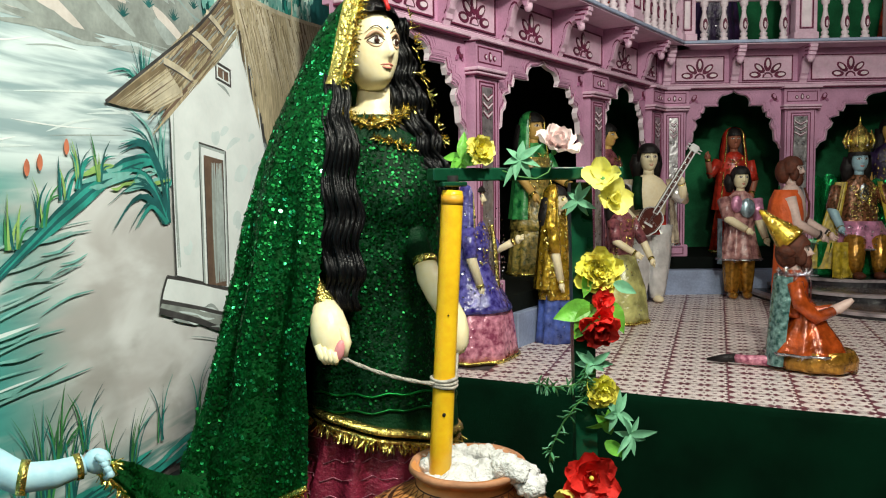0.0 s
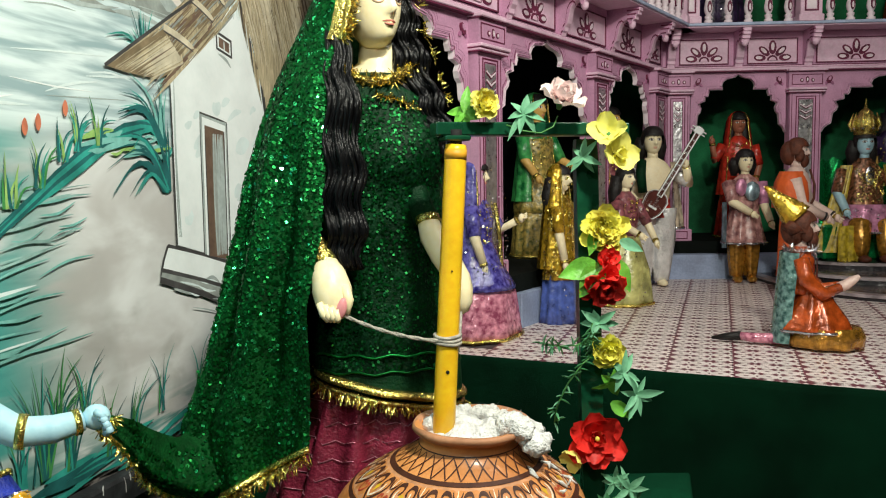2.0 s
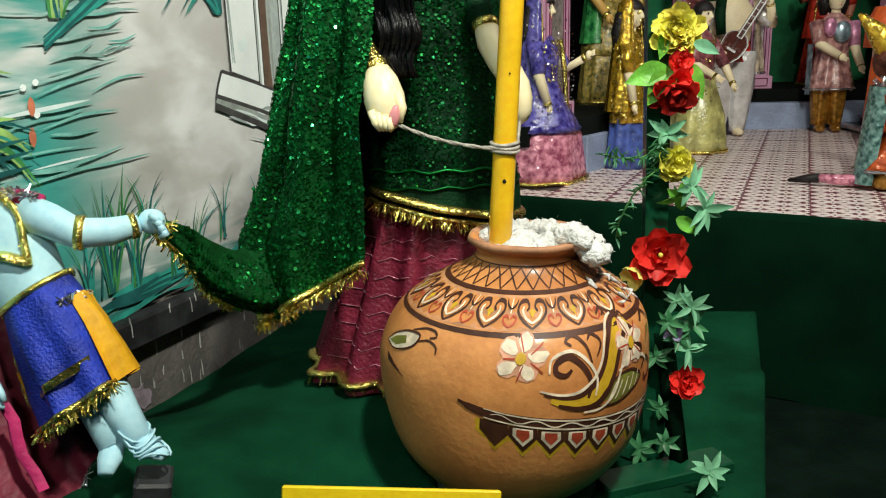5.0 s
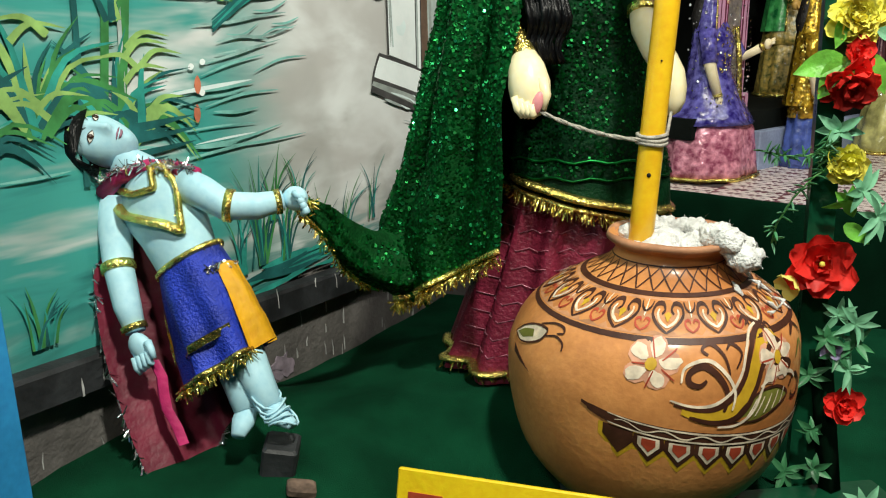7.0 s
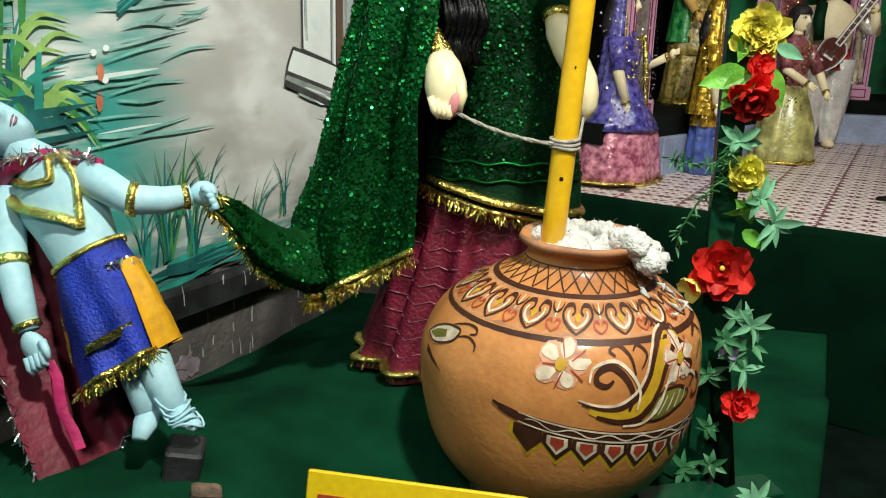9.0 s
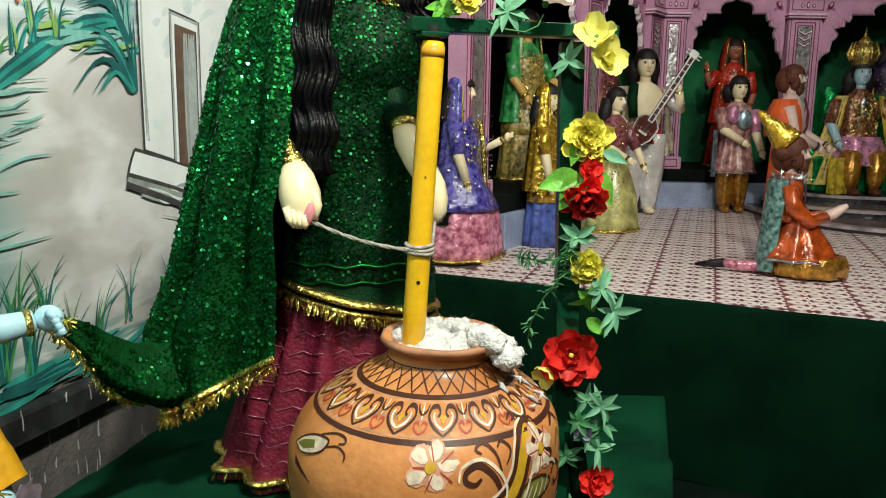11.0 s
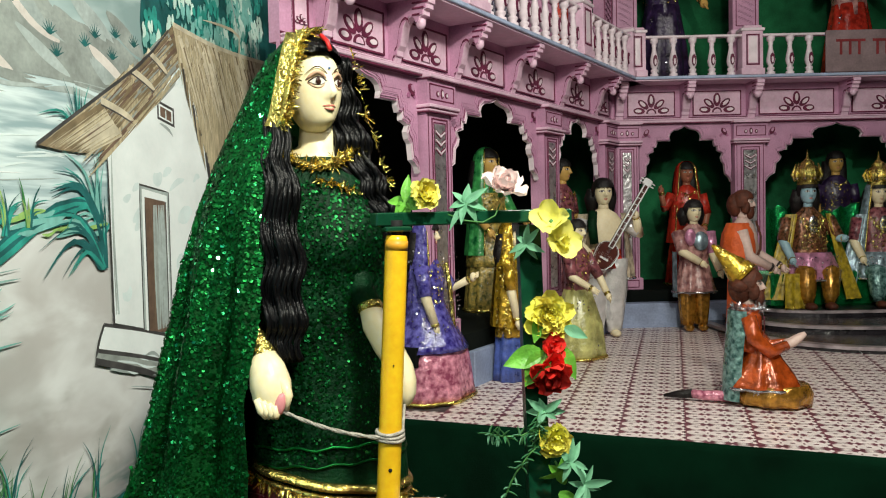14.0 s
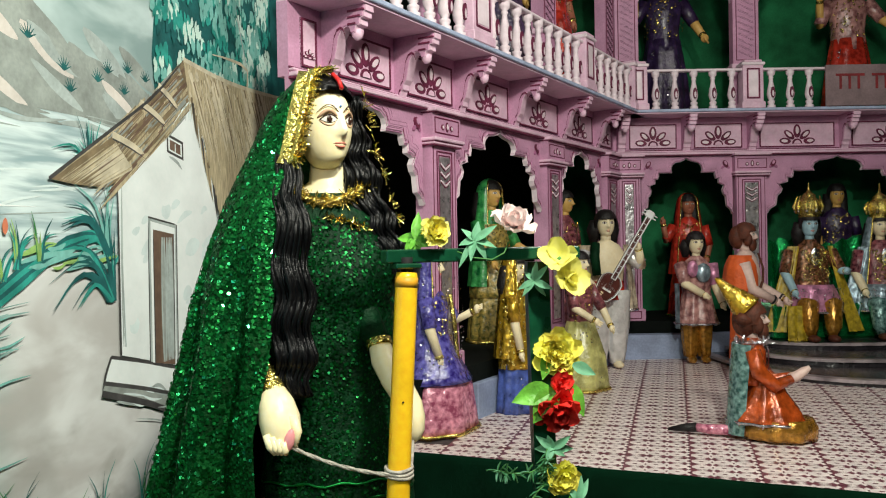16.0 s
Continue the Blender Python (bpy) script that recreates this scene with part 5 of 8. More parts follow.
# ---- the small blue figure, flowers, sign ----
BLUESKIN = mat("pale_blue_painted_skin", (0.40, 0.66, 0.77), 0.55, vary=0.07, scale=6, bump=0.06)
BLUECLOTH = mat("royal_blue_glitter_cloth", (0.014, 0.035, 0.36), 0.5, vary=0.4, scale=10, bump=0.6, bscale=160)
YCLOTH = mat("yellow_cloth", (0.75, 0.38, 0.01), 0.6, vary=0.2, scale=8, bump=0.2)
CAPE = mat("crimson_satin", (0.13, 0.006, 0.024), 0.5, vary=0.45, scale=7, bump=0.4, bscale=30)
PINKSAT = mat("magenta_satin", (0.42, 0.025, 0.12), 0.4, vary=0.4, scale=10, bump=0.3)
SILVERT = mat("silver_tinsel", (0.75, 0.75, 0.78), 0.2, 0.95, vary=0.2, scale=40, bump=0.4, island=0.4)
LIPM = mat("mauve_lip_paint", (0.28, 0.14, 0.20), 0.4)


def boy():
    rnd = random.Random(9)
    m = Mesh()
    # legs and bound feet
    for pts, rr in (([(-0.90, 1.56, 0.30), (-0.842, 1.53, 0.17), (-0.812, 1.50, 0.125)], [0.05, 0.036, 0.027]), ([(-0.878, 1.57, 0.30), (-0.800, 1.53, 0.19), (-0.752, 1.50, 0.14)], [0.05, 0.036, 0.028])):
        m.tube(pts, rr, BLUESKIN, 12)
    m.tube([(-0.815, 1.515, 0.135), (-0.812, 1.48, 0.108), (-0.808, 1.45, 0.092)], [0.026, 0.026, 0.016], BLUESKIN, 10, flat=0.8)
    m.tube([(-0.755, 1.51, 0.145), (-0.728, 1.49, 0.127), (-0.690, 1.475, 0.122)], [0.028, 0.024, 0.013], BLUESKIN, 10, flat=0.8)
    for k in range(5):
        c = Vector((-0.765 + 0.012 * k, 1.505 - 0.005 * k, 0.158 - 0.008 * k))
        m.tube([c + 0.031 * Vector((math.cos(a), math.sin(a), 0.35 * math.sin(a * 2 + k))) for a in [0.5 * q for q in range(14)]], 0.0028, BLUESKIN, 5)
    # torso leaning back
    axis = [(-0.905, 1.56, 0.28), (-0.945, 1.575, 0.36), (-0.985, 1.59, 0.43), (-1.025, 1.605, 0.50), (-1.062, 1.615, 0.555), (-1.088, 1.622, 0.595), (-1.105, 1.625, 0.625)]
    rad = [(0.085, 0.07), (0.082, 0.066), (0.076, 0.06), (0.088, 0.066), (0.105, 0.066), (0.085, 0.052), (0.035, 0.034)]
    d = Vector((-0.55, 0.12, 0.83)).normalized()
    side = Vector((0.83, 0.05, 0.55)).normalized()
    fwd = d.cross(side)
    if fwd.y > 0:
        fwd = -fwd

    def ring(c, rx, ry, n=28):
        return [Vector(c) + rx * math.cos(a) * side + ry * math.sin(a) * fwd for a in [2 * math.pi * k / n for k in range(n)]]
    m.grid([ring(c, *r) for c, r in zip(axis, rad)], BLUESKIN, True, True)
    # dhoti: blue wrap with yellow side
    rows = []
    skirt_axis = [(-0.978, 1.585, 0.432), (-0.955, 1.575, 0.385), (-0.925, 1.565, 0.33), (-0.895, 1.553, 0.27), (-0.868, 1.545, 0.212)]
    for i, c in enumerate(skirt_axis):
        r = []
        rx, ry = 0.080 + 0.012 * i - 0.002 * i * i, 0.066 + 0.008 * i
        for k in range(56):
            a = 2 * math.pi * k / 56
            w = 0.0045 * i * math.sin(7 * a + 0.7 * i)
            r.append(Vector(c) + (rx + w) * math.cos(a) * side + (ry + w) * math.sin(a) * fwd)
        rows.append(r)
    m.grid(rows, BLUECLOTH, True)
    m.grid([[p + (p - Vector(c)) * (0.07 + 0.045 * math.sin(k * 1.9 + i)) for k, p in enumerate(r[47:56] + r[0:5])] for i, (r, c) in enumerate(zip(rows[1:5], skirt_axis[1:5]))], YCLOTH)
    m.grid([[p + (p - Vector(c)) * 0.05 for p in r[24:32]] for r, c in zip(rows[2:5], skirt_axis[2:5])], YCLOTH)
    tinsel(m, [rows[1][q % 56] + Vector((0, -0.006, 0.006)) for q in range(50, 64)], 80, 0.02, SILVERT, rnd, 0.8)
    tinsel(m, rows[0], 120, 0.012, GOLD, rnd, 0.8)
    m.tube([p + (p - Vector(skirt_axis[0])) * 0.03 for p in rows[0]], 0.007, GOLD, 6)
    hem = [p + Vector((0, -0.004, 0.004)) for p in rows[-1][2:30]]
    m.tube(hem, 0.008, GOLD, 6)
    tinsel(m, hem, 260, 0.03, GOLD, rnd, 0.45)
    for a, b, w in ((rows[1][20], rows[3][24], 0.012), (rows[3][26], rows[3][6], 0.010)):
        mid = (a + b) / 2 + fwd * 0.075 if w == 0.010 else (a + b) / 2 + fwd * 0.012
        up = Vector((0, 0, w))
        q = [a + fwd * 0.008, a.lerp(mid, 0.6) + fwd * 0.008, mid, b.lerp(mid, 0.6) + fwd * 0.008, b + fwd * 0.008]
        m.grid([[p + up for p in q], [p - up for p in q]], GOLD)
    # collars of gold braid on the chest
    def on_chest(u, v):
        """u across -1..1, v from the neck 0 to the waist 1."""
        t = (1 - v) * 4.6
        i = min(int(t), 5)
        f = t - i
        c = Vector(axis[i + 1 if i < 6 else 6]).lerp(Vector(axis[min(i + 2, 6)]), f) if i < 5 else Vector(axis[6])
        rx = rad[min(i + 1, 6)][0] + (rad[min(i + 2, 6)][0] - rad[min(i + 1, 6)][0]) * f
        ry = rad[min(i + 1, 6)][1] + (rad[min(i + 2, 6)][1] - rad[min(i + 1, 6)][1]) * f
        a = math.pi / 2 - 0.30 - u * 1.25
        return c + rx * 1.04 * math.cos(a) * side + ry * 1.06 * math.sin(a) * fwd
    for ctrl, w in (((((-0.62, 0.10), (-0.3, 0.22), (0.12, 0.30), (0.20, 0.18), (0.30, 0.06))), 0.015), ((((-0.95, 0.16), (-0.6, 0.36), (-0.15, 0.52), (0.32, 0.66), (0.50, 0.40), (0.52, 0.16), (0.40, 0.06))), 0.017)):
        pts = []
        for (a, b), (c, e) in zip(ctrl, ctrl[1:]):
            pts += [on_chest(a + (c - a) * k / 8, b + (e - b) * k / 8) for k in range(8)]
        m.tube(pts, w, GOLD, 6, flat=0.5)
        tinsel(m, pts, 130, 0.012, GOLD, rnd, 0.8, fwd)
    # arms
    m.tube([(-0.985, 1.605, 0.598), (-0.94, 1.60, 0.585), (-0.885, 1.605, 0.555), (-0.83, 1.64, 0.550), (-0.785, 1.675, 0.558)], [0.04, 0.037, 0.033, 0.030, 0.023], BLUESKIN, 14)
    m.tube([(-0.888, 1.605, 0.557), (-0.872, 1.611, 0.554)], 0.037, GOLD, 14)
    m.tube([(-0.80, 1.664, 0.555), (-0.79, 1.672, 0.556)], 0.029, GOLD, 12)
    m.ball((-0.762, 1.69, 0.560), (0.03, 0.026, 0.028), BLUESKIN, None, 12, 8)
    for k in range(4):
        m.tube([(-0.752 + 0.008 * k, 1.665, 0.578 - 0.010 * k), (-0.738 + 0.006 * k, 1.66, 0.574 - 0.011 * k), (-0.735, 1.668, 0.560 - 0.010 * k)], [0.008, 0.0085, 0.007], BLUESKIN, 7)
    m.tube([(-1.165, 1.60, 0.560), (-1.155, 1.57, 0.49), (-1.125, 1.53, 0.42), (-1.085, 1.495, 0.345), (-1.055, 1.475, 0.295)], [0.04, 0.037, 0.033, 0.030, 0.022], BLUESKIN, 14)
    m.tube([(-1.128, 1.533, 0.427), (-1.120, 1.525, 0.412)], 0.038, GOLD, 14)
    m.tube([(-1.064, 1.48, 0.308), (-1.058, 1.477, 0.297)], 0.029, GOLD, 12)
    m.ball((-1.035, 1.462, 0.265), (0.028, 0.018, 0.036), BLUESKIN, None, 12, 8, (0, -30, 0))
    for k in range(4):
        b = Vector((-1.048 + 0.012 * k, 1.452, 0.245 + 0.006 * k))
        m.tube([b, b + Vector((0.008, -0.006, -0.022)), b + Vector((0.014, -0.002, -0.036 + 0.003 * k))], [0.0085, 0.0075, 0.005], BLUESKIN, 7)
    m.tube([(-1.012, 1.455, 0.285), (-0.998, 1.447, 0.268), (-0.993, 1.446, 0.252)], [0.009, 0.008, 0.006], BLUESKIN, 7)
    # head tipped back
    ra, ca = Vector((0.78, 0.62, 0)), Vector((0.62, -0.78, 0))
    up_ = (-0.93 * ra + Vector((0, 0, 0.32)) - 0.02 * ca).normalized()
    fw_ = 0.04 * ra + Vector((0, 0, 0.60)) + 0.80 * ca
    fw_ = (fw_ - up_ * fw_.dot(up_)).normalized()
    rt_ = (-fw_).cross(up_)
    H = Matrix(((rt_.x, -fw_.x, up_.x, -1.190), (rt_.y, -fw_.y, up_.y, 1.585), (rt_.z, -fw_.z, up_.z, 0.694), (0, 0, 0, 1)))
    m.tube([axis[5], axis[6], (-1.150, 1.600, 0.655)], [0.046, 0.038, 0.036], BLUESKIN, 12)
    face(m, H, BLUESKIN, s=0.72, lids=False, lip=LIPM, big=0.82)
    rows = []
    for i in range(10):
        a = 0.62 * math.pi * i / 9
        rows.append([H @ Vector((0.082 * math.sin(a) ** 0.85 * math.sin(u), 0.010 - 0.084 * math.sin(a) ** 0.85 * math.cos(u), 0.012 + 0.096 * math.cos(a) + (0.012 if math.cos(u) > 0.4 and i > 5 else 0))) for u in [2 * math.pi * j / 24 for j in range(24)]])
    for i in (8, 9, 7):
        for j in range(24):
            if math.cos(2 * math.pi * j / 24) > 0.35:
                rows[i][j] = rows[6][j].lerp(rows[7][j], 1.0)
    m.grid(rows, HAIR, True)
    m.add([H @ Vector((0.076 * math.sin(a) * math.cos(u), 0.030 + 0.070 * math.sin(a) * math.sin(u), 0.034 - 0.090 * math.cos(a))) for a in [math.pi * i / 12 for i in range(13)] for u in [2 * math.pi * j / 20 for j in range(20)]], [(i * 20 + j, i * 20 + (j + 1) % 20, i * 20 + 20 + (j + 1) % 20, i * 20 + 20 + j) for i in range(12) for j in range(20)], HAIR)
    m.ball(H @ Vector((0, 0.020, 0.138)), (0.050, 0.046, 0.044), HAIR, None, 12, 8)
    m.tube([H @ Vector((0.034 * math.cos(a), 0.02 + 0.034 * math.sin(a), 0.108)) for a in [0.5 * k for k in range(14)]], 0.004, SILVERT, 6)
    for k in range(16):
        x = rnd.uniform(-0.05, 0.05)
        p = H @ Vector((x, 0.055, 0.02))
        m.tube([p, p + Vector((-0.03 + x * 0.3, -0.01, -0.06)), p + Vector((-0.035 + x * 0.5, -0.02, -0.14)), p + Vector((-0.02 + x * 0.5, -0.03, -0.22 + rnd.uniform(-0.04, 0.02)))], [0.014, 0.020, 0.018, 0.004], HAIR, 6)
    # cape
    rows = []
    for i in range(22):
        t = i / 21
        l = Vector((-1.175, 1.585, 0.590)).lerp(Vector((-0.960, 1.36, -0.07)), t) + Vector((-0.07 * math.sin(math.pi * t) - 0.03 * (1 - t), 0, 0))
        r = Vector((-0.970, 1.63, 0.625)).lerp(Vector((-0.865, 1.58, 0.12)), t)
        row = []
        for j in range(25):
            q = j / 24
            p = l.lerp(r, q)
            p.y += 0.10 * math.sin(math.pi * q) * (0.6 + 0.4 * t) + 0.014 * math.sin(q * 17 + t * 2) * t
            p.z -= 0.05 * math.sin(math.pi * q) * (1 - t) + 0.012 * math.sin(9 * q)
            row.append(p)
        rows.append(row)
    m.grid(rows, CAPE)
    edge = [r[0] for r in rows] + rows[-1]
    tinsel(m, edge, 300, 0.022, SILVERT, rnd, 0.8)
    tinsel(m, [(-1.17, 1.56, 0.60), (-1.13, 1.56, 0.63), (-1.07, 1.575, 0.645), (-1.0, 1.59, 0.64), (-0.95, 1.60, 0.635)], 160, 0.022, SILVERT, rnd, 0.8, Vector((0, -0.4, 0.5)))
    m.tube([(-1.18, 1.575, 0.575), (-1.14, 1.58, 0.615), (-1.07, 1.60, 0.638), (-1.0, 1.61, 0.632), (-0.955, 1.615, 0.62)], [0.02, 0.02, 0.016, 0.018, 0.016], PINKSAT, 8)
    lin = [[Vector((-1.030 + 0.012 * j + 0.014 * i + 0.008 * math.sin(i * 1.7), 1.47 - 0.006 * i - 0.01 * math.sin(j * 2), 0.235 - 0.035 * i)) for j in range(3)] for i in range(6)]
    m.grid(lin, PINKSAT)
    return thing("small_statue", "pale blue child statue in blue wrap and crimson cape", "statue", m)


boy()
m = Mesh()
m.box((-0.035, -0.04, -0.07), (0.04, 0.04, 0.012), LEDGE, pose(-0.735, 1.497, 0.055, 6, 10, 20), bev=0.006)
thing("foot_block", "dark wooden block under the blue statue's feet", "block", m)
m = Mesh()
m.box((-0.03, -0.022, -0.012), (0.03, 0.022, 0.010), mat("broken_brick", (0.12, 0.08, 0.06), 0.9, vary=0.4, scale=30, bump=0.4), pose(-0.655, 1.43, 0.005, 6, 14, 30), bev=0.005)
thing("brick_chip", "broken brick chip lying on the carpet", "brick", m)

# yellow notice board in front of the pot: only its upper edge is seen
SIGNY = mat("yellow_sign_paint", (0.80, 0.55, 0.01), 0.45, vary=0.08, scale=6)
board = tagged(new("notice_board"), "yellow painted notice board with brown lettering bars", "sign")
B_ = pose(-0.235, 1.43, -0.06, -14, 2.0, 3)
m = Mesh()
m.box((-0.215, 0, -0.1), (0.22, 0.012, 0.13), SIGNY, bev=0.003)
part("panel", m, board, M=B_)
for k, (a, b) in enumerate(((-0.19, -0.12), (-0.08, 0.02), (0.05, 0.17))):
    m = Mesh()
    m.box((a, -0.003, 0.052), (b, 0.0, 0.085), BRICKP)
    part("letter_bar", m, board, M=B_)
# light blue pillar at the end of the wall
m = Mesh()
m.box((-1.30, 1.00, -0.6), (-1.105, 1.2, 3.6), mat("sky_blue_paint", (0.03, 0.28, 0.62), 0.45, vary=0.12, scale=6, bump=0.06), bev=0.012)
tagged(part("pillar", m), "bright blue painted pillar beside the painted wall", "pillar", kind="structure")

# artificial flowers and leaves wound round the stand
FY = mat("yellow_fabric_petal", (0.98, 0.84, 0.13), 0.75, vary=0.18, scale=14, bump=0.15)
FO = mat("orange_yellow_fabric_petal", (0.90, 0.58, 0.015), 0.6, vary=0.2, scale=14)
FR = mat("red_fabric_petal", (0.76, 0.032, 0.024), 0.55, vary=0.3, scale=14, bump=0.15)
FP = mat("pale_pink_fabric_petal", (0.92, 0.74, 0.72), 0.6, vary=0.12, scale=14)
FC = mat("pale_yellow_fabric_petal", (0.92, 0.86, 0.22), 0.6, vary=0.12, scale=14)
LG = mat("bright_green_plastic_leaf", (0.17, 0.50, 0.06), 0.4, vary=0.35, scale=16, bump=0.3, bscale=80)
LM = mat("mint_green_fabric_leaf", (0.17, 0.44, 0.26), 0.6, vary=0.2, scale=16, bump=0.2)
LD = mat("dark_green_plastic_leaf", (0.04, 0.17, 0.07), 0.45, vary=0.4, scale=16, bump=0.2)
STEM = mat("green_plastic_stem", (0.06, 0.20, 0.05), 0.5, vary=0.2)
LILAC = mat("lilac_fabric_petal", (0.36, 0.33, 0.55), 0.6, vary=0.15)
# thin fabric lets light through
for thin in (FY, FO, FR, FP, FC, LG, LM, LILAC):
    tn, tl, tb = nodes_of(thin)
    tr, mx = tn.new("ShaderNodeBsdfTranslucent"), tn.new("ShaderNodeMixShader")
    mx.inputs[0].default_value = 0.2
    tl.new(tb.inputs["Base Color"].links[0].from_socket, tr.inputs["Color"])
    tl.new(tb.outputs[0], mx.inputs[1])
    tl.new(tr.outputs[0], mx.inputs[2])
    tl.new(mx.outputs[0], tn["Material Output"].inputs["Surface"])


def petal_shape(m, M, length, width, cup, material, ruffle=0.0, rnd=random, notch=False):
    rows = []
    for i in range(6):
        t = i / 5
        w = width * math.sin(math.pi * (0.10 + 0.78 * t)) ** 0.8 * (1 if not notch or t < 1 else 0.85)
        r = []
        for j in range(5):
            q = j / 2 - 1
            z = cup * t * t + 0.25 * width * q * q * (1 - 0.5 * t) + ruffle * math.sin(q * 7 + t * 9 + rnd.random() * 2) * t
            r.append((q * w / 2, length * t, z))
        rows.append(r)
    m.grid(rows, material, M=M)


def leaf_shape(m, M, length, width, droop, material):
    rows = []
    for i in range(8):
        t = i / 7
        w = width * math.sin(math.pi * min(1, 0.04 + 0.96 * t) ** 0.75) + 0.001
        rows.append([(q * w / 2, length * t, -droop * t * t + 0.18 * w * abs(q)) for q in (-1, -0.5, 0, 0.5, 1)])
    m.grid(rows, material, M=M)
    m.tube([(0, length * t, -droop * t * t - 0.0012) for t in (0, 0.33, 0.66, 0.95)], [0.0016, 0.0013, 0.001, 0.0005], STEM, 4, M)


def towards(p, d, roll=0.0):
    """At p, z along d."""
    return Matrix.Translation(p) @ Vector(d).to_track_quat("Z", "Y").to_matrix().to_4x4() @ pose(0, 0, 0, 0, 0, roll)


def bloom(name, label, p, d, layers, seed, centre=None):
    """layers: petals, length, width, opening in degrees, cup, material, ruffle."""
    rnd = random.Random(seed)
    ob = tagged(new(name), label, "artificial flower", "flowers on the stand")
    T = towards(p, d)
    n0 = 0
    for n, ln, w, tilt, cup, mm, ruf in layers:
        for k in range(n):
            m = Mesh()
            a = 360 * k / n + n0 * 31 + rnd.uniform(-9, 9)
            M = T @ pose(0, 0, 0.002 * n0, 0, 0, a) @ pose(0, 0, 0, 90 - tilt + rnd.uniform(-8, 8), 0, 0)
            petal_shape(m, M, ln * rnd.uniform(0.9, 1.1), w, cup, mm, ruf, rnd)
            part("petal", m, ob)
        n0 += 1
    if centre:
        m = Mesh()
        m.tube([T @ Vector((0, 0, 0)), T @ Vector((0, 0, centre[0]))], [centre[1], centre[1] * 0.6], centre[2], 8)
        m.ball(T @ Vector((0, 0, centre[0])), centre[1] * 1.3, FY, None, 8, 6)
        part("stamen", m, ob)
    m = Mesh()
    m.tube([T @ Vector((0, 0, 0.004)), T @ Vector((0, 0, -0.02))], [0.012, 0.006], STEM, 8)
    part("calyx", m, ob)
    return ob


bloom("carnation", "ruffled yellow artificial carnation on the green post", (0.385, 1.985, 0.925), (0.05, -0.95, 0.25), ((9, 0.062, 0.05, 86, 0.006, FY, 0.006), (9, 0.054, 0.045, 68, 0.004, FY, 0.007), (8, 0.046, 0.04, 48, 0.003, FY, 0.007), (7, 0.04, 0.035, 28, 0.0, FY, 0.006), (4, 0.032, 0.03, 10, 0.0, FY, 0.005)), 1)
bloom("hibiscus", "large red artificial hibiscus on the green post", (0.362, 1.955, 0.41), (-0.1, -0.95, 0.2), ((6, 0.078, 0.066, 78, 0.012, FR, 0.008), (5, 0.066, 0.055, 58, 0.012, FR, 0.008), (4, 0.045, 0.04, 34, 0.008, FR, 0.006)), 2, (0.035, 0.005, FO))
bloom("carnation", "small ruffled yellow artificial carnation on the green post", (0.388, 1.955, 0.63), (0.15, -0.95, -0.1), ((8, 0.046, 0.042, 86, 0.004, FY, 0.006), (7, 0.04, 0.036, 60, 0.004, FY, 0.006), (6, 0.034, 0.03, 34, 0.0, FY, 0.006)), 3)
bloom("poppy", "drooping red artificial poppy on the green post", (0.378, 1.955, 0.800), (0.15, -0.85, -0.5), ((6, 0.062, 0.055, 80, 0.006, FR, 0.008), (6, 0.058, 0.05, 56, 0.004, FR, 0.008), (5, 0.046, 0.042, 30, 0.004, FR, 0.007)), 4)
bloom("poppy", "half-open red artificial poppy above the drooping one", (0.385, 1.96, 0.852), (0.25, -0.85, 0.3), ((5, 0.040, 0.036, 70, 0.006, FR, 0.006), (4, 0.034, 0.03, 36, 0.004, FR, 0.005)), 14)
bloom("rose", "small red artificial rose low on the post", (0.432, 1.93, 0.095), (0.1, -0.95, 0.2), ((6, 0.046, 0.044, 80, 0.008, FR, 0.004), (5, 0.038, 0.038, 52, 0.01, FR, 0.003), (4, 0.028, 0.03, 26, 0.01, FR, 0.003)), 5)
bloom("lily", "pale yellow artificial lily at the crossbar's end", (0.390, 1.945, 1.158), (-0.35, -0.85, 0.4), ((4, 0.056, 0.050, 60, 0.010, FC, 0.004),), 6)
bloom("lily", "pale yellow artificial lily hanging under the crossbar", (0.406, 1.940, 1.108), (0.35, -0.9, 0.12), ((4, 0.056, 0.054, 68, 0.012, FC, 0.004), (3, 0.036, 0.036, 36, 0.010, FC, 0.003)), 7)
bloom("carnation", "yellow artificial flower lying on the crossbar", (0.082, 1.875, 1.225), (0.5, -0.75, 0.3), ((7, 0.042, 0.04, 80, 0.006, FC, 0.007), (6, 0.036, 0.034, 52, 0.004, FY, 0.006), (4, 0.03, 0.028, 24, 0.0, FY, 0.005)), 8)
bloom("rose", "pale pink artificial rose lying on the crossbar", (0.272, 1.925, 1.235), (0.2, -0.6, 0.7), ((5, 0.058, 0.052, 70, 0.014, FP, 0.008), (4, 0.05, 0.046, 42, 0.012, FP, 0.007), (3, 0.04, 0.036, 18, 0.01, FP, 0.004)), 9)
bloom("violet", "lilac artificial violet low on the post", (0.40, 1.93, 0.225), (-0.4, -0.85, 0.1), ((5, 0.03, 0.026, 75, 0.004, LILAC, 0.003),), 10)
bloom("lily", "pale yellow artificial bud beside the hibiscus", (0.315, 1.95, 0.375), (-0.6, -0.6, -0.4), ((4, 0.05, 0.04, 50, 0.008, FC, 0.003),), 11)


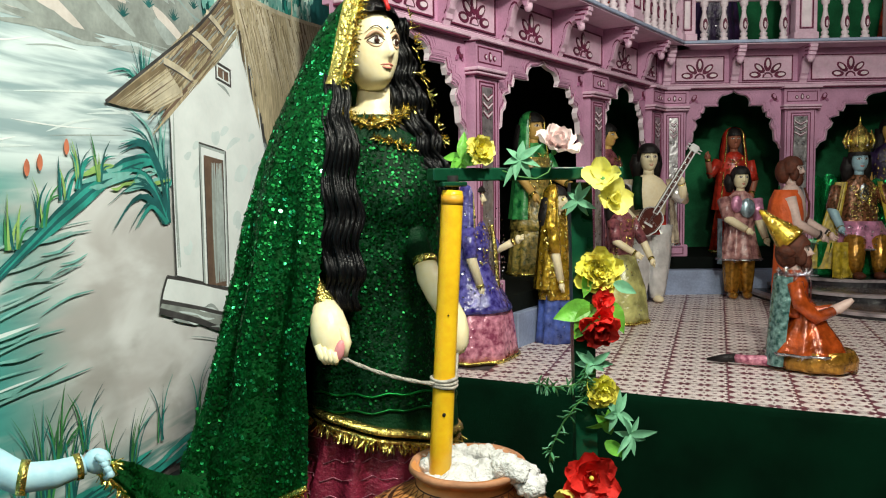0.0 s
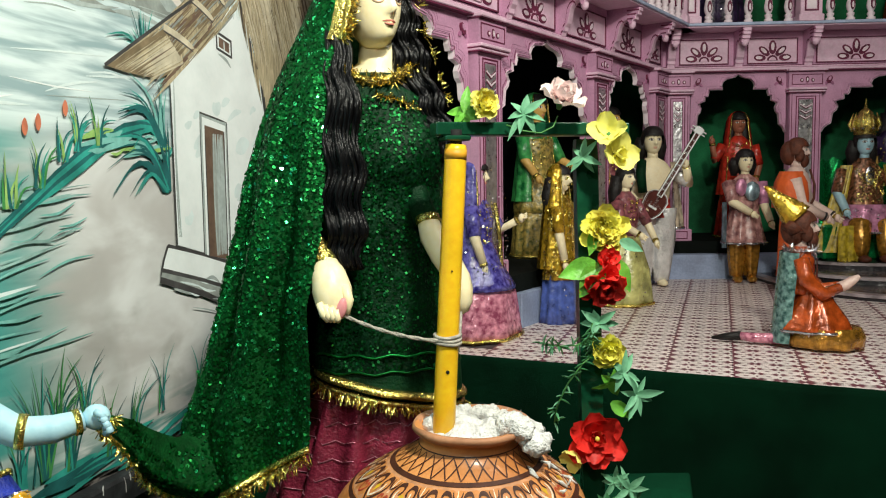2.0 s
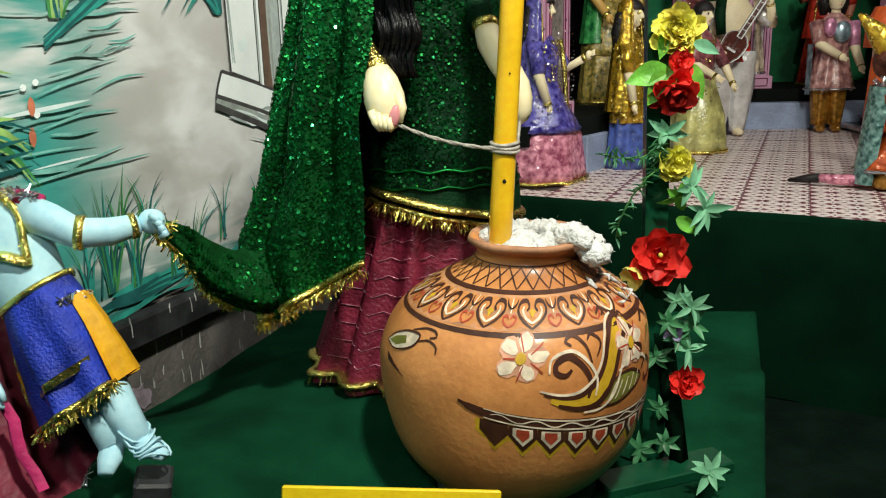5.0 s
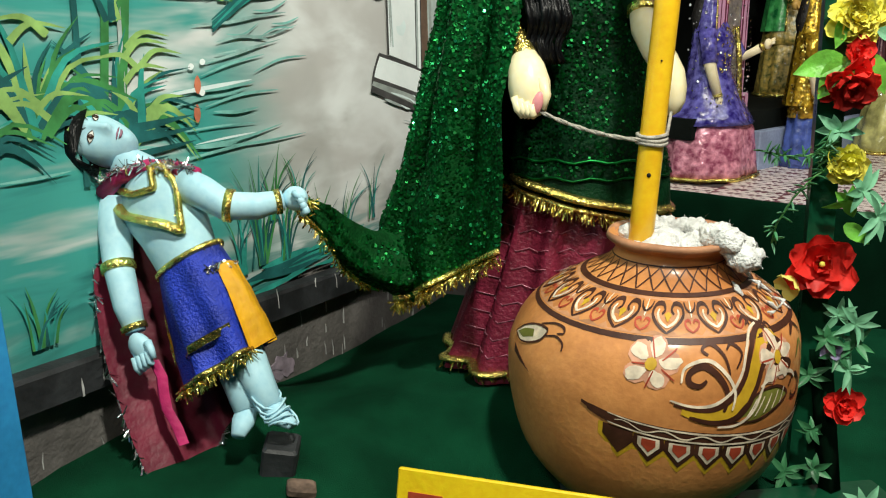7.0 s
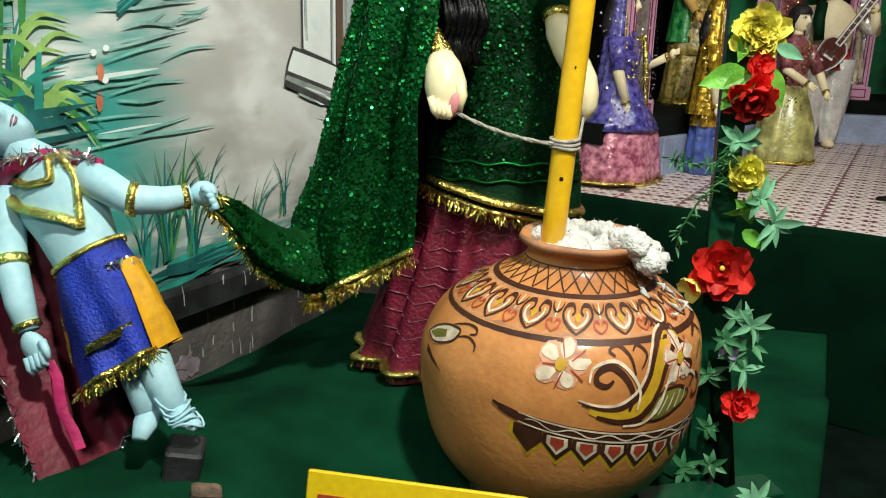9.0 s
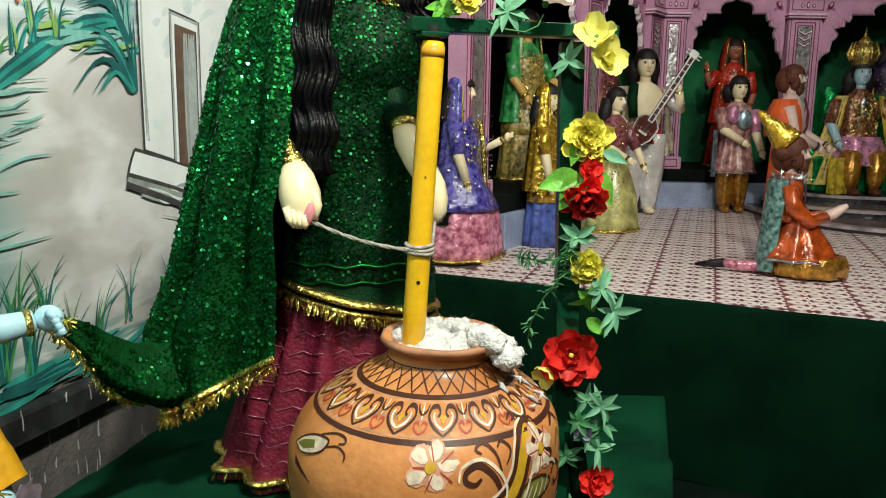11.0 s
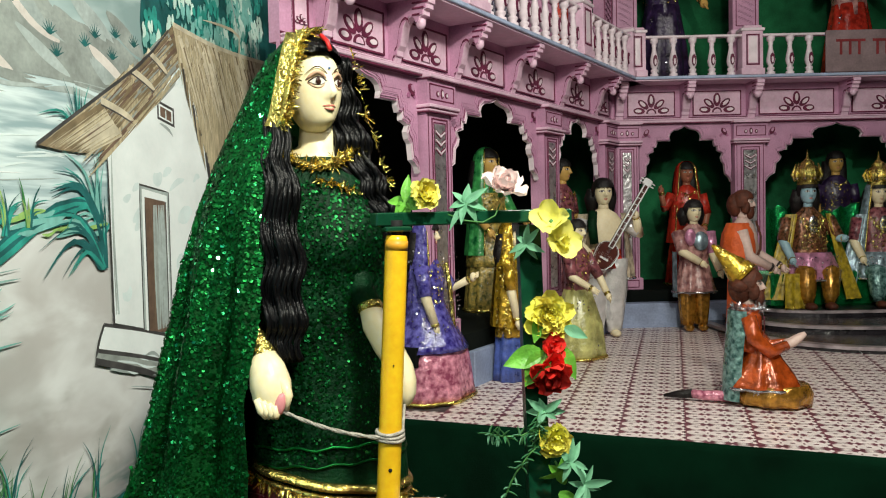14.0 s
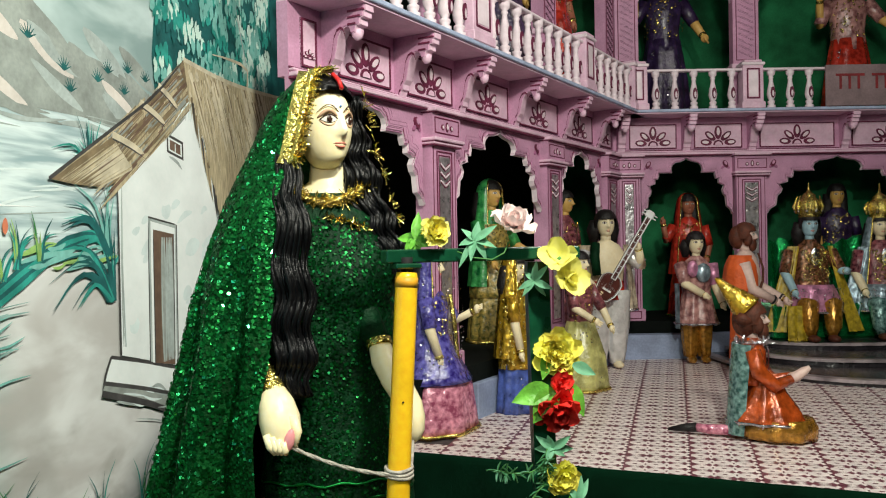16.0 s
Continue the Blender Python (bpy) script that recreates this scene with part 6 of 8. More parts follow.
def leaf_cluster(name, label, p, d, n, length, width, tilt, droop, material, seed):
    rnd = random.Random(seed)
    ob = tagged(new(name), label, "artificial leaves", "leaf sprays on the stand")
    T = towards(p, d)
    for k in range(n):
        m = Mesh()
        leaf_shape(m, T @ pose(0, 0, 0, 0, 0, 360 * k / n + rnd.uniform(-14, 14)) @ pose(0, 0, 0, 90 - tilt + rnd.uniform(-30, 20), rnd.uniform(-25, 25), 0), length * rnd.uniform(0.6, 1.25), width * rnd.uniform(0.75, 1.1), droop, material)
        part("leaf", m, ob)
    m = Mesh()
    m.tube([Vector(p), Vector(p) - Vector(d).normalized() * 0.03], [0.004, 0.003], STEM, 6)
    part("stem", m, ob)
    return ob


leaf_cluster("leaf_spray", "mint green artificial leaves on the crossbar", (0.180, 1.885, 1.205), (0, -0.85, 0.4), 8, 0.062, 0.022, 82, 0.008, LM, 1)
leaf_cluster("leaf_spray", "mint green artificial leaves under the poppy", (0.365, 1.955, 0.70), (0.05, -0.9, 0.2), 8, 0.05, 0.02, 80, 0.008, LM, 2)
leaf_cluster("leaf_spray", "mint green artificial leaves beside the lily", (0.33, 1.96, 1.105), (-0.2, -0.9, 0.1), 7, 0.05, 0.016, 80, 0.006, LM, 3)
leaf_cluster("leaf_spray", "mint green artificial leaves beside the hibiscus", (0.455, 1.93, 0.525), (0.3, -0.85, 0.1), 9, 0.058, 0.02, 78, 0.008, LM, 4)
leaf_cluster("leaf_spray", "mint green artificial leaves near the small carnation", (0.425, 1.945, 0.575), (0.2, -0.9, 0.3), 7, 0.05, 0.02, 78, 0.008, LM, 14)
leaf_cluster("leaf_spray", "green artificial leaves behind the yellow crossbar flower", (0.045, 1.885, 1.21), (-0.3, -0.8, 0.5), 6, 0.055, 0.026, 78, 0.008, LG, 5)
leaf_cluster("leaf_spray", "mint green artificial leaves at the foot of the post", (0.47, 1.80, -0.08), (0.1, -0.7, 0.7), 8, 0.055, 0.022, 75, 0.01, LM, 6)
leaf_cluster("leaf_spray", "green artificial leaves around the small carnation", (0.40, 1.945, 0.555), (0.2, -0.8, -0.5), 5, 0.05, 0.03, 70, 0.01, LG, 7)
for k, (x, z, s) in enumerate(((0.405, 0.30, 21), (0.44, 0.285, 22), (0.385, 0.25, 23), (0.445, 0.235, 24), (0.41, 0.215, 25), (0.435, 0.18, 26), (0.36, 0.15, 27), (0.375, 0.02, 28), (0.39, -0.07, 29), (0.33, -0.10, 30))):
    leaf_cluster("leaf_spray", "dull green artificial foliage low on the post", (x, 1.945 - 0.01 * (k % 3), z), (0.3 * math.sin(k * 2.1), -0.85, 0.3), 7, 0.045, 0.016, 70, 0.008, LM if k in (0, 1, 5) else LD, s)


def single_leaf(label, p, q, width, droop, material, up=(0, -1, 0.3)):
    p, q = Vector(p), Vector(q)
    y = (q - p).normalized()
    z = Vector(up)
    z = (z - y * z.dot(y)).normalized()
    x = y.cross(z)
    M = Matrix(((x.x, y.x, z.x, p.x), (x.y, y.y, z.y, p.y), (x.z, y.z, z.z, p.z), (0, 0, 0, 1)))
    m = Mesh()
    leaf_shape(m, M, (q - p).length, width, droop, material)
    return thing("leaf", label, "artificial leaf", m, group="leaves on the stand")


single_leaf("broad bright green plastic leaf with pale veins", (0.362, 1.955, 0.845), (0.268, 1.945, 0.815), 0.055, 0.004, LG)
single_leaf("broad bright green plastic leaf hanging by the poppy", (0.372, 1.95, 0.845), (0.318, 1.935, 0.765), 0.058, 0.006, LG)
single_leaf("bright green plastic leaf beside the red poppy", (0.405, 1.955, 0.855), (0.445, 1.945, 0.775), 0.042, 0.008, LG)
single_leaf("bright green plastic leaf under the yellow carnation", (0.365, 1.965, 0.93), (0.345, 1.955, 0.865), 0.032, 0.004, LG)
single_leaf("bright green plastic leaf above the hibiscus", (0.398, 1.95, 0.50), (0.45, 1.94, 0.462), 0.034, 0.004, LG)
single_leaf("pale green fabric leaf beside the yellow carnation", (0.42, 1.96, 0.90), (0.475, 1.95, 0.875), 0.03, 0.004, LM)
# fine trailing twigs
for seed, path in ((1, ((0.36, 1.95, 0.625), (0.325, 1.94, 0.60), (0.29, 1.935, 0.555), (0.262, 1.93, 0.50), (0.255, 1.93, 0.455))), (2, ((0.35, 1.955, 0.66), (0.31, 1.945, 0.645), (0.265, 1.94, 0.645), (0.225, 1.94, 0.655))), (3, ((0.352, 1.95, 0.70), (0.345, 1.94, 0.67), (0.35, 1.94, 0.64)))):
    rnd = random.Random(seed)
    ob = tagged(new("twig"), "thin trailing plastic twig with tiny leaves", "artificial twig", "leaf sprays on the stand")
    m = Mesh()
    m.tube(path, [0.002] * len(path), STEM, 5)
    part("stem", m, ob)
    m = Mesh()
    pts = [Vector(p) for p in path]
    for k in range(34):
        t = rnd.uniform(0.3, len(pts) - 1.01)
        i = int(t)
        p = pts[i].lerp(pts[i + 1], t - i)
        d = Vector((rnd.gauss(0, 1), rnd.gauss(-0.3, 0.4), rnd.gauss(0, 1))).normalized() * 0.022
        leaf_shape(m, Matrix.Translation(p) @ d.to_track_quat("Y", "Z").to_matrix().to_4x4(), 0.026, 0.006, 0.003, LD if rnd.random() < 0.5 else LM)
    tagged(part("leaves", m, ob), kind="stuff")
# green wire curling from the crossbar to the rose
m = Mesh()
m.tube([(0.14, 1.885, 1.18), (0.18, 1.88, 1.165), (0.22, 1.885, 1.16), (0.25, 1.895, 1.175), (0.262, 1.905, 1.20)], 0.002, STEM, 5)
thing("wire", "thin green stem curling along the crossbar", "stem", m)

# ---- figures on the stage ----
SK2 = mat("cream_doll_skin", (0.84, 0.72, 0.48), 0.45, vary=0.08, scale=8)
SKO = mat("ochre_doll_skin", (0.60, 0.36, 0.10), 0.45, vary=0.1, scale=8)
SKR = mat("russet_doll_skin", (0.34, 0.12, 0.07), 0.45, vary=0.1, scale=8)
SKB = mat("blue_doll_skin", (0.34, 0.52, 0.60), 0.45, vary=0.08, scale=8)
SKP = mat("pale_pink_doll_skin", (0.62, 0.45, 0.40), 0.5, vary=0.08, scale=8)
HR = mat("dark_doll_hair", (0.010, 0.008, 0.008), 0.5, vary=0.4, scale=30, bump=0.5, bscale=120)
HBR = mat("brown_doll_hair", (0.085, 0.022, 0.010), 0.6, vary=0.35, scale=30, bump=0.6, bscale=120)


def cloth(name, col, rough=0.42, metal=0.0, col2=None, scale=18, vary=0.45, bump=0.8, sharp=False):
    """Shiny costume cloth, crumpled, with a satin gloss."""
    return mat(name, col, max(0.18, rough - 0.12), metal, vary=vary, scale=scale, bump=bump, bscale=38, col2=col2, sharp=sharp, spec=0.6, coat=0.25 if rough < 0.6 else 0.0)


C_PURPLE = cloth("purple_floral_silk", (0.03, 0.015, 0.25), 0.3, col2=(0.10, 0.09, 0.34), scale=34)
C_ROSE = cloth("rose_pink_silk", (0.50, 0.10, 0.20), 0.3, 0.1, col2=(0.62, 0.26, 0.34), scale=30)
C_GOLD = cloth("gold_sequin_cloth", (0.62, 0.38, 0.03), 0.26, 0.7, scale=30)
C_BLUE = cloth("blue_silk", (0.06, 0.10, 0.36))
C_GREEN = cloth("emerald_silk", (0.015, 0.22, 0.06), col2=(0.05, 0.30, 0.08))
C_OLIVE = cloth("olive_print_silk", (0.16, 0.17, 0.05), col2=(0.36, 0.25, 0.06), scale=40)
C_MAROON = cloth("maroon_print_cotton", (0.14, 0.025, 0.045), col2=(0.25, 0.08, 0.09), scale=34)
C_CREAM = cloth("cream_silk", (0.55, 0.46, 0.34), 0.35)
C_WHITE = cloth("white_satin", (0.82, 0.81, 0.80), 0.3, 0.4, scale=10, vary=0.2)
C_RED = cloth("red_satin", (0.42, 0.028, 0.015), 0.35)
C_ORANGE = cloth("saffron_cotton", (0.62, 0.095, 0.012), 0.8, scale=6, vary=0.2)
C_PINKS = cloth("pink_satin", (0.62, 0.26, 0.42), 0.22, 0.3)
C_BRONZE = cloth("bronze_brocade", (0.46, 0.22, 0.03), 0.26, 0.6, scale=26)
C_OCHREV = cloth("mustard_net", (0.42, 0.30, 0.02), 0.5, scale=26)
C_TEAL = cloth("teal_sequin_cloth", (0.05, 0.17, 0.16), 0.35, 0.3, col2=(0.18, 0.32, 0.30), scale=40)
C_RUST = cloth("rust_orange_brocade", (0.46, 0.075, 0.012), 0.3, 0.25, scale=20)
C_MAG = cloth("magenta_brocade", (0.48, 0.06, 0.28), 0.35, col2=(0.55, 0.25, 0.42), scale=40)
C_GREY = cloth("slate_blue_silver_cloth", (0.30, 0.40, 0.46), 0.3, 0.5, scale=26)
C_LIME = cloth("yellow_green_organza", (0.46, 0.44, 0.16), 0.4, scale=10)
C_DUSTY = cloth("dusty_pink_satin", (0.32, 0.12, 0.13), 0.4, col2=(0.42, 0.22, 0.20))
C_VIOLET = cloth("dark_violet_silk", (0.025, 0.012, 0.05), 0.5)
C_COAT = cloth("olive_brown_sequin_brocade", (0.10, 0.06, 0.02), 0.3, 0.4, col2=(0.26, 0.10, 0.05), scale=40)
C_FOILG = cloth("green_foil", (0.01, 0.34, 0.09), 0.18, 0.8, scale=12, bump=1.0)


class Doll(Mesh):
    """A plain statue built as one mesh, about one unit high, facing -y."""

    def robe(self, tab, material, pleats=0, amp=0.0, n=40, seed=0.0, cx=0.0, cy=0.0):
        rows = []
        k = 3
        fine = []
        for a, b in zip(tab, tab[1:]):
            for q in range(k):
                fine.append([u + (v - u) * q / k for u, v in zip(a, b)])
        fine.append(list(tab[-1]))
        for z, rx, ry in fine:
            t = (z - tab[0][0]) / (tab[-1][0] - tab[0][0] + 1e-9)
            r = []
            for j in range(n):
                a = 2 * math.pi * j / n
                w = amp * (1 - 0.7 * t) * math.sin(pleats * a + seed + 1.3 * math.sin(2 * a + seed))
                r.append((cx + (rx + w) * math.cos(a), cy + (ry + w) * math.sin(a), z))
            rows.append(r)
        self.grid(rows, material, True, True)
        return rows

    def trim(self, row, r, material, dz=0.0, fringe=0, seed=1, length=0.02):
        pts = [Vector(p) + Vector((0, 0, dz)) for p in row] + [Vector(row[0]) + Vector((0, 0, dz))]
        self.tube(pts, r, material, 5)
        if fringe:
            tinsel(self, pts, fringe, length, material, random.Random(seed), 0.6)

    def head(self, c, skin, hair, s=0.62, turn=0.0, tilt=0.0, long=0.0, bun=True, beard=False):
        H = pose(c[0], c[1], c[2], tilt, 0, turn)
        face(self, H, skin, s=s, lids=False)
        rows = []
        for i in range(9):
            a = 0.64 * math.pi * i / 8
            rows.append([H @ Vector((s * 0.110 * math.sin(a) ** 0.85 * math.sin(u), s * (0.010 - 0.116 * math.sin(a) ** 0.85 * math.cos(u)), s * (0.018 + 0.126 * math.cos(a)))) for u in [2 * math.pi * j / 20 for j in range(20)]])
        for i in range(4, 9):
            for j in range(20):
                if math.cos(2 * math.pi * j / 20) > 0.35:
                    rows[i][j] = rows[5][j].lerp(rows[i][j], 0.10) if i > 5 else rows[i][j]
        self.grid(rows, hair, True)
        if long:
            for q in (-1, 0, 1):
                p = H @ Vector((s * 0.07 * q, s * 0.06, s * 0.02))
                self.tube([p, p + Vector((0.012 * q, 0.02, -long * 0.4)), p + Vector((0.02 * q, 0.012, -long))], [s * 0.07, s * 0.075, s * 0.03], hair, 8)
        if beard:
            self.ball(H @ Vector((0, -s * 0.055, -s * 0.095)), (s * 0.06, s * 0.05, s * 0.075), hair, None, 12, 8)
            self.tube([H @ Vector((x * s, -s * 0.098, -s * 0.042)) for x in (-0.03, 0, 0.03)], [s * 0.006, s * 0.012, s * 0.006], hair, 6)
            for q in (-1, 1):
                self.ball(H @ Vector((q * s * 0.072, -s * 0.02, -s * 0.04)), (s * 0.022, s * 0.05, s * 0.07), hair, None, 8, 6)
        return H

    def arm(self, pts, r, skin, sleeve=None, upto=1, fist=0.026):
        rr = [r * k for k in (1.25, 1.0, 0.75, 0.7, 0.65)][:len(pts)]
        self.tube(pts, rr, skin, 9)
        if sleeve:
            self.tube(pts[:upto + 1], [k * 1.25 for k in rr[:upto + 1]], sleeve, 9)
        p = Vector(pts[-1])
        d = (p - Vector(pts[-2])).normalized()
        self.ball(p + d * fist * 0.9, (fist, fist * 0.7, fist * 1.05), skin, None, 9, 6)
        for k in (-1, 0, 1):
            s = d.orthogonal().normalized() * fist * 0.5 * k
            self.tube([p + d * fist * 1.2 + s, p + d * fist * 2.4 + s * 1.2], [fist * 0.3, fist * 0.2], skin, 5)
        self.tube([p - d * fist * 0.5, p + d * fist * 0.1], [fist * 0.95, fist * 0.95], GOLD, 9)

    def veil(self, c, material, r, bottom, spread, a0=48, a1=312, n=30, fold=0.008, deep=None):
        """A cloth from the crown down the back, open in front."""
        rows = []
        for i in range(16):
            t = i / 15
            if t < 0.3:
                q = t / 0.3 * math.pi / 2
                rad, z = r * math.sin(q) + 0.004, c[2] + r * 1.05 * math.cos(q)
            else:
                q = (t - 0.3) / 0.7
                rad, z = r + (spread - r) * q ** 0.9, c[2] + (bottom - c[2]) * q
            row = []
            for j in range(n):
                a = radians(a0 + (a1 - a0) * j / (n - 1)) - math.pi / 2
                w = fold * t * math.sin(j * 1.9)
                row.append((c[0] + (rad + w) * math.cos(a), c[1] + (rad + w) * math.sin(a) * (deep or 0.8), z))
            rows.append(row)
        self.grid(rows, material)
        for e in (0, -1):
            self.tube([r_[e] for r_ in rows[2:]], 0.006, GOLD, 5)
        return rows


def place(name, label, cat, d, x, y, z, h, turn, group="statues on the stage"):
    M = Matrix.Translation((x, y, z)) @ pose(0, 0, 0, 0, 0, turn) @ Matrix.Diagonal((h, h, h, 1))
    d.v = [M @ v for v in d.v]
    return thing(name, label, cat, d, group=group)


def woman(skin, top, skirt, veil=None, turn=0.0, hem=None, arms=None, skirt_w=0.17, long=0.3, seed=0.0, ht=0.0, over=None):
    d = Doll()
    r = d.robe(((0.0, skirt_w, skirt_w * 0.85), (0.25, skirt_w * 0.85, skirt_w * 0.75), (0.5, 0.105, 0.09)), skirt, 9, 0.012, 48, seed)
    if hem:
        d.trim(r[0], 0.011, hem, 0.012, 120, 2, 0.025)
    d.robe(((0.42, 0.112, 0.095), (0.55, 0.10, 0.08), (0.66, 0.115, 0.092), (0.73, 0.12, 0.078), (0.78, 0.085, 0.06), (0.82, 0.035, 0.035)), top, 7, 0.004, 36, seed)
    if over:
        d.robe(((0.28, skirt_w * 0.90, skirt_w * 0.79), (0.4, 0.08 + skirt_w * 0.34, 0.07 + skirt_w * 0.30), (0.55, 0.106, 0.088), (0.66, 0.119, 0.096), (0.73, 0.124, 0.082)), over, 6, 0.007, 44, seed)
    d.tube([(0, 0, 0.79), (0, -0.005, 0.86)], [0.034, 0.03], skin, 9)
    d.head((0, -0.008, 0.915), skin, HR, 0.66, ht, 0, long)
    tinsel(d, [(-0.06, -0.07, 0.77), (0, -0.095, 0.74), (0.06, -0.07, 0.77)], 40, 0.018, GOLD, random.Random(3), 0.8)
    rs = random.Random(int(seed * 10) + 17)
    sequins(d, [[(0.125 * math.cos(a), 0.105 * math.sin(a), z) for a in [math.pi * (1.05 + 0.1 * k) for k in range(10)]] for z in (0.50, 0.62, 0.74)], 90, 0.006, GOLD, rs)
    sequins(d, [[(skirt_w * (0.95 - 0.3 * q) * math.cos(a), skirt_w * (0.8 - 0.25 * q) * math.sin(a), 0.05 + 0.4 * q) for a in [math.pi * (1.05 + 0.1 * k) for k in range(10)]] for q in (0.0, 0.5, 1.0)], 70, 0.006, SILVERT, rs)
    for pts in (arms or ([(-0.12, 0, 0.74), (-0.15, -0.02, 0.60), (-0.14, -0.06, 0.48)], [(0.12, 0, 0.74), (0.15, -0.02, 0.60), (0.14, -0.06, 0.48)])):
        d.arm(pts, 0.03, skin, top, 1)
    if veil:
        d.veil((0, 0.01, 0.93), veil, 0.085, 0.35, 0.16)
    return d


# woman in purple and rose silk near the stage edge
d = woman(SK2, C_PURPLE, C_ROSE, C_PURPLE, hem=GOLD, skirt_w=0.285, over=C_PURPLE, arms=([(-0.12, -0.02, 0.74), (-0.15, -0.06, 0.58), (-0.12, -0.10, 0.42)], [(0.11, 0, 0.74), (0.15, -0.08, 0.60), (0.14, -0.20, 0.66)]))
d.tube([(0.02, -0.108, 0.76), (0.03, -0.125, 0.6), (0.03, -0.14, 0.4), (0.03, -0.165, 0.22)], [0.012, 0.014, 0.014, 0.014], GOLD, 6)
sequins(d, [[(x, -0.15, z) for x in (-0.1, 0, 0.1)] for z in (0.25, 0.45, 0.7)], 60, 0.006, SILVERT, random.Random(5))
sequins(d, [[(0.19 * math.cos(a), 0.17 * math.sin(a), z) for a in [math.pi * (0.9 + 0.13 * k) for k in range(10)]] for z in (0.2, 0.4, 0.6, 0.9)], 120, 0.006, SILVERT, random.Random(15))
place("statue", "woman statue in purple floral silk over rose skirt", "statue", d, 0.160, 4.33, STAGE, 0.95, 62)
# woman in gold sequined cloth
d = woman(SK2, C_GOLD, C_BLUE, C_GOLD, skirt_w=0.15, over=C_GOLD, arms=([(-0.12, -0.02, 0.74), (-0.145, -0.05, 0.58), (-0.15, -0.09, 0.40)], [(0.11, 0, 0.74), (0.13, -0.08, 0.60), (0.10, -0.12, 0.48)]))
sequins(d, [[(0.17 * math.cos(a), 0.14 * math.sin(a), z) for a in [math.pi * (0.9 + 0.13 * k) for k in range(10)]] for z in (0.3, 0.5, 0.7, 0.95)], 420, 0.007, GOLD, random.Random(6))
place("statue", "woman statue in gold sequined cloth over blue skirt", "statue", d, 0.665, 4.72, STAGE, 0.92, 62)
# girl in maroon blouse and yellow-green skirt
d = woman(SK2, C_MAROON, C_LIME, None, hem=GOLD, skirt_w=0.22, arms=([(-0.12, -0.02, 0.74), (-0.16, -0.08, 0.60), (-0.10, -0.20, 0.52)], [(0.11, 0, 0.74), (0.16, -0.08, 0.58), (0.12, -0.18, 0.46)]))
place("statue", "woman statue in maroon blouse and yellow-green skirt", "statue", d, 1.19, 5.33, STAGE, 0.92, 40)


def niche_woman(x, y, turn, skin, top, skirt, veil, label, h=1.0, **k):
    d = woman(skin, top, skirt, veil, hem=GOLD, **k)
    return place("statue", label, "statue", d, x, y, 0.5, h, turn, "statues in the niches")


niche_woman(0.63, 5.60, 40, SKO, C_GREEN, C_OLIVE, C_GREEN, "ochre-skinned woman statue in emerald veil and sari", 1.12, over=C_OLIVE, arms=([(-0.12, 0, 0.74), (-0.15, -0.05, 0.60), (-0.13, -0.13, 0.50)], [(0.12, 0, 0.74), (0.16, -0.06, 0.60), (0.13, -0.18, 0.56)]))
niche_woman(1.33, 6.48, 50, SKO, C_MAROON, C_MAROON, None, "ochre-skinned woman statue in maroon print", 1.10, long=0.35)
niche_woman(2.55, 7.02, -6, SKR, C_RED, C_RED, C_RED, "russet-skinned woman statue in red satin veil", 1.08, arms=([(-0.12, 0, 0.74), (-0.19, -0.03, 0.63), (-0.22, -0.08, 0.76)], [(0.12, 0, 0.74), (0.16, -0.02, 0.58), (0.12, -0.10, 0.48)]))
niche_woman(3.98, 7.15, -10, SKO, C_VIOLET, C_VIOLET, None, "dark woman statue in violet standing behind the throne", 1.16, long=0.5)

# musician with a long-necked lute
d = Doll()
for q in (-1, 1):
    d.robe(((0.03, 0.045, 0.042), (0.12, 0.062, 0.06), (0.3, 0.088, 0.08), (0.5, 0.095, 0.09)), C_WHITE, 5, 0.007, 24, q, 0.062 * q)
    d.ball((0.062 * q, -0.03, 0.022), (0.034, 0.065, 0.024), SK2, None, 10, 6)
d.robe(((0.44, 0.125, 0.10), (0.52, 0.115, 0.092), (0.56, 0.112, 0.09)), C_RED, 6, 0.006, 32)
d.robe(((0.54, 0.105, 0.08), (0.66, 0.118, 0.085), (0.74, 0.122, 0.075), (0.79, 0.085, 0.055), (0.82, 0.034, 0.034)), SK2, 0, 0, 28)
d.tube([(0, 0, 0.80), (0, -0.005, 0.87)], [0.036, 0.032], SK2, 9)
d.head((0, -0.008, 0.922), SK2, HR, 0.68, 0, 0, 0.14)
d.tube([(-0.085, -0.06, 0.80), (-0.10, -0.09, 0.72), (-0.09, -0.10, 0.60)], [0.03, 0.032, 0.028], VELVETD, 8)
for q in (-1, 1):
    rows = []
    for i in range(10):
        t = i / 9
        rows.append([(q * (0.10 + 0.05 * t + 0.05 * k / 4 + 0.006 * math.sin(k * 2 + 5 * t)), -0.04 + 0.05 * k / 4, 0.79 - 0.42 * t) for k in range(6)])
    d.grid(rows, C_CREAM)
    d.tube(rows[-1], 0.010, SILVERT, 5)
d.arm([(-0.13, 0, 0.74), (-0.19, -0.04, 0.62), (-0.12, -0.15, 0.52)], 0.034, SK2, C_WHITE, 1)
d.arm([(0.13, 0, 0.74), (0.22, -0.05, 0.66), (0.17, -0.13, 0.76)], 0.034, SK2, C_WHITE, 1)
place("statue", "bare-chested musician statue in white satin trousers", "statue", d, 1.585, 6.17, STAGE, 1.21, 3)
WOODR = mat("red_brown_lute_wood", (0.09, 0.022, 0.016), 0.35, vary=0.3, scale=10, coat=0.3)
lute = tagged(new("lute"), "red-brown long-necked lute with white outlines held by the musician", "musical instrument")
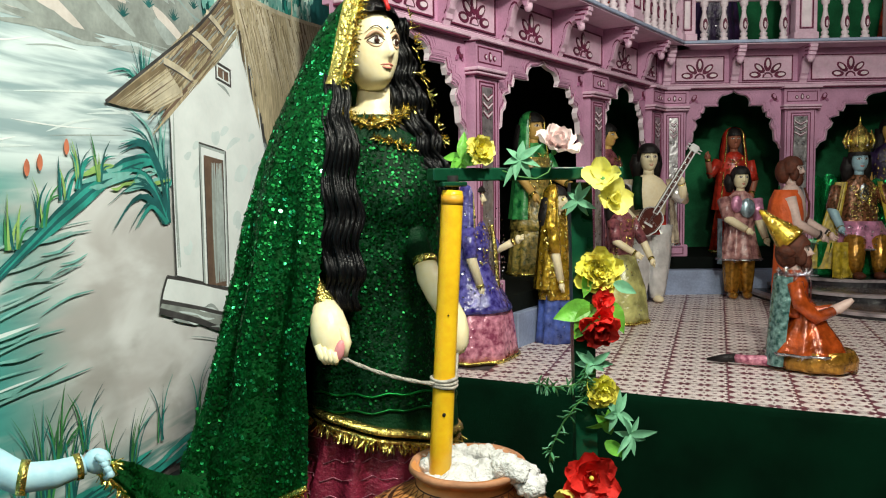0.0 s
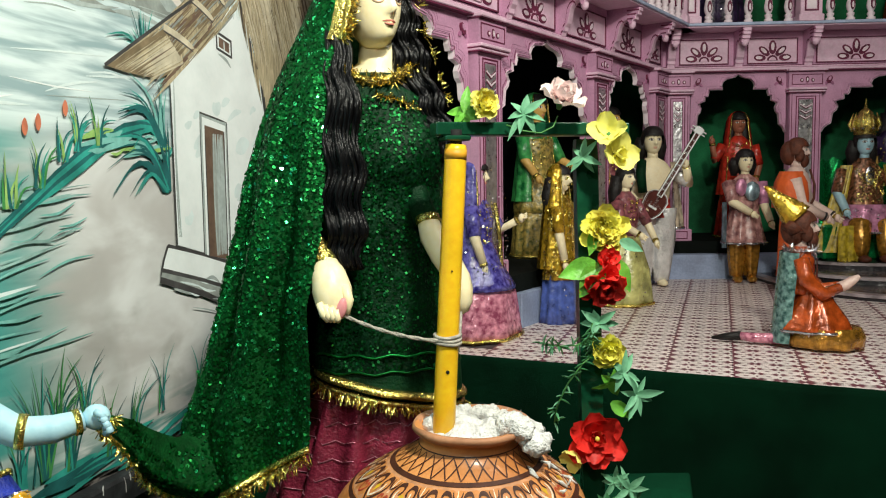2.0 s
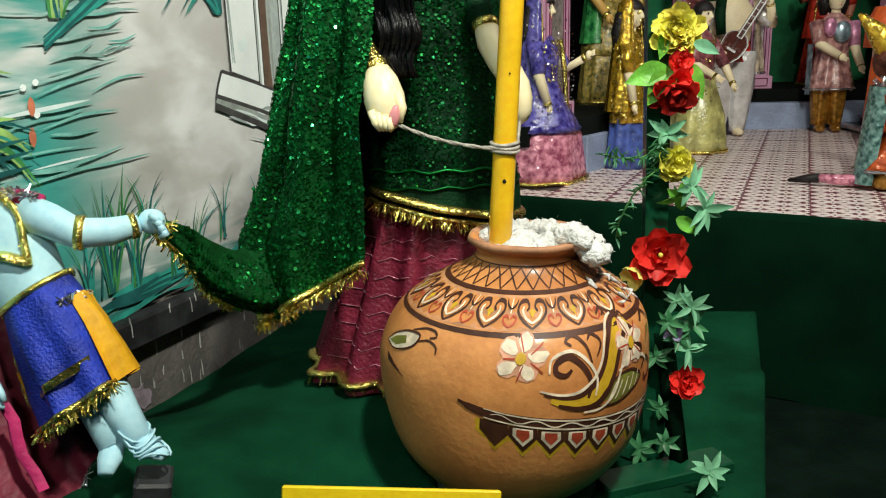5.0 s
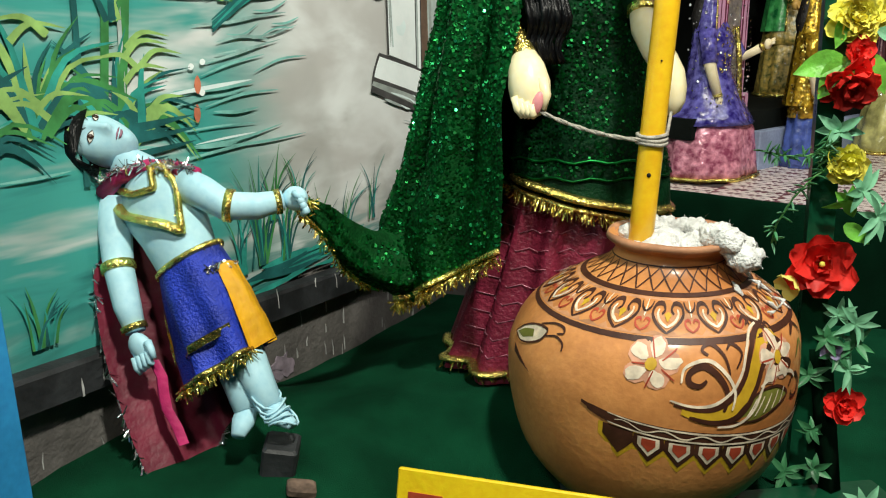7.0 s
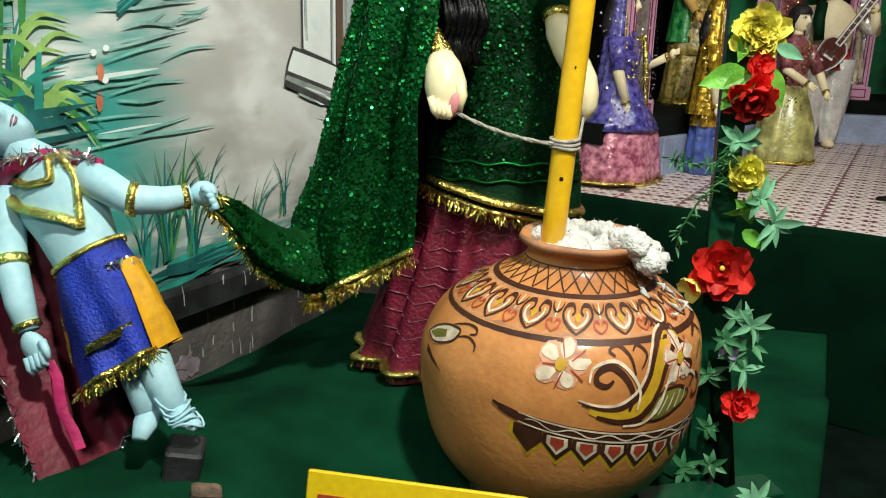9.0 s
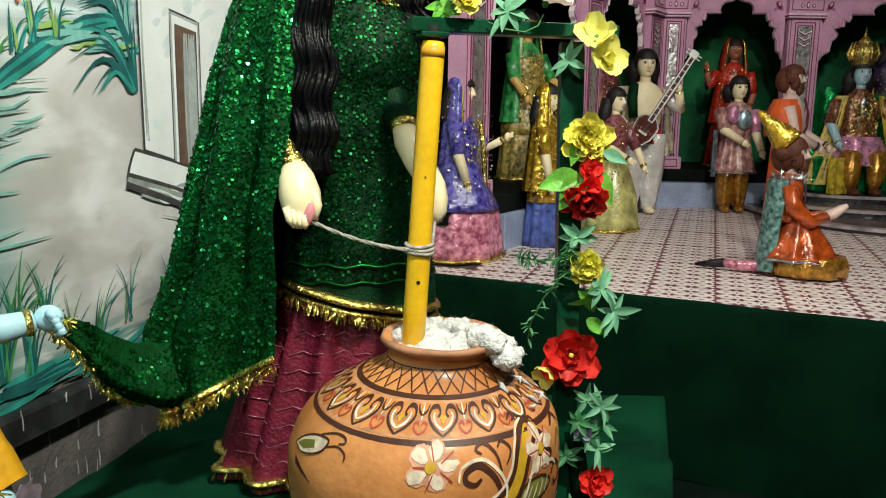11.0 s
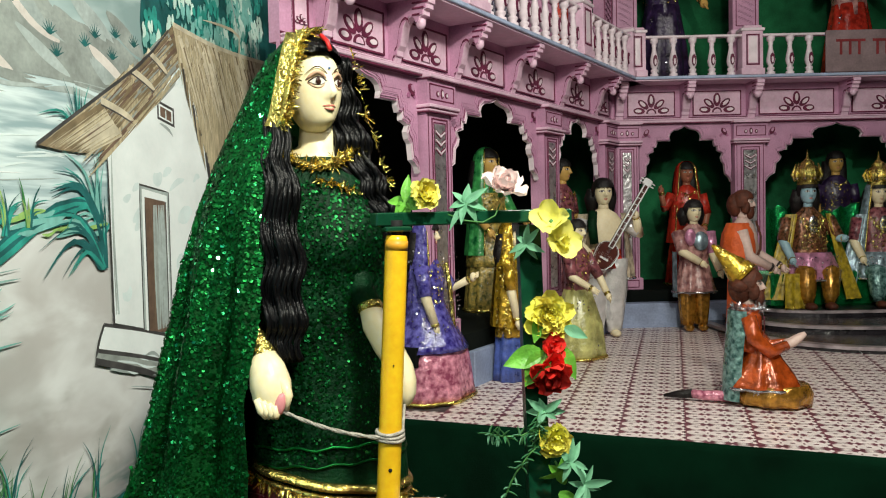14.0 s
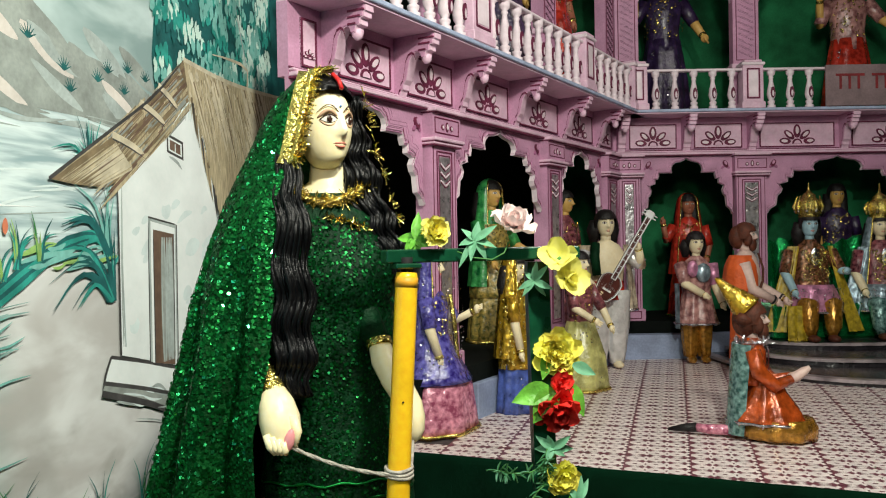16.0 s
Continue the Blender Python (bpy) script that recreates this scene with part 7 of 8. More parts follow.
LM_ = pose(1.545, 5.955, 0.85, 0, 32, 4) @ Matrix.Diagonal((1.12, 1.0, 0.96, 1))
m = Mesh()
body = [(0.085 * math.sin(a) * (1 + 0.12 * math.cos(2 * a)), 0.10 * math.cos(a) + (0.02 if abs(math.sin(a)) > 0.9 else 0)) for a in [2 * math.pi * k / 26 for k in range(26)]]
body = [(x, z - (0.02 if z < -0.08 else 0)) for x, z in body]
m.prism(body, -0.012, 0.04, WOODR)
part("body", m, lute, M=LM_)
m = Mesh()
m.ribbon(body, 0.012, -0.018, -0.010, WHITEP, None, True)
for q in (-1, 1):
    m.ribbon([(q * (0.038 + 0.014 * math.cos(a)), -0.02 + 0.022 * math.sin(a * 0.5) * (1 if a < 3 else -1)) for a in [0.5 * k for k in range(11)]], 0.007, -0.017, -0.011, WHITEP)
part("outline", m, lute, "white painted outline and sound holes", LM_)
m = Mesh()
m.box((-0.017, -0.022, 0.06), (0.017, 0.006, 0.62), WOODR, bev=0.003)
m.border(-0.019, 0.06, 0.019, 0.63, 0.007, -0.02, -0.026, WHITEP)
for k in range(9):
    m.box((-0.017, -0.0245, 0.12 + 0.055 * k), (0.017, -0.021, 0.126 + 0.055 * k), WHITEP)
part("neck", m, lute, M=LM_)
m = Mesh()
m.box((-0.03, -0.024, 0.62), (0.03, 0.006, 0.68), WHITEP, bev=0.008)
for q in (-1, 1):
    for k in range(2):
        m.tube([(q * 0.03, -0.01, 0.635 + 0.025 * k), (q * 0.055, -0.01, 0.635 + 0.025 * k)], 0.005, WHITEP, 6)
part("peg_head", m, lute, M=LM_)
m = Mesh()
m.box((-0.03, -0.026, -0.045), (0.03, -0.012, -0.03), WHITEP)
for k in range(4):
    m.tube([(-0.009 + 0.006 * k, -0.027, -0.04), (-0.009 + 0.006 * k, -0.026, 0.62)], 0.001, SILVERT, 4)
part("string", m, lute, M=LM_)

# youth in a dusty pink coat and bronze leggings
d = Doll()
for q in (-1, 1):
    d.robe(((0.05, 0.042, 0.042), (0.2, 0.062, 0.06), (0.36, 0.07, 0.068)), C_BRONZE, 6, 0.01, 24, q, 0.055 * q)
    d.ball((0.055 * q, -0.03, 0.03), (0.036, 0.07, 0.032), C_BRONZE, None, 10, 6)
r = d.robe(((0.30, 0.165, 0.135), (0.45, 0.125, 0.10), (0.55, 0.105, 0.085), (0.68, 0.12, 0.088), (0.75, 0.12, 0.075), (0.80, 0.07, 0.05), (0.83, 0.034, 0.034)), C_DUSTY, 12, 0.010, 48)
d.trim(r[0], 0.008, SILVERT, 0.008, 60, 4, 0.015)
d.tube([(0, 0, 0.81), (0, -0.005, 0.87)], [0.034, 0.03], SK2, 9)
d.head((0, -0.008, 0.925), SK2, HR, 0.68, 4, 0, 0.12)
d.arm([(-0.12, 0, 0.76), (-0.12, -0.09, 0.62), (0.0, -0.14, 0.54)], 0.036, SK2, C_DUSTY, 1)
d.arm([(0.12, 0, 0.76), (0.13, -0.05, 0.60), (0.16, -0.11, 0.47)], 0.034, SK2, C_PINKS, 1)
d.ball((0.02, -0.10, 0.70), (0.06, 0.03, 0.075), C_GREY, None, 12, 8)
d.ball((-0.06, -0.095, 0.73), (0.045, 0.03, 0.065), C_PINKS, None, 12, 8)
rows = [[(-0.15 - 0.02 * math.sin(k), 0.03 * k - 0.05, 0.62 - 0.05 * i) for k in range(4)] for i in range(8)]
d.grid(rows, C_GREY)
place("statue", "youth statue in dusty pink coat and bronze leggings", "statue", d, 2.345, 6.30, STAGE, 1.03, 0)

# bearded ascetic in saffron
d = Doll()
d.robe(((0.12, 0.125, 0.10), (0.3, 0.115, 0.095), (0.5, 0.11, 0.09)), C_ORANGE, 8, 0.010, 40)
for q in (-1, 1):
    d.tube([(0.05 * q, 0, 0.16), (0.05 * q, 0, 0.03)], [0.04, 0.03], SKP, 9)
    d.ball((0.05 * q, -0.035, 0.02), (0.034, 0.065, 0.022), SKP, None, 9, 6)
d.robe(((0.46, 0.105, 0.09), (0.58, 0.108, 0.09), (0.70, 0.125, 0.09), (0.77, 0.11, 0.07), (0.82, 0.036, 0.036)), SKP, 0, 0, 28)
d.robe(((0.56, 0.155, 0.11), (0.64, 0.152, 0.11), (0.72, 0.145, 0.10), (0.79, 0.095, 0.07)), C_ORANGE, 9, 0.006, 36, 0, -0.03, 0.025)
d.tube([(0, 0, 0.80), (0, -0.005, 0.87)], [0.038, 0.034], SKP, 9)
d.head((0, -0.008, 0.915), SKP, HBR, 0.62, 0, 0, 0.0, beard=True)
d.ball((0, 0.045, 0.905), (0.062, 0.055, 0.078), HBR, None, 12, 8)
d.tube([(0.07, -0.075, 0.80), (0.06, -0.105, 0.70), (0.02, -0.105, 0.62), (-0.05, -0.09, 0.58)], 0.008, HBR, 6)
d.arm([(-0.13, 0.0, 0.74), (-0.15, -0.05, 0.58), (-0.07, -0.18, 0.50)], 0.034, SKP)
d.arm([(0.13, 0.0, 0.74), (0.15, -0.08, 0.58), (0.09, -0.22, 0.50)], 0.034, SKP)
d.tube([(-0.08, -0.165, 0.51), (-0.075, -0.175, 0.505)], 0.03, HR, 9)
d.tube([(0.095, -0.205, 0.51), (0.092, -0.215, 0.505)], 0.03, HR, 9)
place("statue", "bearded ascetic statue in saffron shawl and wrap", "statue", d, 2.45, 5.62, STAGE, 1.10, 62)

# enthroned pair
THRONE = cloth("dark_throne_step", (0.030, 0.026, 0.032), 0.35, scale=6)
STEPL = cloth("pale_step_edge", (0.34, 0.28, 0.30), 0.45, scale=8)
DAIS = 0.35
dais = tagged(new("dais"), "rounded dark stepped dais with pale step edges", "dais")
DX, DY = 4.4, 6.95
for k, (ra, rb, z0, z1) in enumerate(((1.90, 1.98, 0.19, 0.245), (1.72, 1.38, 0.245, 0.298), (1.52, 0.86, 0.298, DAIS))):
    m = Mesh()
    pts = []
    for q in range(41):
        a = math.pi * (1 + q / 40)
        ca, sa = math.cos(a), math.sin(a)
        pts.append((DX + ra * math.copysign(abs(ca) ** 0.5, ca), DY + rb * math.copysign(abs(sa) ** 0.5, sa)))
    for zz0, zz1, o, mm in ((z0, z1 - 0.022, 0.0, THRONE), (z1 - 0.022, z1, 0.012, STEPL)):
        rows = [[(DX + (x - DX) * (1 + o), DY + (y - DY) * (1 + o), z) for x, y in pts] for z in (zz0, zz1)]
        m.grid(rows, mm, smooth=False)
        m.add([p for p in rows[1]], [tuple(range(len(pts)))], STEPL if mm is STEPL else THRONE, False)
    m.add([(x, y, z1 + 0.001) for x, y in [(DX + (x - DX) * 0.975, DY + (y - DY) * 0.975) for x, y in pts]], [tuple(range(len(pts)))], THRONE, False)
    part("step", m, dais)


def seated(skin, coat, skirt, legs, cape, crown_tall=True, veil=None):
    d = Doll()
    d.robe(((0.30, 0.14, 0.12), (0.42, 0.13, 0.10), (0.55, 0.125, 0.095), (0.64, 0.13, 0.085), (0.69, 0.08, 0.06), (0.73, 0.036, 0.036)), coat, 8, 0.006, 40)
    r = d.robe(((0.20, 0.19, 0.17), (0.30, 0.18, 0.15), (0.40, 0.135, 0.11)), skirt, 9, 0.012, 48, 0, 0, -0.06)
    d.trim(r[0], 0.010, SILVERT, 0.006, 60, 4, 0.015)
    for q in (-1, 1):
        d.tube([(0.07 * q, -0.05, 0.27), (0.085 * q, -0.19, 0.25), (0.08 * q, -0.20, 0.10), (0.07 * q, -0.20, 0.04)], [0.080, 0.074, 0.055, 0.034], legs, 12)
        d.ball((0.07 * q, -0.24, 0.025), (0.04, 0.07, 0.028), HBR, None, 9, 6)
    d.tube([(0, 0, 0.72), (0, -0.005, 0.78)], [0.034, 0.03], skin, 9)
    d.head((0, -0.008, 0.835), skin, HR, 0.70, 0, 0, 0.2)
    d.arm([(-0.14, 0, 0.64), (-0.19, -0.04, 0.48), (-0.17, -0.15, 0.36)], 0.036, skin, coat, 1)
    d.arm([(0.14, 0, 0.64), (0.20, -0.05, 0.50), (0.19, -0.16, 0.50)], 0.036, skin, coat, 1)
    if veil:
        d.veil((0, 0.01, 0.85), veil, 0.09, 0.25, 0.2)
    for q in (-1, 1):
        rows = []
        for i in range(12):
            t = i / 11
            rows.append([(q * (0.10 + 0.12 * t + (0.05 + 0.06 * t) * k / 4), -0.07 - 0.06 * t + 0.02 * math.sin(k * 2.5) + 0.05 * k / 4, 0.68 - 0.62 * t) for k in range(6)])
        d.grid(rows, cape)
    # crown in tiers with a finial
    d.lathe([(0.058, 0.88), (0.078, 0.90), (0.072, 0.915), (0.082, 0.925), (0.088, 0.96), (0.085, 1.0), (0.06, 1.03), (0.045, 1.04), (0.05, 1.05), (0.03, 1.07), (0.012, 1.085), (0.006, 1.12), (0.002, 1.15)], GOLD, 18)
    for k in range(9):
        a = 2 * math.pi * k / 9
        d.tube([(0.08 * math.cos(a), 0.08 * math.sin(a), 0.92), (0.10 * math.cos(a), 0.10 * math.sin(a), 0.97), (0.075 * math.cos(a), 0.075 * math.sin(a), 1.05 if crown_tall else 1.02)], [0.012, 0.014, 0.003], GOLD, 6)
        d.ball((0.09 * math.cos(a), 0.09 * math.sin(a), 0.94), 0.012, SILVERT, None, 8, 5)
    rd = random.Random(12)
    d.ball((0, -0.10, 0.60), (0.035, 0.012, 0.07), SILVERT, None, 10, 7)
    sequins(d, [[(x, -0.115, z) for x in (-0.1, 0.0, 0.1)] for z in (0.42, 0.66)], 170, 0.0055, GOLD, rd)
    sequins(d, [[(0.2 * math.cos(a), 0.18 * math.sin(a) - 0.06, z) for a in [math.pi * (1.05 + 0.1 * k) for k in range(10)]] for z in (0.2, 0.3, 0.38)], 110, 0.006, SILVERT, rd)
    tinsel(d, [(-0.09, -0.09, 0.66), (0, -0.12, 0.52), (0.09, -0.09, 0.66)], 80, 0.025, GOLD, rd, 0.8)
    return d


place("statue", "crowned blue-skinned king statue seated in bronze brocade", "statue", seated(SKB, C_COAT, C_PINKS, C_BRONZE, C_OCHREV), 3.36, 6.46, DAIS, 1.12, -6)
place("statue", "crowned queen statue seated in slate blue and silver", "statue", seated(SK2, C_MAROON, C_GREY, C_TEAL, C_GREY, False, C_GREY), 3.96, 6.46, DAIS, 1.10, -10)
throne = tagged(new("throne"), "green foil covered throne behind the seated pair", "throne")
for x0, x1, z1, nm in ((2.84, 3.75, 1.22, "backrest"), (3.62, 4.6, 1.25, "backrest")):
    m = Mesh()
    rows = []
    for i in range(12):
        t = i / 11
        rows.append([(x0 + (x1 - x0) * k / 20, 6.76 - 0.03 * math.sin(k * 1.7 + 3 * t) + 0.02 * math.sin(9 * t + k), DAIS + (z1 - 0.49 + 0.09 * math.sin(math.pi * k / 20) + 0.02 * math.sin(k * 2.2)) * t) for k in range(21)])
    m.grid(rows, C_FOILG)
    part(nm, m, throne)
m = Mesh()
m.box((3.02, 6.38, DAIS), (4.55, 6.80, DAIS + 0.29), C_FOILG, bev=0.02)
part("seat", m, throne)
m = Mesh()
rows = [[(3.06 + 0.22 * k / 10, 6.24 + 0.012 * math.sin(k * 2.1), DAIS + 0.29 - 0.28 * i / 6) for k in range(11)] for i in range(7)]
m.grid(rows, C_OCHREV)
tinsel(m, rows[-1], 60, 0.03, GOLD, random.Random(5), 0.6, Vector((0, -0.3, 0.4)))
thing("cloth", "mustard cloth hanging over the dais edge", "cloth", m)

# kneeling figure with joined palms and a pointed cap
d = Doll()
r = d.robe(((0.02, 0.225, 0.27), (0.10, 0.235, 0.28), (0.17, 0.215, 0.25)), C_BRONZE, 7, 0.012, 48, 0, 0.0, -0.18)
r = d.robe(((0.14, 0.235, 0.29), (0.24, 0.205, 0.24), (0.36, 0.155, 0.15), (0.46, 0.125, 0.11)), C_RUST, 9, 0.016, 54, 0, 0.0, -0.10)
d.trim(r[0], 0.012, SILVERT, 0.004, 140, 3, 0.03)
d.robe(((0.42, 0.125, 0.11), (0.55, 0.13, 0.10), (0.68, 0.14, 0.10), (0.74, 0.09, 0.07), (0.78, 0.05, 0.05)), C_RUST, 6, 0.006, 36)
d.grid([[(0.105 * q, -0.112 - 0.010 * math.cos(q), z) for q in (-1, -0.5, 0, 0.5, 1)] for z in (0.40, 0.48, 0.58, 0.68)], C_MAG)
tinsel(d, [(0.11 * math.cos(a), 0.10 * math.sin(a), 0.745) for a in [0.42 * k for k in range(16)]], 420, 0.06, SILVERT, random.Random(7), 0.9, Vector((0, 0, 0.2)))
d.tube([(0, 0, 0.75), (0, -0.01, 0.84)], [0.05, 0.045], SKP, 9)
H = d.head((0, -0.015, 0.92), SKP, HBR, 0.98, 0, -4, 0.06, beard=True)
d.ball((0, 0.05, 0.91), (0.105, 0.10, 0.13), HBR, None, 14, 9)
rows = []
for i in range(12):
    t = i / 11
    c = Vector((0, 0.03, 1.0)).lerp(Vector((0, 0.26, 1.24)), t)
    rr = 0.11 * (1 - t) + 0.012
    rows.append([c + Vector((rr * math.cos(a), rr * math.sin(a) * 0.72, -rr * math.sin(a) * 0.69)) for a in [2 * math.pi * k / 16 for k in range(16)]])
d.grid(rows, C_GOLD, True, True)
sequins(d, rows, 120, 0.012, GOLD, random.Random(3))
for q in (-1, 1):
    d.tube([(0.14 * q, 0, 0.69), (0.19 * q, -0.04, 0.54), (0.14 * q, -0.15, 0.43), (0.05 * q, -0.27, 0.47)], [0.06, 0.062, 0.055, 0.04], C_RUST, 10)
    d.tube([(0.05 * q, -0.26, 0.465), (0.025 * q, -0.32, 0.49), (0.015 * q, -0.37, 0.53), (0.012 * q, -0.41, 0.56)], [0.032, 0.036, 0.03, 0.014], SKP, 9)
rows = [[(0.17 * math.cos(a), 0.13 * math.sin(a) + 0.02 + 0.06 * t, 0.74 - 0.70 * t) for a in [math.pi * (-0.02 + 0.104 * k) for k in range(11)]] for t in [i / 10 for i in range(11)]]
d.grid(rows, C_TEAL)
sequins(d, rows, 160, 0.008, SILVERT, random.Random(2))
d.tube([(-0.06, 0.12, 0.06), (-0.05, 0.34, 0.055), (-0.03, 0.42, 0.06)], [0.045, 0.038, 0.034], C_ROSE, 9)
d.tube([(-0.03, 0.42, 0.06), (-0.01, 0.52, 0.045), (0.01, 0.64, 0.025)], [0.038, 0.032, 0.012], HR, 9)
place("statue", "kneeling statue with joined palms and gold pointed cap", "statue", d, 1.74, 3.93, STAGE, 0.64, 68)

# figures on the upper storey
def upper(x, y, turn, skin, top, skirt, label, arms=None, h=1.38):
    d = woman(skin, top, skirt, None, hem=GOLD, long=0.5, arms=arms)
    return place("statue", label, "statue", d, x, y, 2.26, h, turn, "statues on the balcony")


upper(2.36, 7.05, -4, SKO, C_VIOLET, C_VIOLET, "ochre-skinned woman statue in violet on the balcony", ([(-0.12, 0, 0.74), (-0.19, -0.03, 0.62), (-0.20, -0.10, 0.76)], [(0.12, 0, 0.74), (0.19, -0.04, 0.60), (0.22, -0.12, 0.50)]))
upper(4.05, 7.05, -6, SKO, C_DUSTY, C_RED, "ochre-skinned woman statue in dusty red on the balcony", ([(-0.12, 0, 0.74), (-0.19, -0.03, 0.60), (-0.20, -0.06, 0.74)], [(0.12, 0, 0.74), (0.2, -0.04, 0.62), (0.24, -0.12, 0.54)]))
upper(1.20, 6.20, 52, SKR, C_RED, C_RED, "russet-skinned woman statue in red on the balcony wing")
upper(0.72, 5.55, 52, SKO, C_VIOLET, C_VIOLET, "ochre-skinned woman statue in purple on the balcony wing")
# plaque on the balustrade
m = Mesh()
m.box((1.70, -0.275, 2.262), (2.62, -0.255, 2.60), mat("weathered_plaque_board", (0.24, 0.17, 0.18), 0.7, vary=0.25, scale=5, bump=0.1), MB_, bev=0.004)
plaque = thing("plaque", "weathered brown-pink plaque with dull red lettering bars", "sign", m)
REDL = mat("dull_red_lettering", (0.24, 0.03, 0.035), 0.7, vary=0.2)
for x0 in (1.78, 2.08, 2.36):
    m = Mesh()
    m.box((x0, -0.279, 2.505), (x0 + 0.24, -0.2745, 2.525), REDL, MB_)
    for k in range(3):
        m.box((x0 + 0.03 + 0.075 * k, -0.279, 2.40), (x0 + 0.05 + 0.075 * k, -0.2745, 2.505), REDL, MB_)
    part("letter_bar", m, plaque)

# ---- painting on the wall: flat paint, built as brush strokes on the plaster ----
rm = random.Random(21)
P_TEAL = mat("teal_wall_paint", (0.03, 0.31, 0.26), 0.6, vary=0.35, scale=9, bump=0.05)
P_TEALD = mat("dark_teal_wall_paint", (0.015, 0.12, 0.12), 0.6, vary=0.35, scale=9, bump=0.05)
P_TEALL = mat("pale_teal_wall_paint", (0.20, 0.50, 0.45), 0.6, vary=0.2, scale=9, bump=0.05)
P_SOFT = mat("soft_teal_wall_paint", (0.28, 0.47, 0.44), 0.6, vary=0.3, scale=9, bump=0.05)
P_MINT = mat("mint_white_wall_paint", (0.58, 0.78, 0.70), 0.6, vary=0.15, scale=9, bump=0.05)
P_BEIGE = mat("beige_wall_paint", (0.66, 0.62, 0.58), 0.6, vary=0.12, scale=5, bump=0.05)
P_GREY = mat("grey_wall_paint", (0.40, 0.47, 0.46), 0.6, vary=0.2, scale=7, bump=0.05)
P_STONE = mat("grey_brown_rock_paint", (0.30, 0.34, 0.32), 0.6, vary=0.25, scale=8, bump=0.05)
P_MIST = mat("misty_white_wall_paint", (0.72, 0.84, 0.84), 0.6, vary=0.1, scale=6, bump=0.05)
P_WHITE = mat("chalk_white_wall_paint", (0.84, 0.91, 0.91), 0.6, vary=0.07, scale=5, bump=0.05)
P_LINE = mat("charcoal_wall_paint", (0.06, 0.06, 0.06), 0.6, vary=0.3, scale=12, bump=0.05)
P_STRAW = mat("straw_wall_paint", (0.48, 0.415, 0.27), 0.6, vary=0.3, scale=14, bump=0.08, stretch=(6, 1, 1))
P_STRAWL = mat("pale_straw_wall_paint", (0.62, 0.565, 0.42), 0.6, vary=0.2, scale=14, bump=0.05)
P_STRAWD = mat("brown_straw_wall_paint", (0.22, 0.17, 0.10), 0.6, vary=0.3, scale=14, bump=0.05)
P_DOOR = mat("brown_door_wall_paint", (0.16, 0.105, 0.075), 0.6, vary=0.25, scale=12, bump=0.05)
P_LEAF = mat("leaf_green_wall_paint", (0.05, 0.24, 0.07), 0.6, vary=0.3, scale=12, bump=0.05)
P_LEAFL = mat("lime_green_wall_paint", (0.28, 0.48, 0.14), 0.6, vary=0.25, scale=12, bump=0.05)
P_CORAL = mat("coral_flower_wall_paint", (0.62, 0.20, 0.11), 0.6, vary=0.2, scale=12, bump=0.05)
LAYER = [0]


def depth():
    LAYER[0] += 1
    return -0.0006 - 0.0000018 * LAYER[0]


def dab(m, pts, w, material, taper=1.0):
    """One brush stroke through (s, z) points."""
    pts = [Vector(p) for p in pts]
    n = 9
    fine = []
    for k in range(n):
        t = k / (n - 1) * (len(pts) - 1)
        i = min(int(t), len(pts) - 2)
        f = t - i
        p0, p1, p2, p3 = pts[max(i - 1, 0)], pts[i], pts[i + 1], pts[min(i + 2, len(pts) - 1)]
        fine.append(0.5 * (2 * p1 + (p2 - p0) * f + (2 * p0 - 5 * p1 + 4 * p2 - p3) * f * f + (3 * p1 - p0 - 3 * p2 + p3) * f ** 3))
    y = depth()
    a, b = [], []
    for k, p in enumerate(fine):
        d = (fine[min(k + 1, n - 1)] - fine[max(k - 1, 0)]).normalized()
        q = k / (n - 1)
        ww = w / 2 * (max(0.04, math.sin(math.pi * (0.06 + 0.9 * q))) if taper == 1.0 else max(0.05, 1 - q ** taper))
        a.append((p.x - d.y * ww, y, p.y + d.x * ww))
        b.append((p.x + d.y * ww, y, p.y - d.x * ww))
    m.grid([a, b], material)


def wash(m, zone, n, length, w, mats, slope=0.0, jit=0.03):
    """Many soft streaks over a zone given as corners (s0, z0, s1, z1)."""
    s0, z0, s1, z1 = zone
    for k in range(n):
        s, z = rm.uniform(s0, s1), rm.uniform(z0, z1)
        ln = length * rm.uniform(0.5, 1.3)
        sl = slope + rm.gauss(0, 0.05)
        dab(m, [(s - ln / 2, z - sl * ln / 2), (s, z + rm.gauss(0, jit * 0.3)), (s + ln / 2, z + sl * ln / 2)], w * rm.uniform(0.5, 1.4), rm.choice(mats))


def fill(m, poly, material):
    y = depth()
    m.add([(x, y, z) for x, z in poly], [tuple(range(len(poly)))], material, False)


m = Mesh()
# sky, river and far hills
wash(m, (-1.8, 1.25, -0.1, 1.6), 26, 0.34, 0.007, (P_WHITE, P_MIST, P_GREY), 0.05)
for pts, mt in (([(-1.6, 1.75), (-1.0, 2.02), (-0.55, 2.0), (-0.25, 1.86), (0.02, 1.68), (0.05, 1.62), (-0.5, 1.60), (-1.6, 1.6)], P_STONE), ([(-0.5, 1.72), (-0.25, 1.82), (0.15, 1.80), (0.42, 1.70), (0.45, 1.62), (0.0, 1.62)], P_STONE)):
    fill(m, pts, mt)
for k in range(46):
    s = rm.uniform(-1.4, 0.30)
    z = 1.64 + rm.uniform(0.0, 0.22) * (1 - abs(s + 0.3) * 0.3)
    dab(m, [(s - 0.12, z + 0.06), (s, z), (s + 0.12, z - 0.05)], rm.uniform(0.03, 0.07), rm.choice((P_GREY, P_STONE, P_STONE, P_BEIGE)))
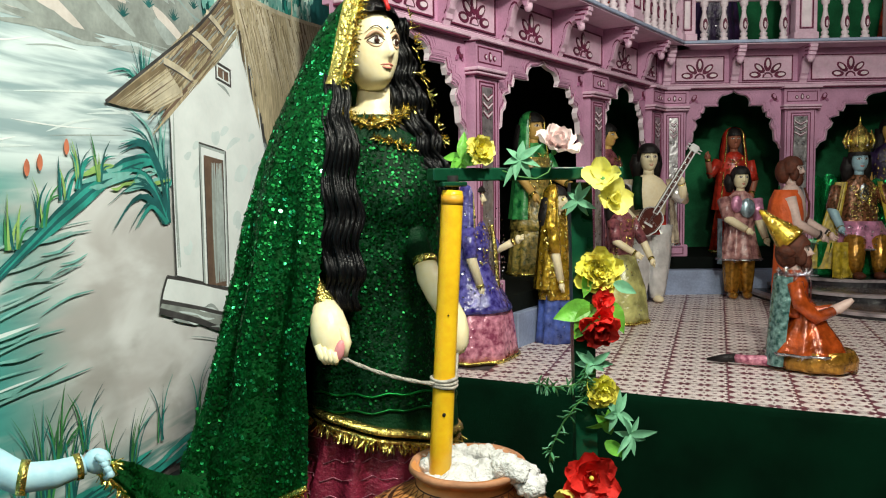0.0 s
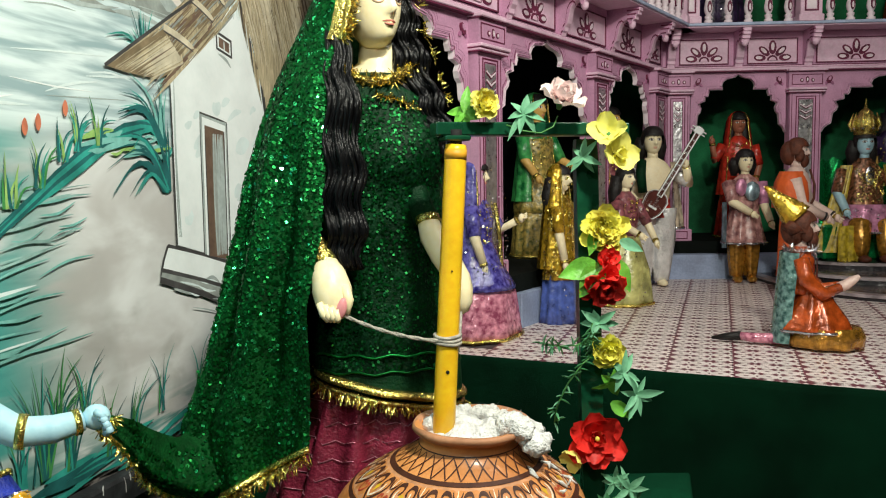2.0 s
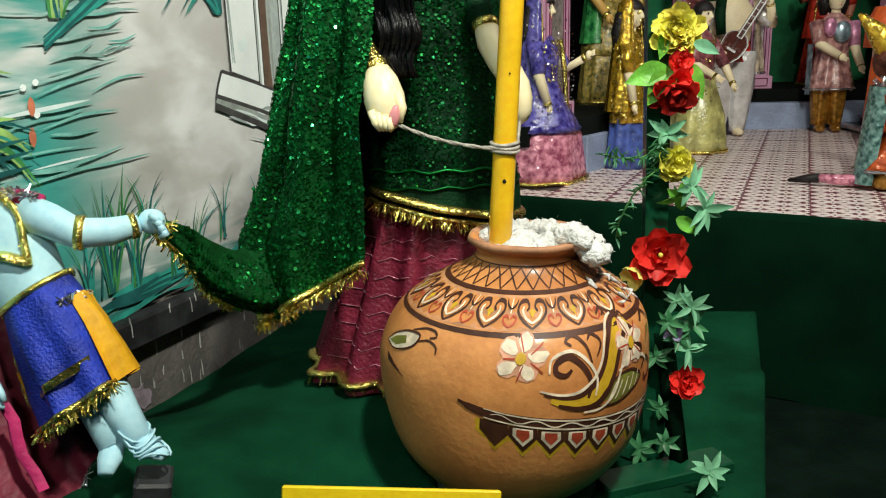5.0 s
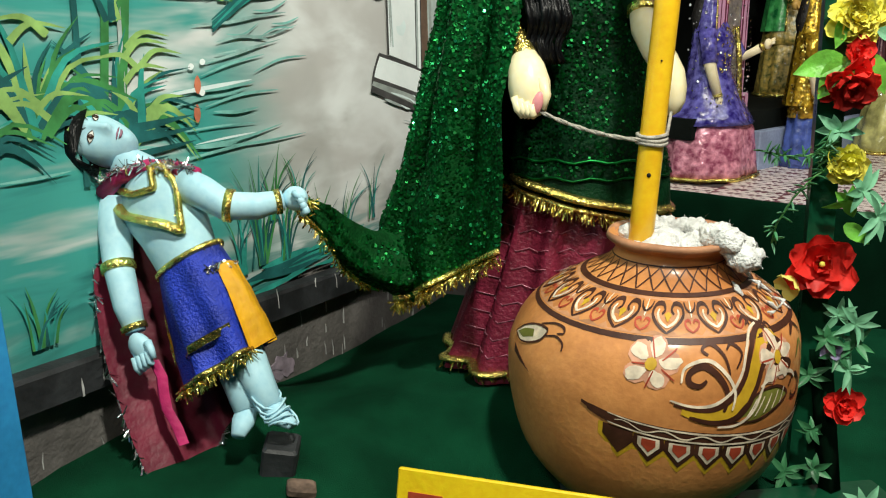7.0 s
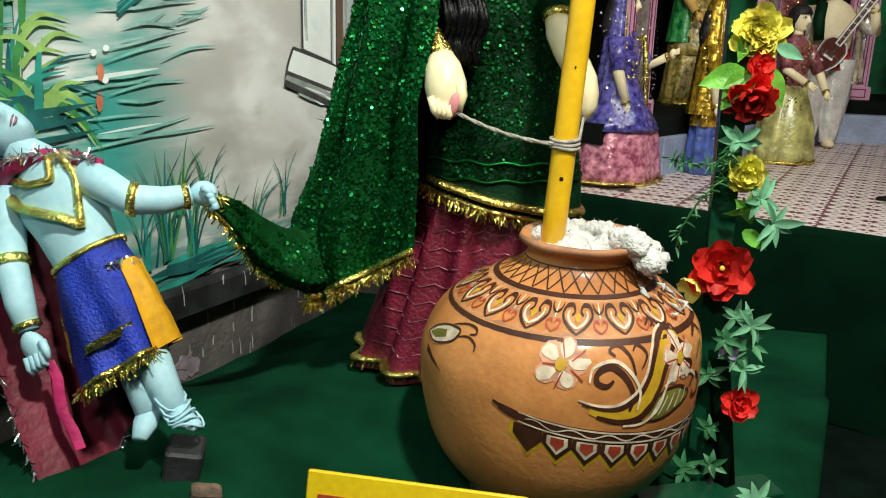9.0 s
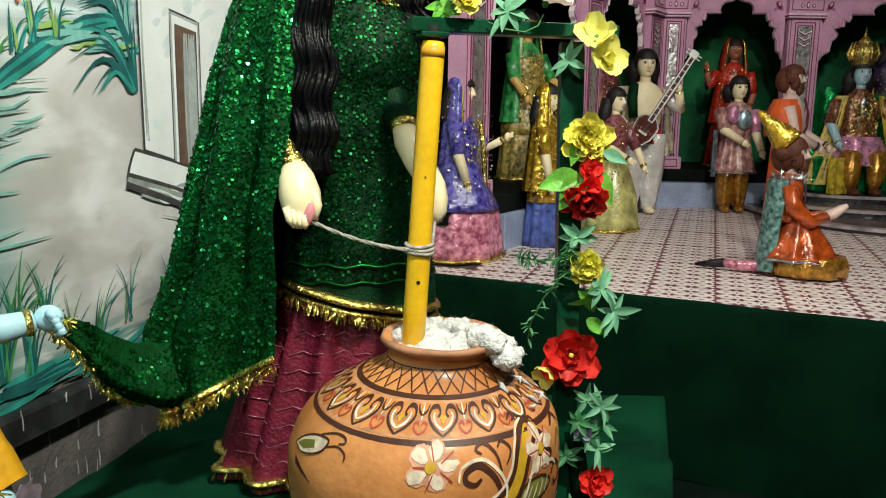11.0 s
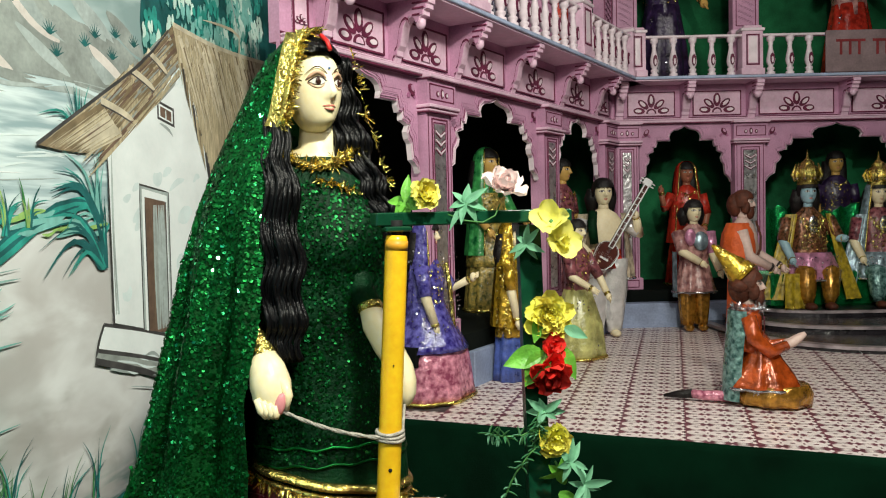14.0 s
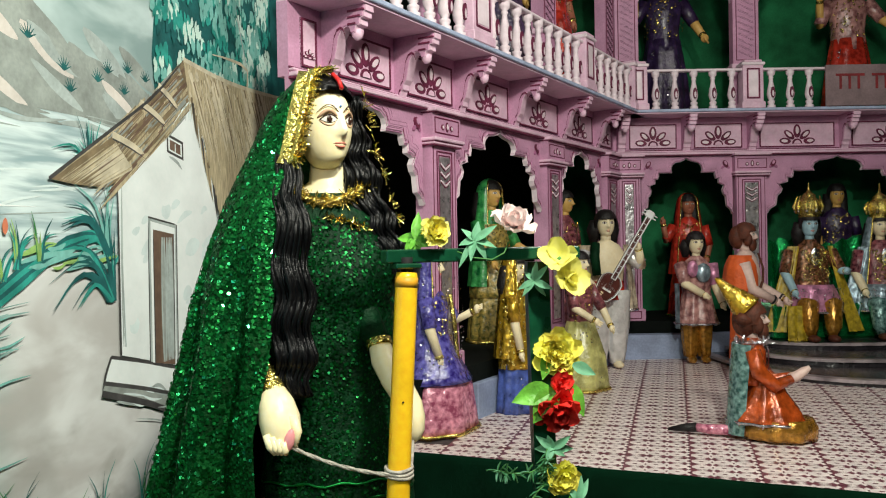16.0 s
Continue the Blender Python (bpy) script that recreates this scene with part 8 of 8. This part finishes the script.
wash(m, (-0.9, 1.575, 0.4, 1.62), 20, 0.35, 0.02, (P_STONE, P_GREY, P_STONE), 0.0)
for k in range(9):
    c = (rm.uniform(-0.6, 0.35), rm.uniform(1.68, 1.82))
    for q in range(7):
        a = 0.4 + 0.4 * q
        dab(m, [c, (c[0] + 0.04 * math.cos(a), c[1] + 0.045 * math.sin(a))], 0.008, P_TEALD, 1.5)
part("painted_hills", m, WALL, "painted grey hills and misty river")
# tree curtain behind the hut
m = Mesh()
fill(m, [(0.34, 1.62), (0.30, 1.9), (0.36, 2.3), (0.45, 3.0), (1.74, 3.0), (1.74, 1.75), (0.9, 1.6)], P_TEALD)
clumps = sorted(((rm.uniform(0.36, 1.48), rm.uniform(1.72, 2.75)) for k in range(170)), key=lambda c: -c[1])
for cs, cz in clumps:
    tone = rm.choice(((P_TEALL, P_TEAL, P_TEAL), (P_TEALL, P_TEALL, P_TEAL), (P_TEALL, P_TEAL, P_TEALD), (P_MINT, P_TEALL, P_TEAL), (P_MINT, P_MINT, P_TEALL), (P_TEAL, P_TEAL, P_TEALD)))
    wd = rm.uniform(0.05, 0.085)
    for tier in (2, 1, 0):
        for k in range(7):
            q = rm.uniform(-1, 1)
            s0, z0 = cs + wd * q, cz + 0.035 * (1 - q * q) - 0.036 * tier + rm.gauss(0, 0.006)
            ln = rm.uniform(0.035, 0.065)
            dab(m, [(s0, z0), (s0 + rm.gauss(0, 0.006), z0 - ln * 0.5), (s0 + rm.gauss(0, 0.010), z0 - ln)], rm.uniform(0.016, 0.030), tone[tier])
dab(m, [(0.80, 2.02), (1.0, 2.04), (1.18, 2.03), (1.16, 1.9), (1.24, 1.78)], 0.016, P_STRAWL)
dab(m, [(1.05, 2.3), (1.12, 2.15), (1.18, 2.03)], 0.012, P_GREY)
fill(m, [(1.52, 1.6), (1.46, 3.0), (1.749, 3.0), (1.749, 1.6)], P_TEALD)
part("painted_trees", m, WALL, "painted teal tree curtain")
# beige path and teal banks
m = Mesh()
wash(m, (-1.8, 0.62, -0.82, 1.2), 12, 0.30, 0.006, (P_SOFT, P_TEALL, P_SOFT), 0.05)
wash(m, (-0.85, 0.62, -0.55, 0.80), 12, 0.30, 0.008, (P_TEALL, P_MIST, P_TEALL), 0.03)
wash(m, (-0.74, 0.82, -0.48, 1.05), 18, 0.22, 0.006, (P_SOFT, P_TEALL, P_SOFT), 0.16)
wash(m, (-0.9, 0.20, 0.2, 0.28), 26, 0.3, 0.018, (P_TEAL, P_TEALD, P_TEAL), 0.05)
for k in range(16):
    dab(m, [(-0.78, 0.94 + rm.gauss(0, 0.012)), (-0.47, 1.12 + rm.gauss(0, 0.012)), (-0.2, 1.22 + rm.gauss(0, 0.01)), (0.0, 1.24)], rm.uniform(0.012, 0.028), rm.choice((P_TEALD, P_TEALD, P_TEAL)))
wash(m, (-0.4, 1.15, 0.0, 1.215), 24, 0.14, 0.016, (P_TEALL, P_LEAFL, P_TEALL), 0.15)
part("painted_path", m, WALL, "painted beige path between teal banks")


def tuft(m, s, z, n, h, spread, mats, w=0.012, lean=0.0):
    for k in range(n):
        a = rm.uniform(-spread, spread) + lean
        ln = h * rm.uniform(0.6, 1.15)
        x0 = s + rm.gauss(0, 0.012)
        dab(m, [(x0, z), (x0 + 0.5 * ln * math.sin(a), z + 0.62 * ln * math.cos(a * 0.8)), (x0 + ln * math.sin(a * 1.35), z + ln * math.cos(a * 1.25))], w * rm.uniform(0.6, 1.3), rm.choice(mats), 1.6)


m = Mesh()
tuft(m, 0.0, 1.03, 24, 0.30, 0.9, (P_TEALD, P_TEAL, P_TEALD), 0.016, -0.55)
tuft(m, -0.02, 1.18, 18, 0.24, 0.8, (P_TEAL, P_TEALD, P_TEALL), 0.014, -0.6)
tuft(m, -0.10, 1.42, 18, 0.19, 0.9, (P_TEAL, P_TEALD, P_TEALL), 0.012, -0.2)
for s, z in ((-0.72, 1.0), (-0.62, 1.05), (-0.52, 1.12), (-0.45, 1.15), (-0.36, 1.17)):
    tuft(m, s, z, 9, 0.13, 0.5, (P_LEAF, P_LEAFL, P_TEALD, P_TEAL), 0.010, 0.25)
for s, z in ((-0.66, 1.20), (-0.61, 1.215), (-0.5, 1.26), (-0.86, 0.72), (-0.85, 0.79)):
    dab(m, [(s, z - 0.015), (s + 0.003, z + 0.03)], 0.022, P_CORAL)
for s, z in ((-0.835, 0.85), (-0.845, 0.775), (-0.875, 0.84)):
    dab(m, [(s, z), (s + 0.02, z + 0.004)], 0.016, P_WHITE)
# bamboo and long leaves behind the blue figure
for x0, x1, w, mt in ((-1.16, -1.06, 0.022, P_LEAF), (-1.12, -1.0, 0.028, P_LEAF), (-1.09, -1.045, 0.012, P_GREY), (-1.2, -1.16, 0.016, P_TEALD)):
    dab(m, [(x0, 0.60), ((x0 + x1) / 2, 0.9), (x1, 1.25)], w, mt, 6)
for s, z, ln_, n in ((-1.10, 0.66, 0.26, 34), (-1.30, 0.72, 0.26, 30), (-1.45, 0.66, 0.24, 20), (-1.04, 0.70, 0.16, 10), (-1.08, 0.95, 0.16, 12), (-1.6, 0.8, 0.3, 16)):
    tuft(m, s, z, n, ln_, 1.35, (P_TEALD, P_TEAL, P_LEAF, P_TEALD, P_LEAFL), 0.022, 0.15)
for k in range(14):
    s, z = rm.uniform(-1.5, -0.98), rm.uniform(0.68, 0.95)
    q = rm.choice((-1, 1))
    dab(m, [(s, z), (s + q * 0.05, z + 0.035), (s + q * 0.13, z + 0.025)], 0.016, P_LEAFL, 1.8)
for k in range(6):
    s, z = rm.uniform(-1.2, -1.06), rm.uniform(0.62, 0.72)
    dab(m, [(s, z), (s + 0.12, z + 0.006), (s + 0.20, z + 0.012)], 0.016, P_TEALD, 1.8)
part("painted_reeds", m, WALL, "painted reeds and long leaves")
m = Mesh()
for s, z, n, h in ((-0.66, 0.28, 22, 0.30), (-0.56, 0.27, 16, 0.24), (-0.75, 0.27, 10, 0.22), (-0.27, 0.24, 9, 0.24), (-0.38, 0.25, 6, 0.2), (-1.36, 0.28, 12, 0.14), (-0.1, 0.3, 5, 0.22), (0.15, 0.3, 5, 0.22), (-0.62, 0.4, 7, 0.2), (-0.48, 0.4, 6, 0.18), (-1.0, 0.27, 8, 0.16)):
    tuft(m, s, z, n, h, 0.45, (P_TEALD, P_TEAL, P_TEALD, P_LEAF), 0.008, 0.16)
part("painted_grass", m, WALL, "painted dark grass blades")
# the hut
m = Mesh()
fill(m, [(0.045, 0.845), (0.045, 1.43), (0.53, 1.88), (0.66, 1.72), (0.80, 1.40), (0.88, 0.70), (0.42, 0.755)], P_WHITE)
wash(m, (0.09, 0.9, 0.72, 1.40), 40, 0.1, 0.05, (P_WHITE, P_MIST), 0.4)
for k in range(12):
    dab(m, [(0.06 + rm.uniform(0, 0.02), 0.87), (0.062, 1.15), (0.07, 1.42)], 0.012, rm.choice((P_GREY, P_MIST)))
for k in range(20):
    s = rm.uniform(0.45, 0.62)
    dab(m, [(s, 1.84 - abs(s - 0.53) * 1.2), (s + rm.gauss(0, 0.01), 1.70)], 0.016, rm.choice((P_GREY, P_MIST)), 1.5)
for a, b in (((0.045, 0.845), (0.045, 1.42)), ((0.045, 1.42), (0.52, 1.86))):
    dab(m, [a, ((a[0] + b[0]) / 2, (a[1] + b[1]) / 2), b], 0.010, P_LINE, 8)
# plinth
fill(m, [(-0.015, 0.847), (0.42, 0.745), (1.0, 0.62), (1.0, 0.52), (0.42, 0.64), (-0.06, 0.765)], P_WHITE)
fill(m, [(-0.06, 0.770), (0.42, 0.645), (1.0, 0.525), (1.0, 0.44), (0.42, 0.575), (-0.07, 0.735)], P_STONE)
wash(m, (0.0, 0.66, 0.35, 0.70), 10, 0.16, 0.014, (P_MIST, P_GREY), -0.25)
for pts, w in (([(-0.015, 0.847), (0.2, 0.80), (0.42, 0.745), (0.9, 0.64)], 0.012), ([(-0.06, 0.770), (0.2, 0.705), (0.42, 0.645), (0.9, 0.54)], 0.014), ([(-0.07, 0.738), (0.2, 0.655), (0.42, 0.578), (0.9, 0.46)], 0.022), ([(-0.015, 0.847), (-0.045, 0.80), (-0.065, 0.75)], 0.012)):
    dab(m, pts, w, P_LINE, 8)
wash(m, (0.1, 0.58, 0.6, 0.62), 8, 0.2, 0.008, (P_GREY, P_STONE), -0.25)
# door and window
fill(m, [(0.232, 0.795), (0.237, 1.312), (0.446, 1.288), (0.44, 0.752)], P_GREY)
fill(m, [(0.248, 0.79), (0.252, 1.298), (0.432, 1.275), (0.426, 0.755)], P_WHITE)
fill(m, [(0.268, 0.785), (0.270, 1.268), (0.420, 1.252), (0.414, 0.758)], P_DOOR)
for k in range(16):
    s = rm.uniform(0.33, 0.41)
    dab(m, [(s, 0.78), (s, 1.0), (s, 1.24)], 0.02, rm.choice((P_GREY, P_STONE, P_GREY)))
for k in range(8):
    s = rm.uniform(0.272, 0.32)
    dab(m, [(s, 0.79), (s, 1.0), (s, 1.25)], 0.014, rm.choice((P_DOOR, P_STRAWD)))
for pts in ([(0.232, 0.795), (0.234, 1.05), (0.237, 1.312)], [(0.237, 1.312), (0.34, 1.300), (0.446, 1.288)], [(0.446, 1.288), (0.442, 1.0), (0.44, 0.752)], [(0.268, 0.785), (0.269, 1.0), (0.270, 1.268)], [(0.420, 1.252), (0.417, 1.0), (0.414, 0.758)]):
    dab(m, pts, 0.007, P_LINE, 8)
fill(m, [(0.385, 1.560), (0.385, 1.632), (0.515, 1.612), (0.515, 1.540)], P_LINE)
fill(m, [(0.397, 1.568), (0.397, 1.619), (0.503, 1.603), (0.503, 1.552)], P_WHITE)
fill(m, [(0.408, 1.573), (0.408, 1.610), (0.492, 1.597), (0.492, 1.559)], P_DOOR)
dab(m, [(0.45, 1.565), (0.45, 1.60)], 0.008, P_MIST, 8)
dab(m, [(0.40, 1.545), (0.46, 1.53), (0.50, 1.505)], 0.014, P_GREY)
# thatch: the near slope in bundles, the far slope in long straws
fill(m, [(-0.313, 1.408), (0.30, 1.755), (0.53, 1.935), (0.575, 1.80), (0.36, 1.60), (0.05, 1.43), (-0.02, 1.40), (-0.2, 1.40)], P_STRAWD)
for k in range(300):
    t = rm.uniform(0, 1)
    a = Vector((-0.02, 1.57)).lerp(Vector((0.53, 1.93)), t) if k % 3 else Vector((0.16, 1.69)).lerp(Vector((0.54, 1.92)), t)
    off = rm.uniform(0, 0.16)
    a = a + Vector((off * 0.5, -off))
    b = a + Vector((-0.17, -0.12)) * rm.uniform(0.6, 1.0)
    b.x = max(b.x, -0.30)
    dab(m, [a, (a + b) / 2, b], rm.uniform(0.006, 0.016), rm.choice((P_STRAW, P_STRAWD, P_STRAWD, P_STRAW, P_DOOR, P_STONE)), 1.8)
for k in range(60):
    t = rm.uniform(0, 1)
    a = Vector((0.0, 1.585)).lerp(Vector((0.14, 1.475)), t)
    b = a + Vector((-0.31 + 0.09 * t, -0.175 + 0.09 * t)) * rm.uniform(0.8, 1.05)
    dab(m, [a, (a + b) / 2, b], rm.uniform(0.005, 0.012), rm.choice((P_STRAWL, P_STRAWL, P_STRAW, P_STRAWD)), 1.4)
for a, b in (((0.02, 1.578), (0.22, 1.535)), ((0.20, 1.715), (0.375, 1.665)), ((0.33, 1.80), (0.475, 1.74))):
    dab(m, [a, ((a[0] + b[0]) / 2, (a[1] + b[1]) / 2 + 0.004), b], 0.024, P_STRAWL, 8)
    dab(m, [(a[0], a[1] - 0.014), ((a[0] + b[0]) / 2, (a[1] + b[1]) / 2 - 0.010), (b[0], b[1] - 0.014)], 0.006, P_LINE, 8)
dab(m, [(-0.313, 1.408), (0.0, 1.585), (0.30, 1.757), (0.53, 1.937)], 0.012, P_LINE, 8)
fill(m, [(0.53, 1.937), (1.0, 1.93), (1.74, 1.985), (1.74, 1.2), (0.86, 1.30), (0.80, 1.40), (0.70, 1.64), (0.57, 1.80)], P_STRAW)
for k in range(520):
    t = rm.uniform(0, 1)
    a = Vector((0.55, 1.92)).lerp(Vector((1.7, 1.97)), t)
    a = a + Vector((0.05, -0.18)) * rm.uniform(0, 1.8) * (0.35 + t)
    b = a + Vector((0.10 + 0.05 * rm.random(), -0.24)) * rm.uniform(0.6, 1.1)
    dab(m, [a, (a + b) / 2 + Vector((0.006, 0)), b], rm.uniform(0.007, 0.024), rm.choice((P_STRAW, P_STRAWL, P_STRAWL, P_STRAWL, P_STRAWD, P_STRAW)), 1.2)
for k in range(26):
    t = rm.uniform(0, 1)
    a = Vector((0.56, 1.86)).lerp(Vector((0.80, 1.42)), t)
    dab(m, [a, a + Vector((0.01, -0.06)), a + Vector((0.03, -0.14))], 0.016, rm.choice((P_STRAWD, P_STRAW, P_LINE)), 1.5)
dab(m, [(0.53, 1.94), (0.9, 1.93), (1.3, 1.95), (1.74, 1.99)], 0.018, P_STRAWL, 8)
part("painted_hut", m, WALL, "painted whitewashed hut with a thatched roof")

# ---- printed floor tiles of the stage, one object each ----
TILE, TILE_TURN, TILE_AT = 0.285, -19.0, (0.933, 3.428)


def tile_mesh():
    m = Mesh()
    h = TILE / 2 - 0.0015
    m.box((-h, -h, -0.012), (h, h, 0.0), TILEMARK)
    y = 0.0006

    def flat(pts, mm, z):
        m.add([(px, py, z) for px, py in pts], [tuple(range(len(pts)))], mm, False)
    c = (TILE - 0.012) / 3
    for i in range(3):
        for j in range(3):
            x, z = -TILE / 2 + 0.006 + c * (i + 0.5), -TILE / 2 + 0.006 + c * (j + 0.5)
            r = 0.0378
            flat([(x + 1.2 * r * math.cos(a), z + r * math.sin(a)) for a in [math.pi / 8 + math.pi / 4 * k for k in range(8)]], TILEGREY, y)
            flat([(x + 0.30 * r * math.cos(a), z + 0.20 * r * math.sin(a)) for a in [math.pi / 3 * k for k in range(6)]], TILEMARK, y * 2)
            # pointed leaves in the gaps
            for sx in (-1, 1):
                X = x + sx * c * 0.5
                if abs(X) < TILE / 2 - 0.006:
                    if sx > 0 or i == 0:
                        for q in (-1, 1):
                            flat([(X, z + q * 0.008), (X + 0.0125, z + q * 0.026), (X, z + q * 0.045), (X - 0.0125, z + q * 0.026)], TILEGREY, y)
            for sz in (-1, 1):
                Z = z + sz * c * 0.5
                if (sz > 0 or j == 0) and abs(Z) < TILE / 2 - 0.004:
                    flat([(x - 0.026, Z), (x, Z + 0.0085), (x + 0.026, Z), (x, Z - 0.0085)], TILEGREY, y)
    return m.data("tile")


TILE_DATA = tile_mesh()
m = Mesh()
m.add([(F0.x, F0.y, STAGE - 0.008), (F1.x, F1.y, STAGE - 0.008), (6.4, 8.5, STAGE - 0.008), (-0.9, 8.5, STAGE - 0.008)], [(0, 1, 2, 3)], GROUT, False)
TILES = tagged(part("stage_floor", m), "pale pink stage floor tiles printed with maroon octagons", "floor", kind="structure")
ta = radians(TILE_TURN)
ux, uy = Vector((math.cos(ta), math.sin(ta))), Vector((-math.sin(ta), math.cos(ta)))
count = 0
for i in range(-14, 20):
    for j in range(-4, 22):
        p = Vector(TILE_AT) + ux * TILE * (i + 0.5) + uy * TILE * (j + 0.5)
        side = (p - F0).dot(nrm)
        q = ML_.inverted() @ Vector((p.x, p.y, 0))
        r = MB_.inverted() @ Vector((p.x, p.y, 0))
        if side > 0.19 or q.y > -0.06 or r.y > -0.06 or p.x > 3.9 or p.x < -0.8:
            continue
        at = pose(p.x, p.y, STAGE - 0.0025 + 0.0006 * math.sin(i * 7 + j * 3), 0, 0, TILE_TURN)
        data = TILE_DATA
        if side > -0.20:
            # cut along the stage's front
            bm = bmesh.new()
            bm.from_mesh(TILE_DATA)
            inv = at.inverted()
            bmesh.ops.bisect_plane(bm, geom=bm.verts[:] + bm.edges[:] + bm.faces[:], plane_co=inv @ Vector((F0.x, F0.y, STAGE)), plane_no=inv.to_3x3() @ Vector((nrm.x, nrm.y, 0)), clear_outer=True)
            if not bm.faces:
                bm.free()
                continue
            data = bpy.data.meshes.new("tile_cut")
            bm.to_mesh(data)
            bm.free()
            for mm in TILE_DATA.materials:
                data.materials.append(mm)
        part("tile", data, TILES, M=at)
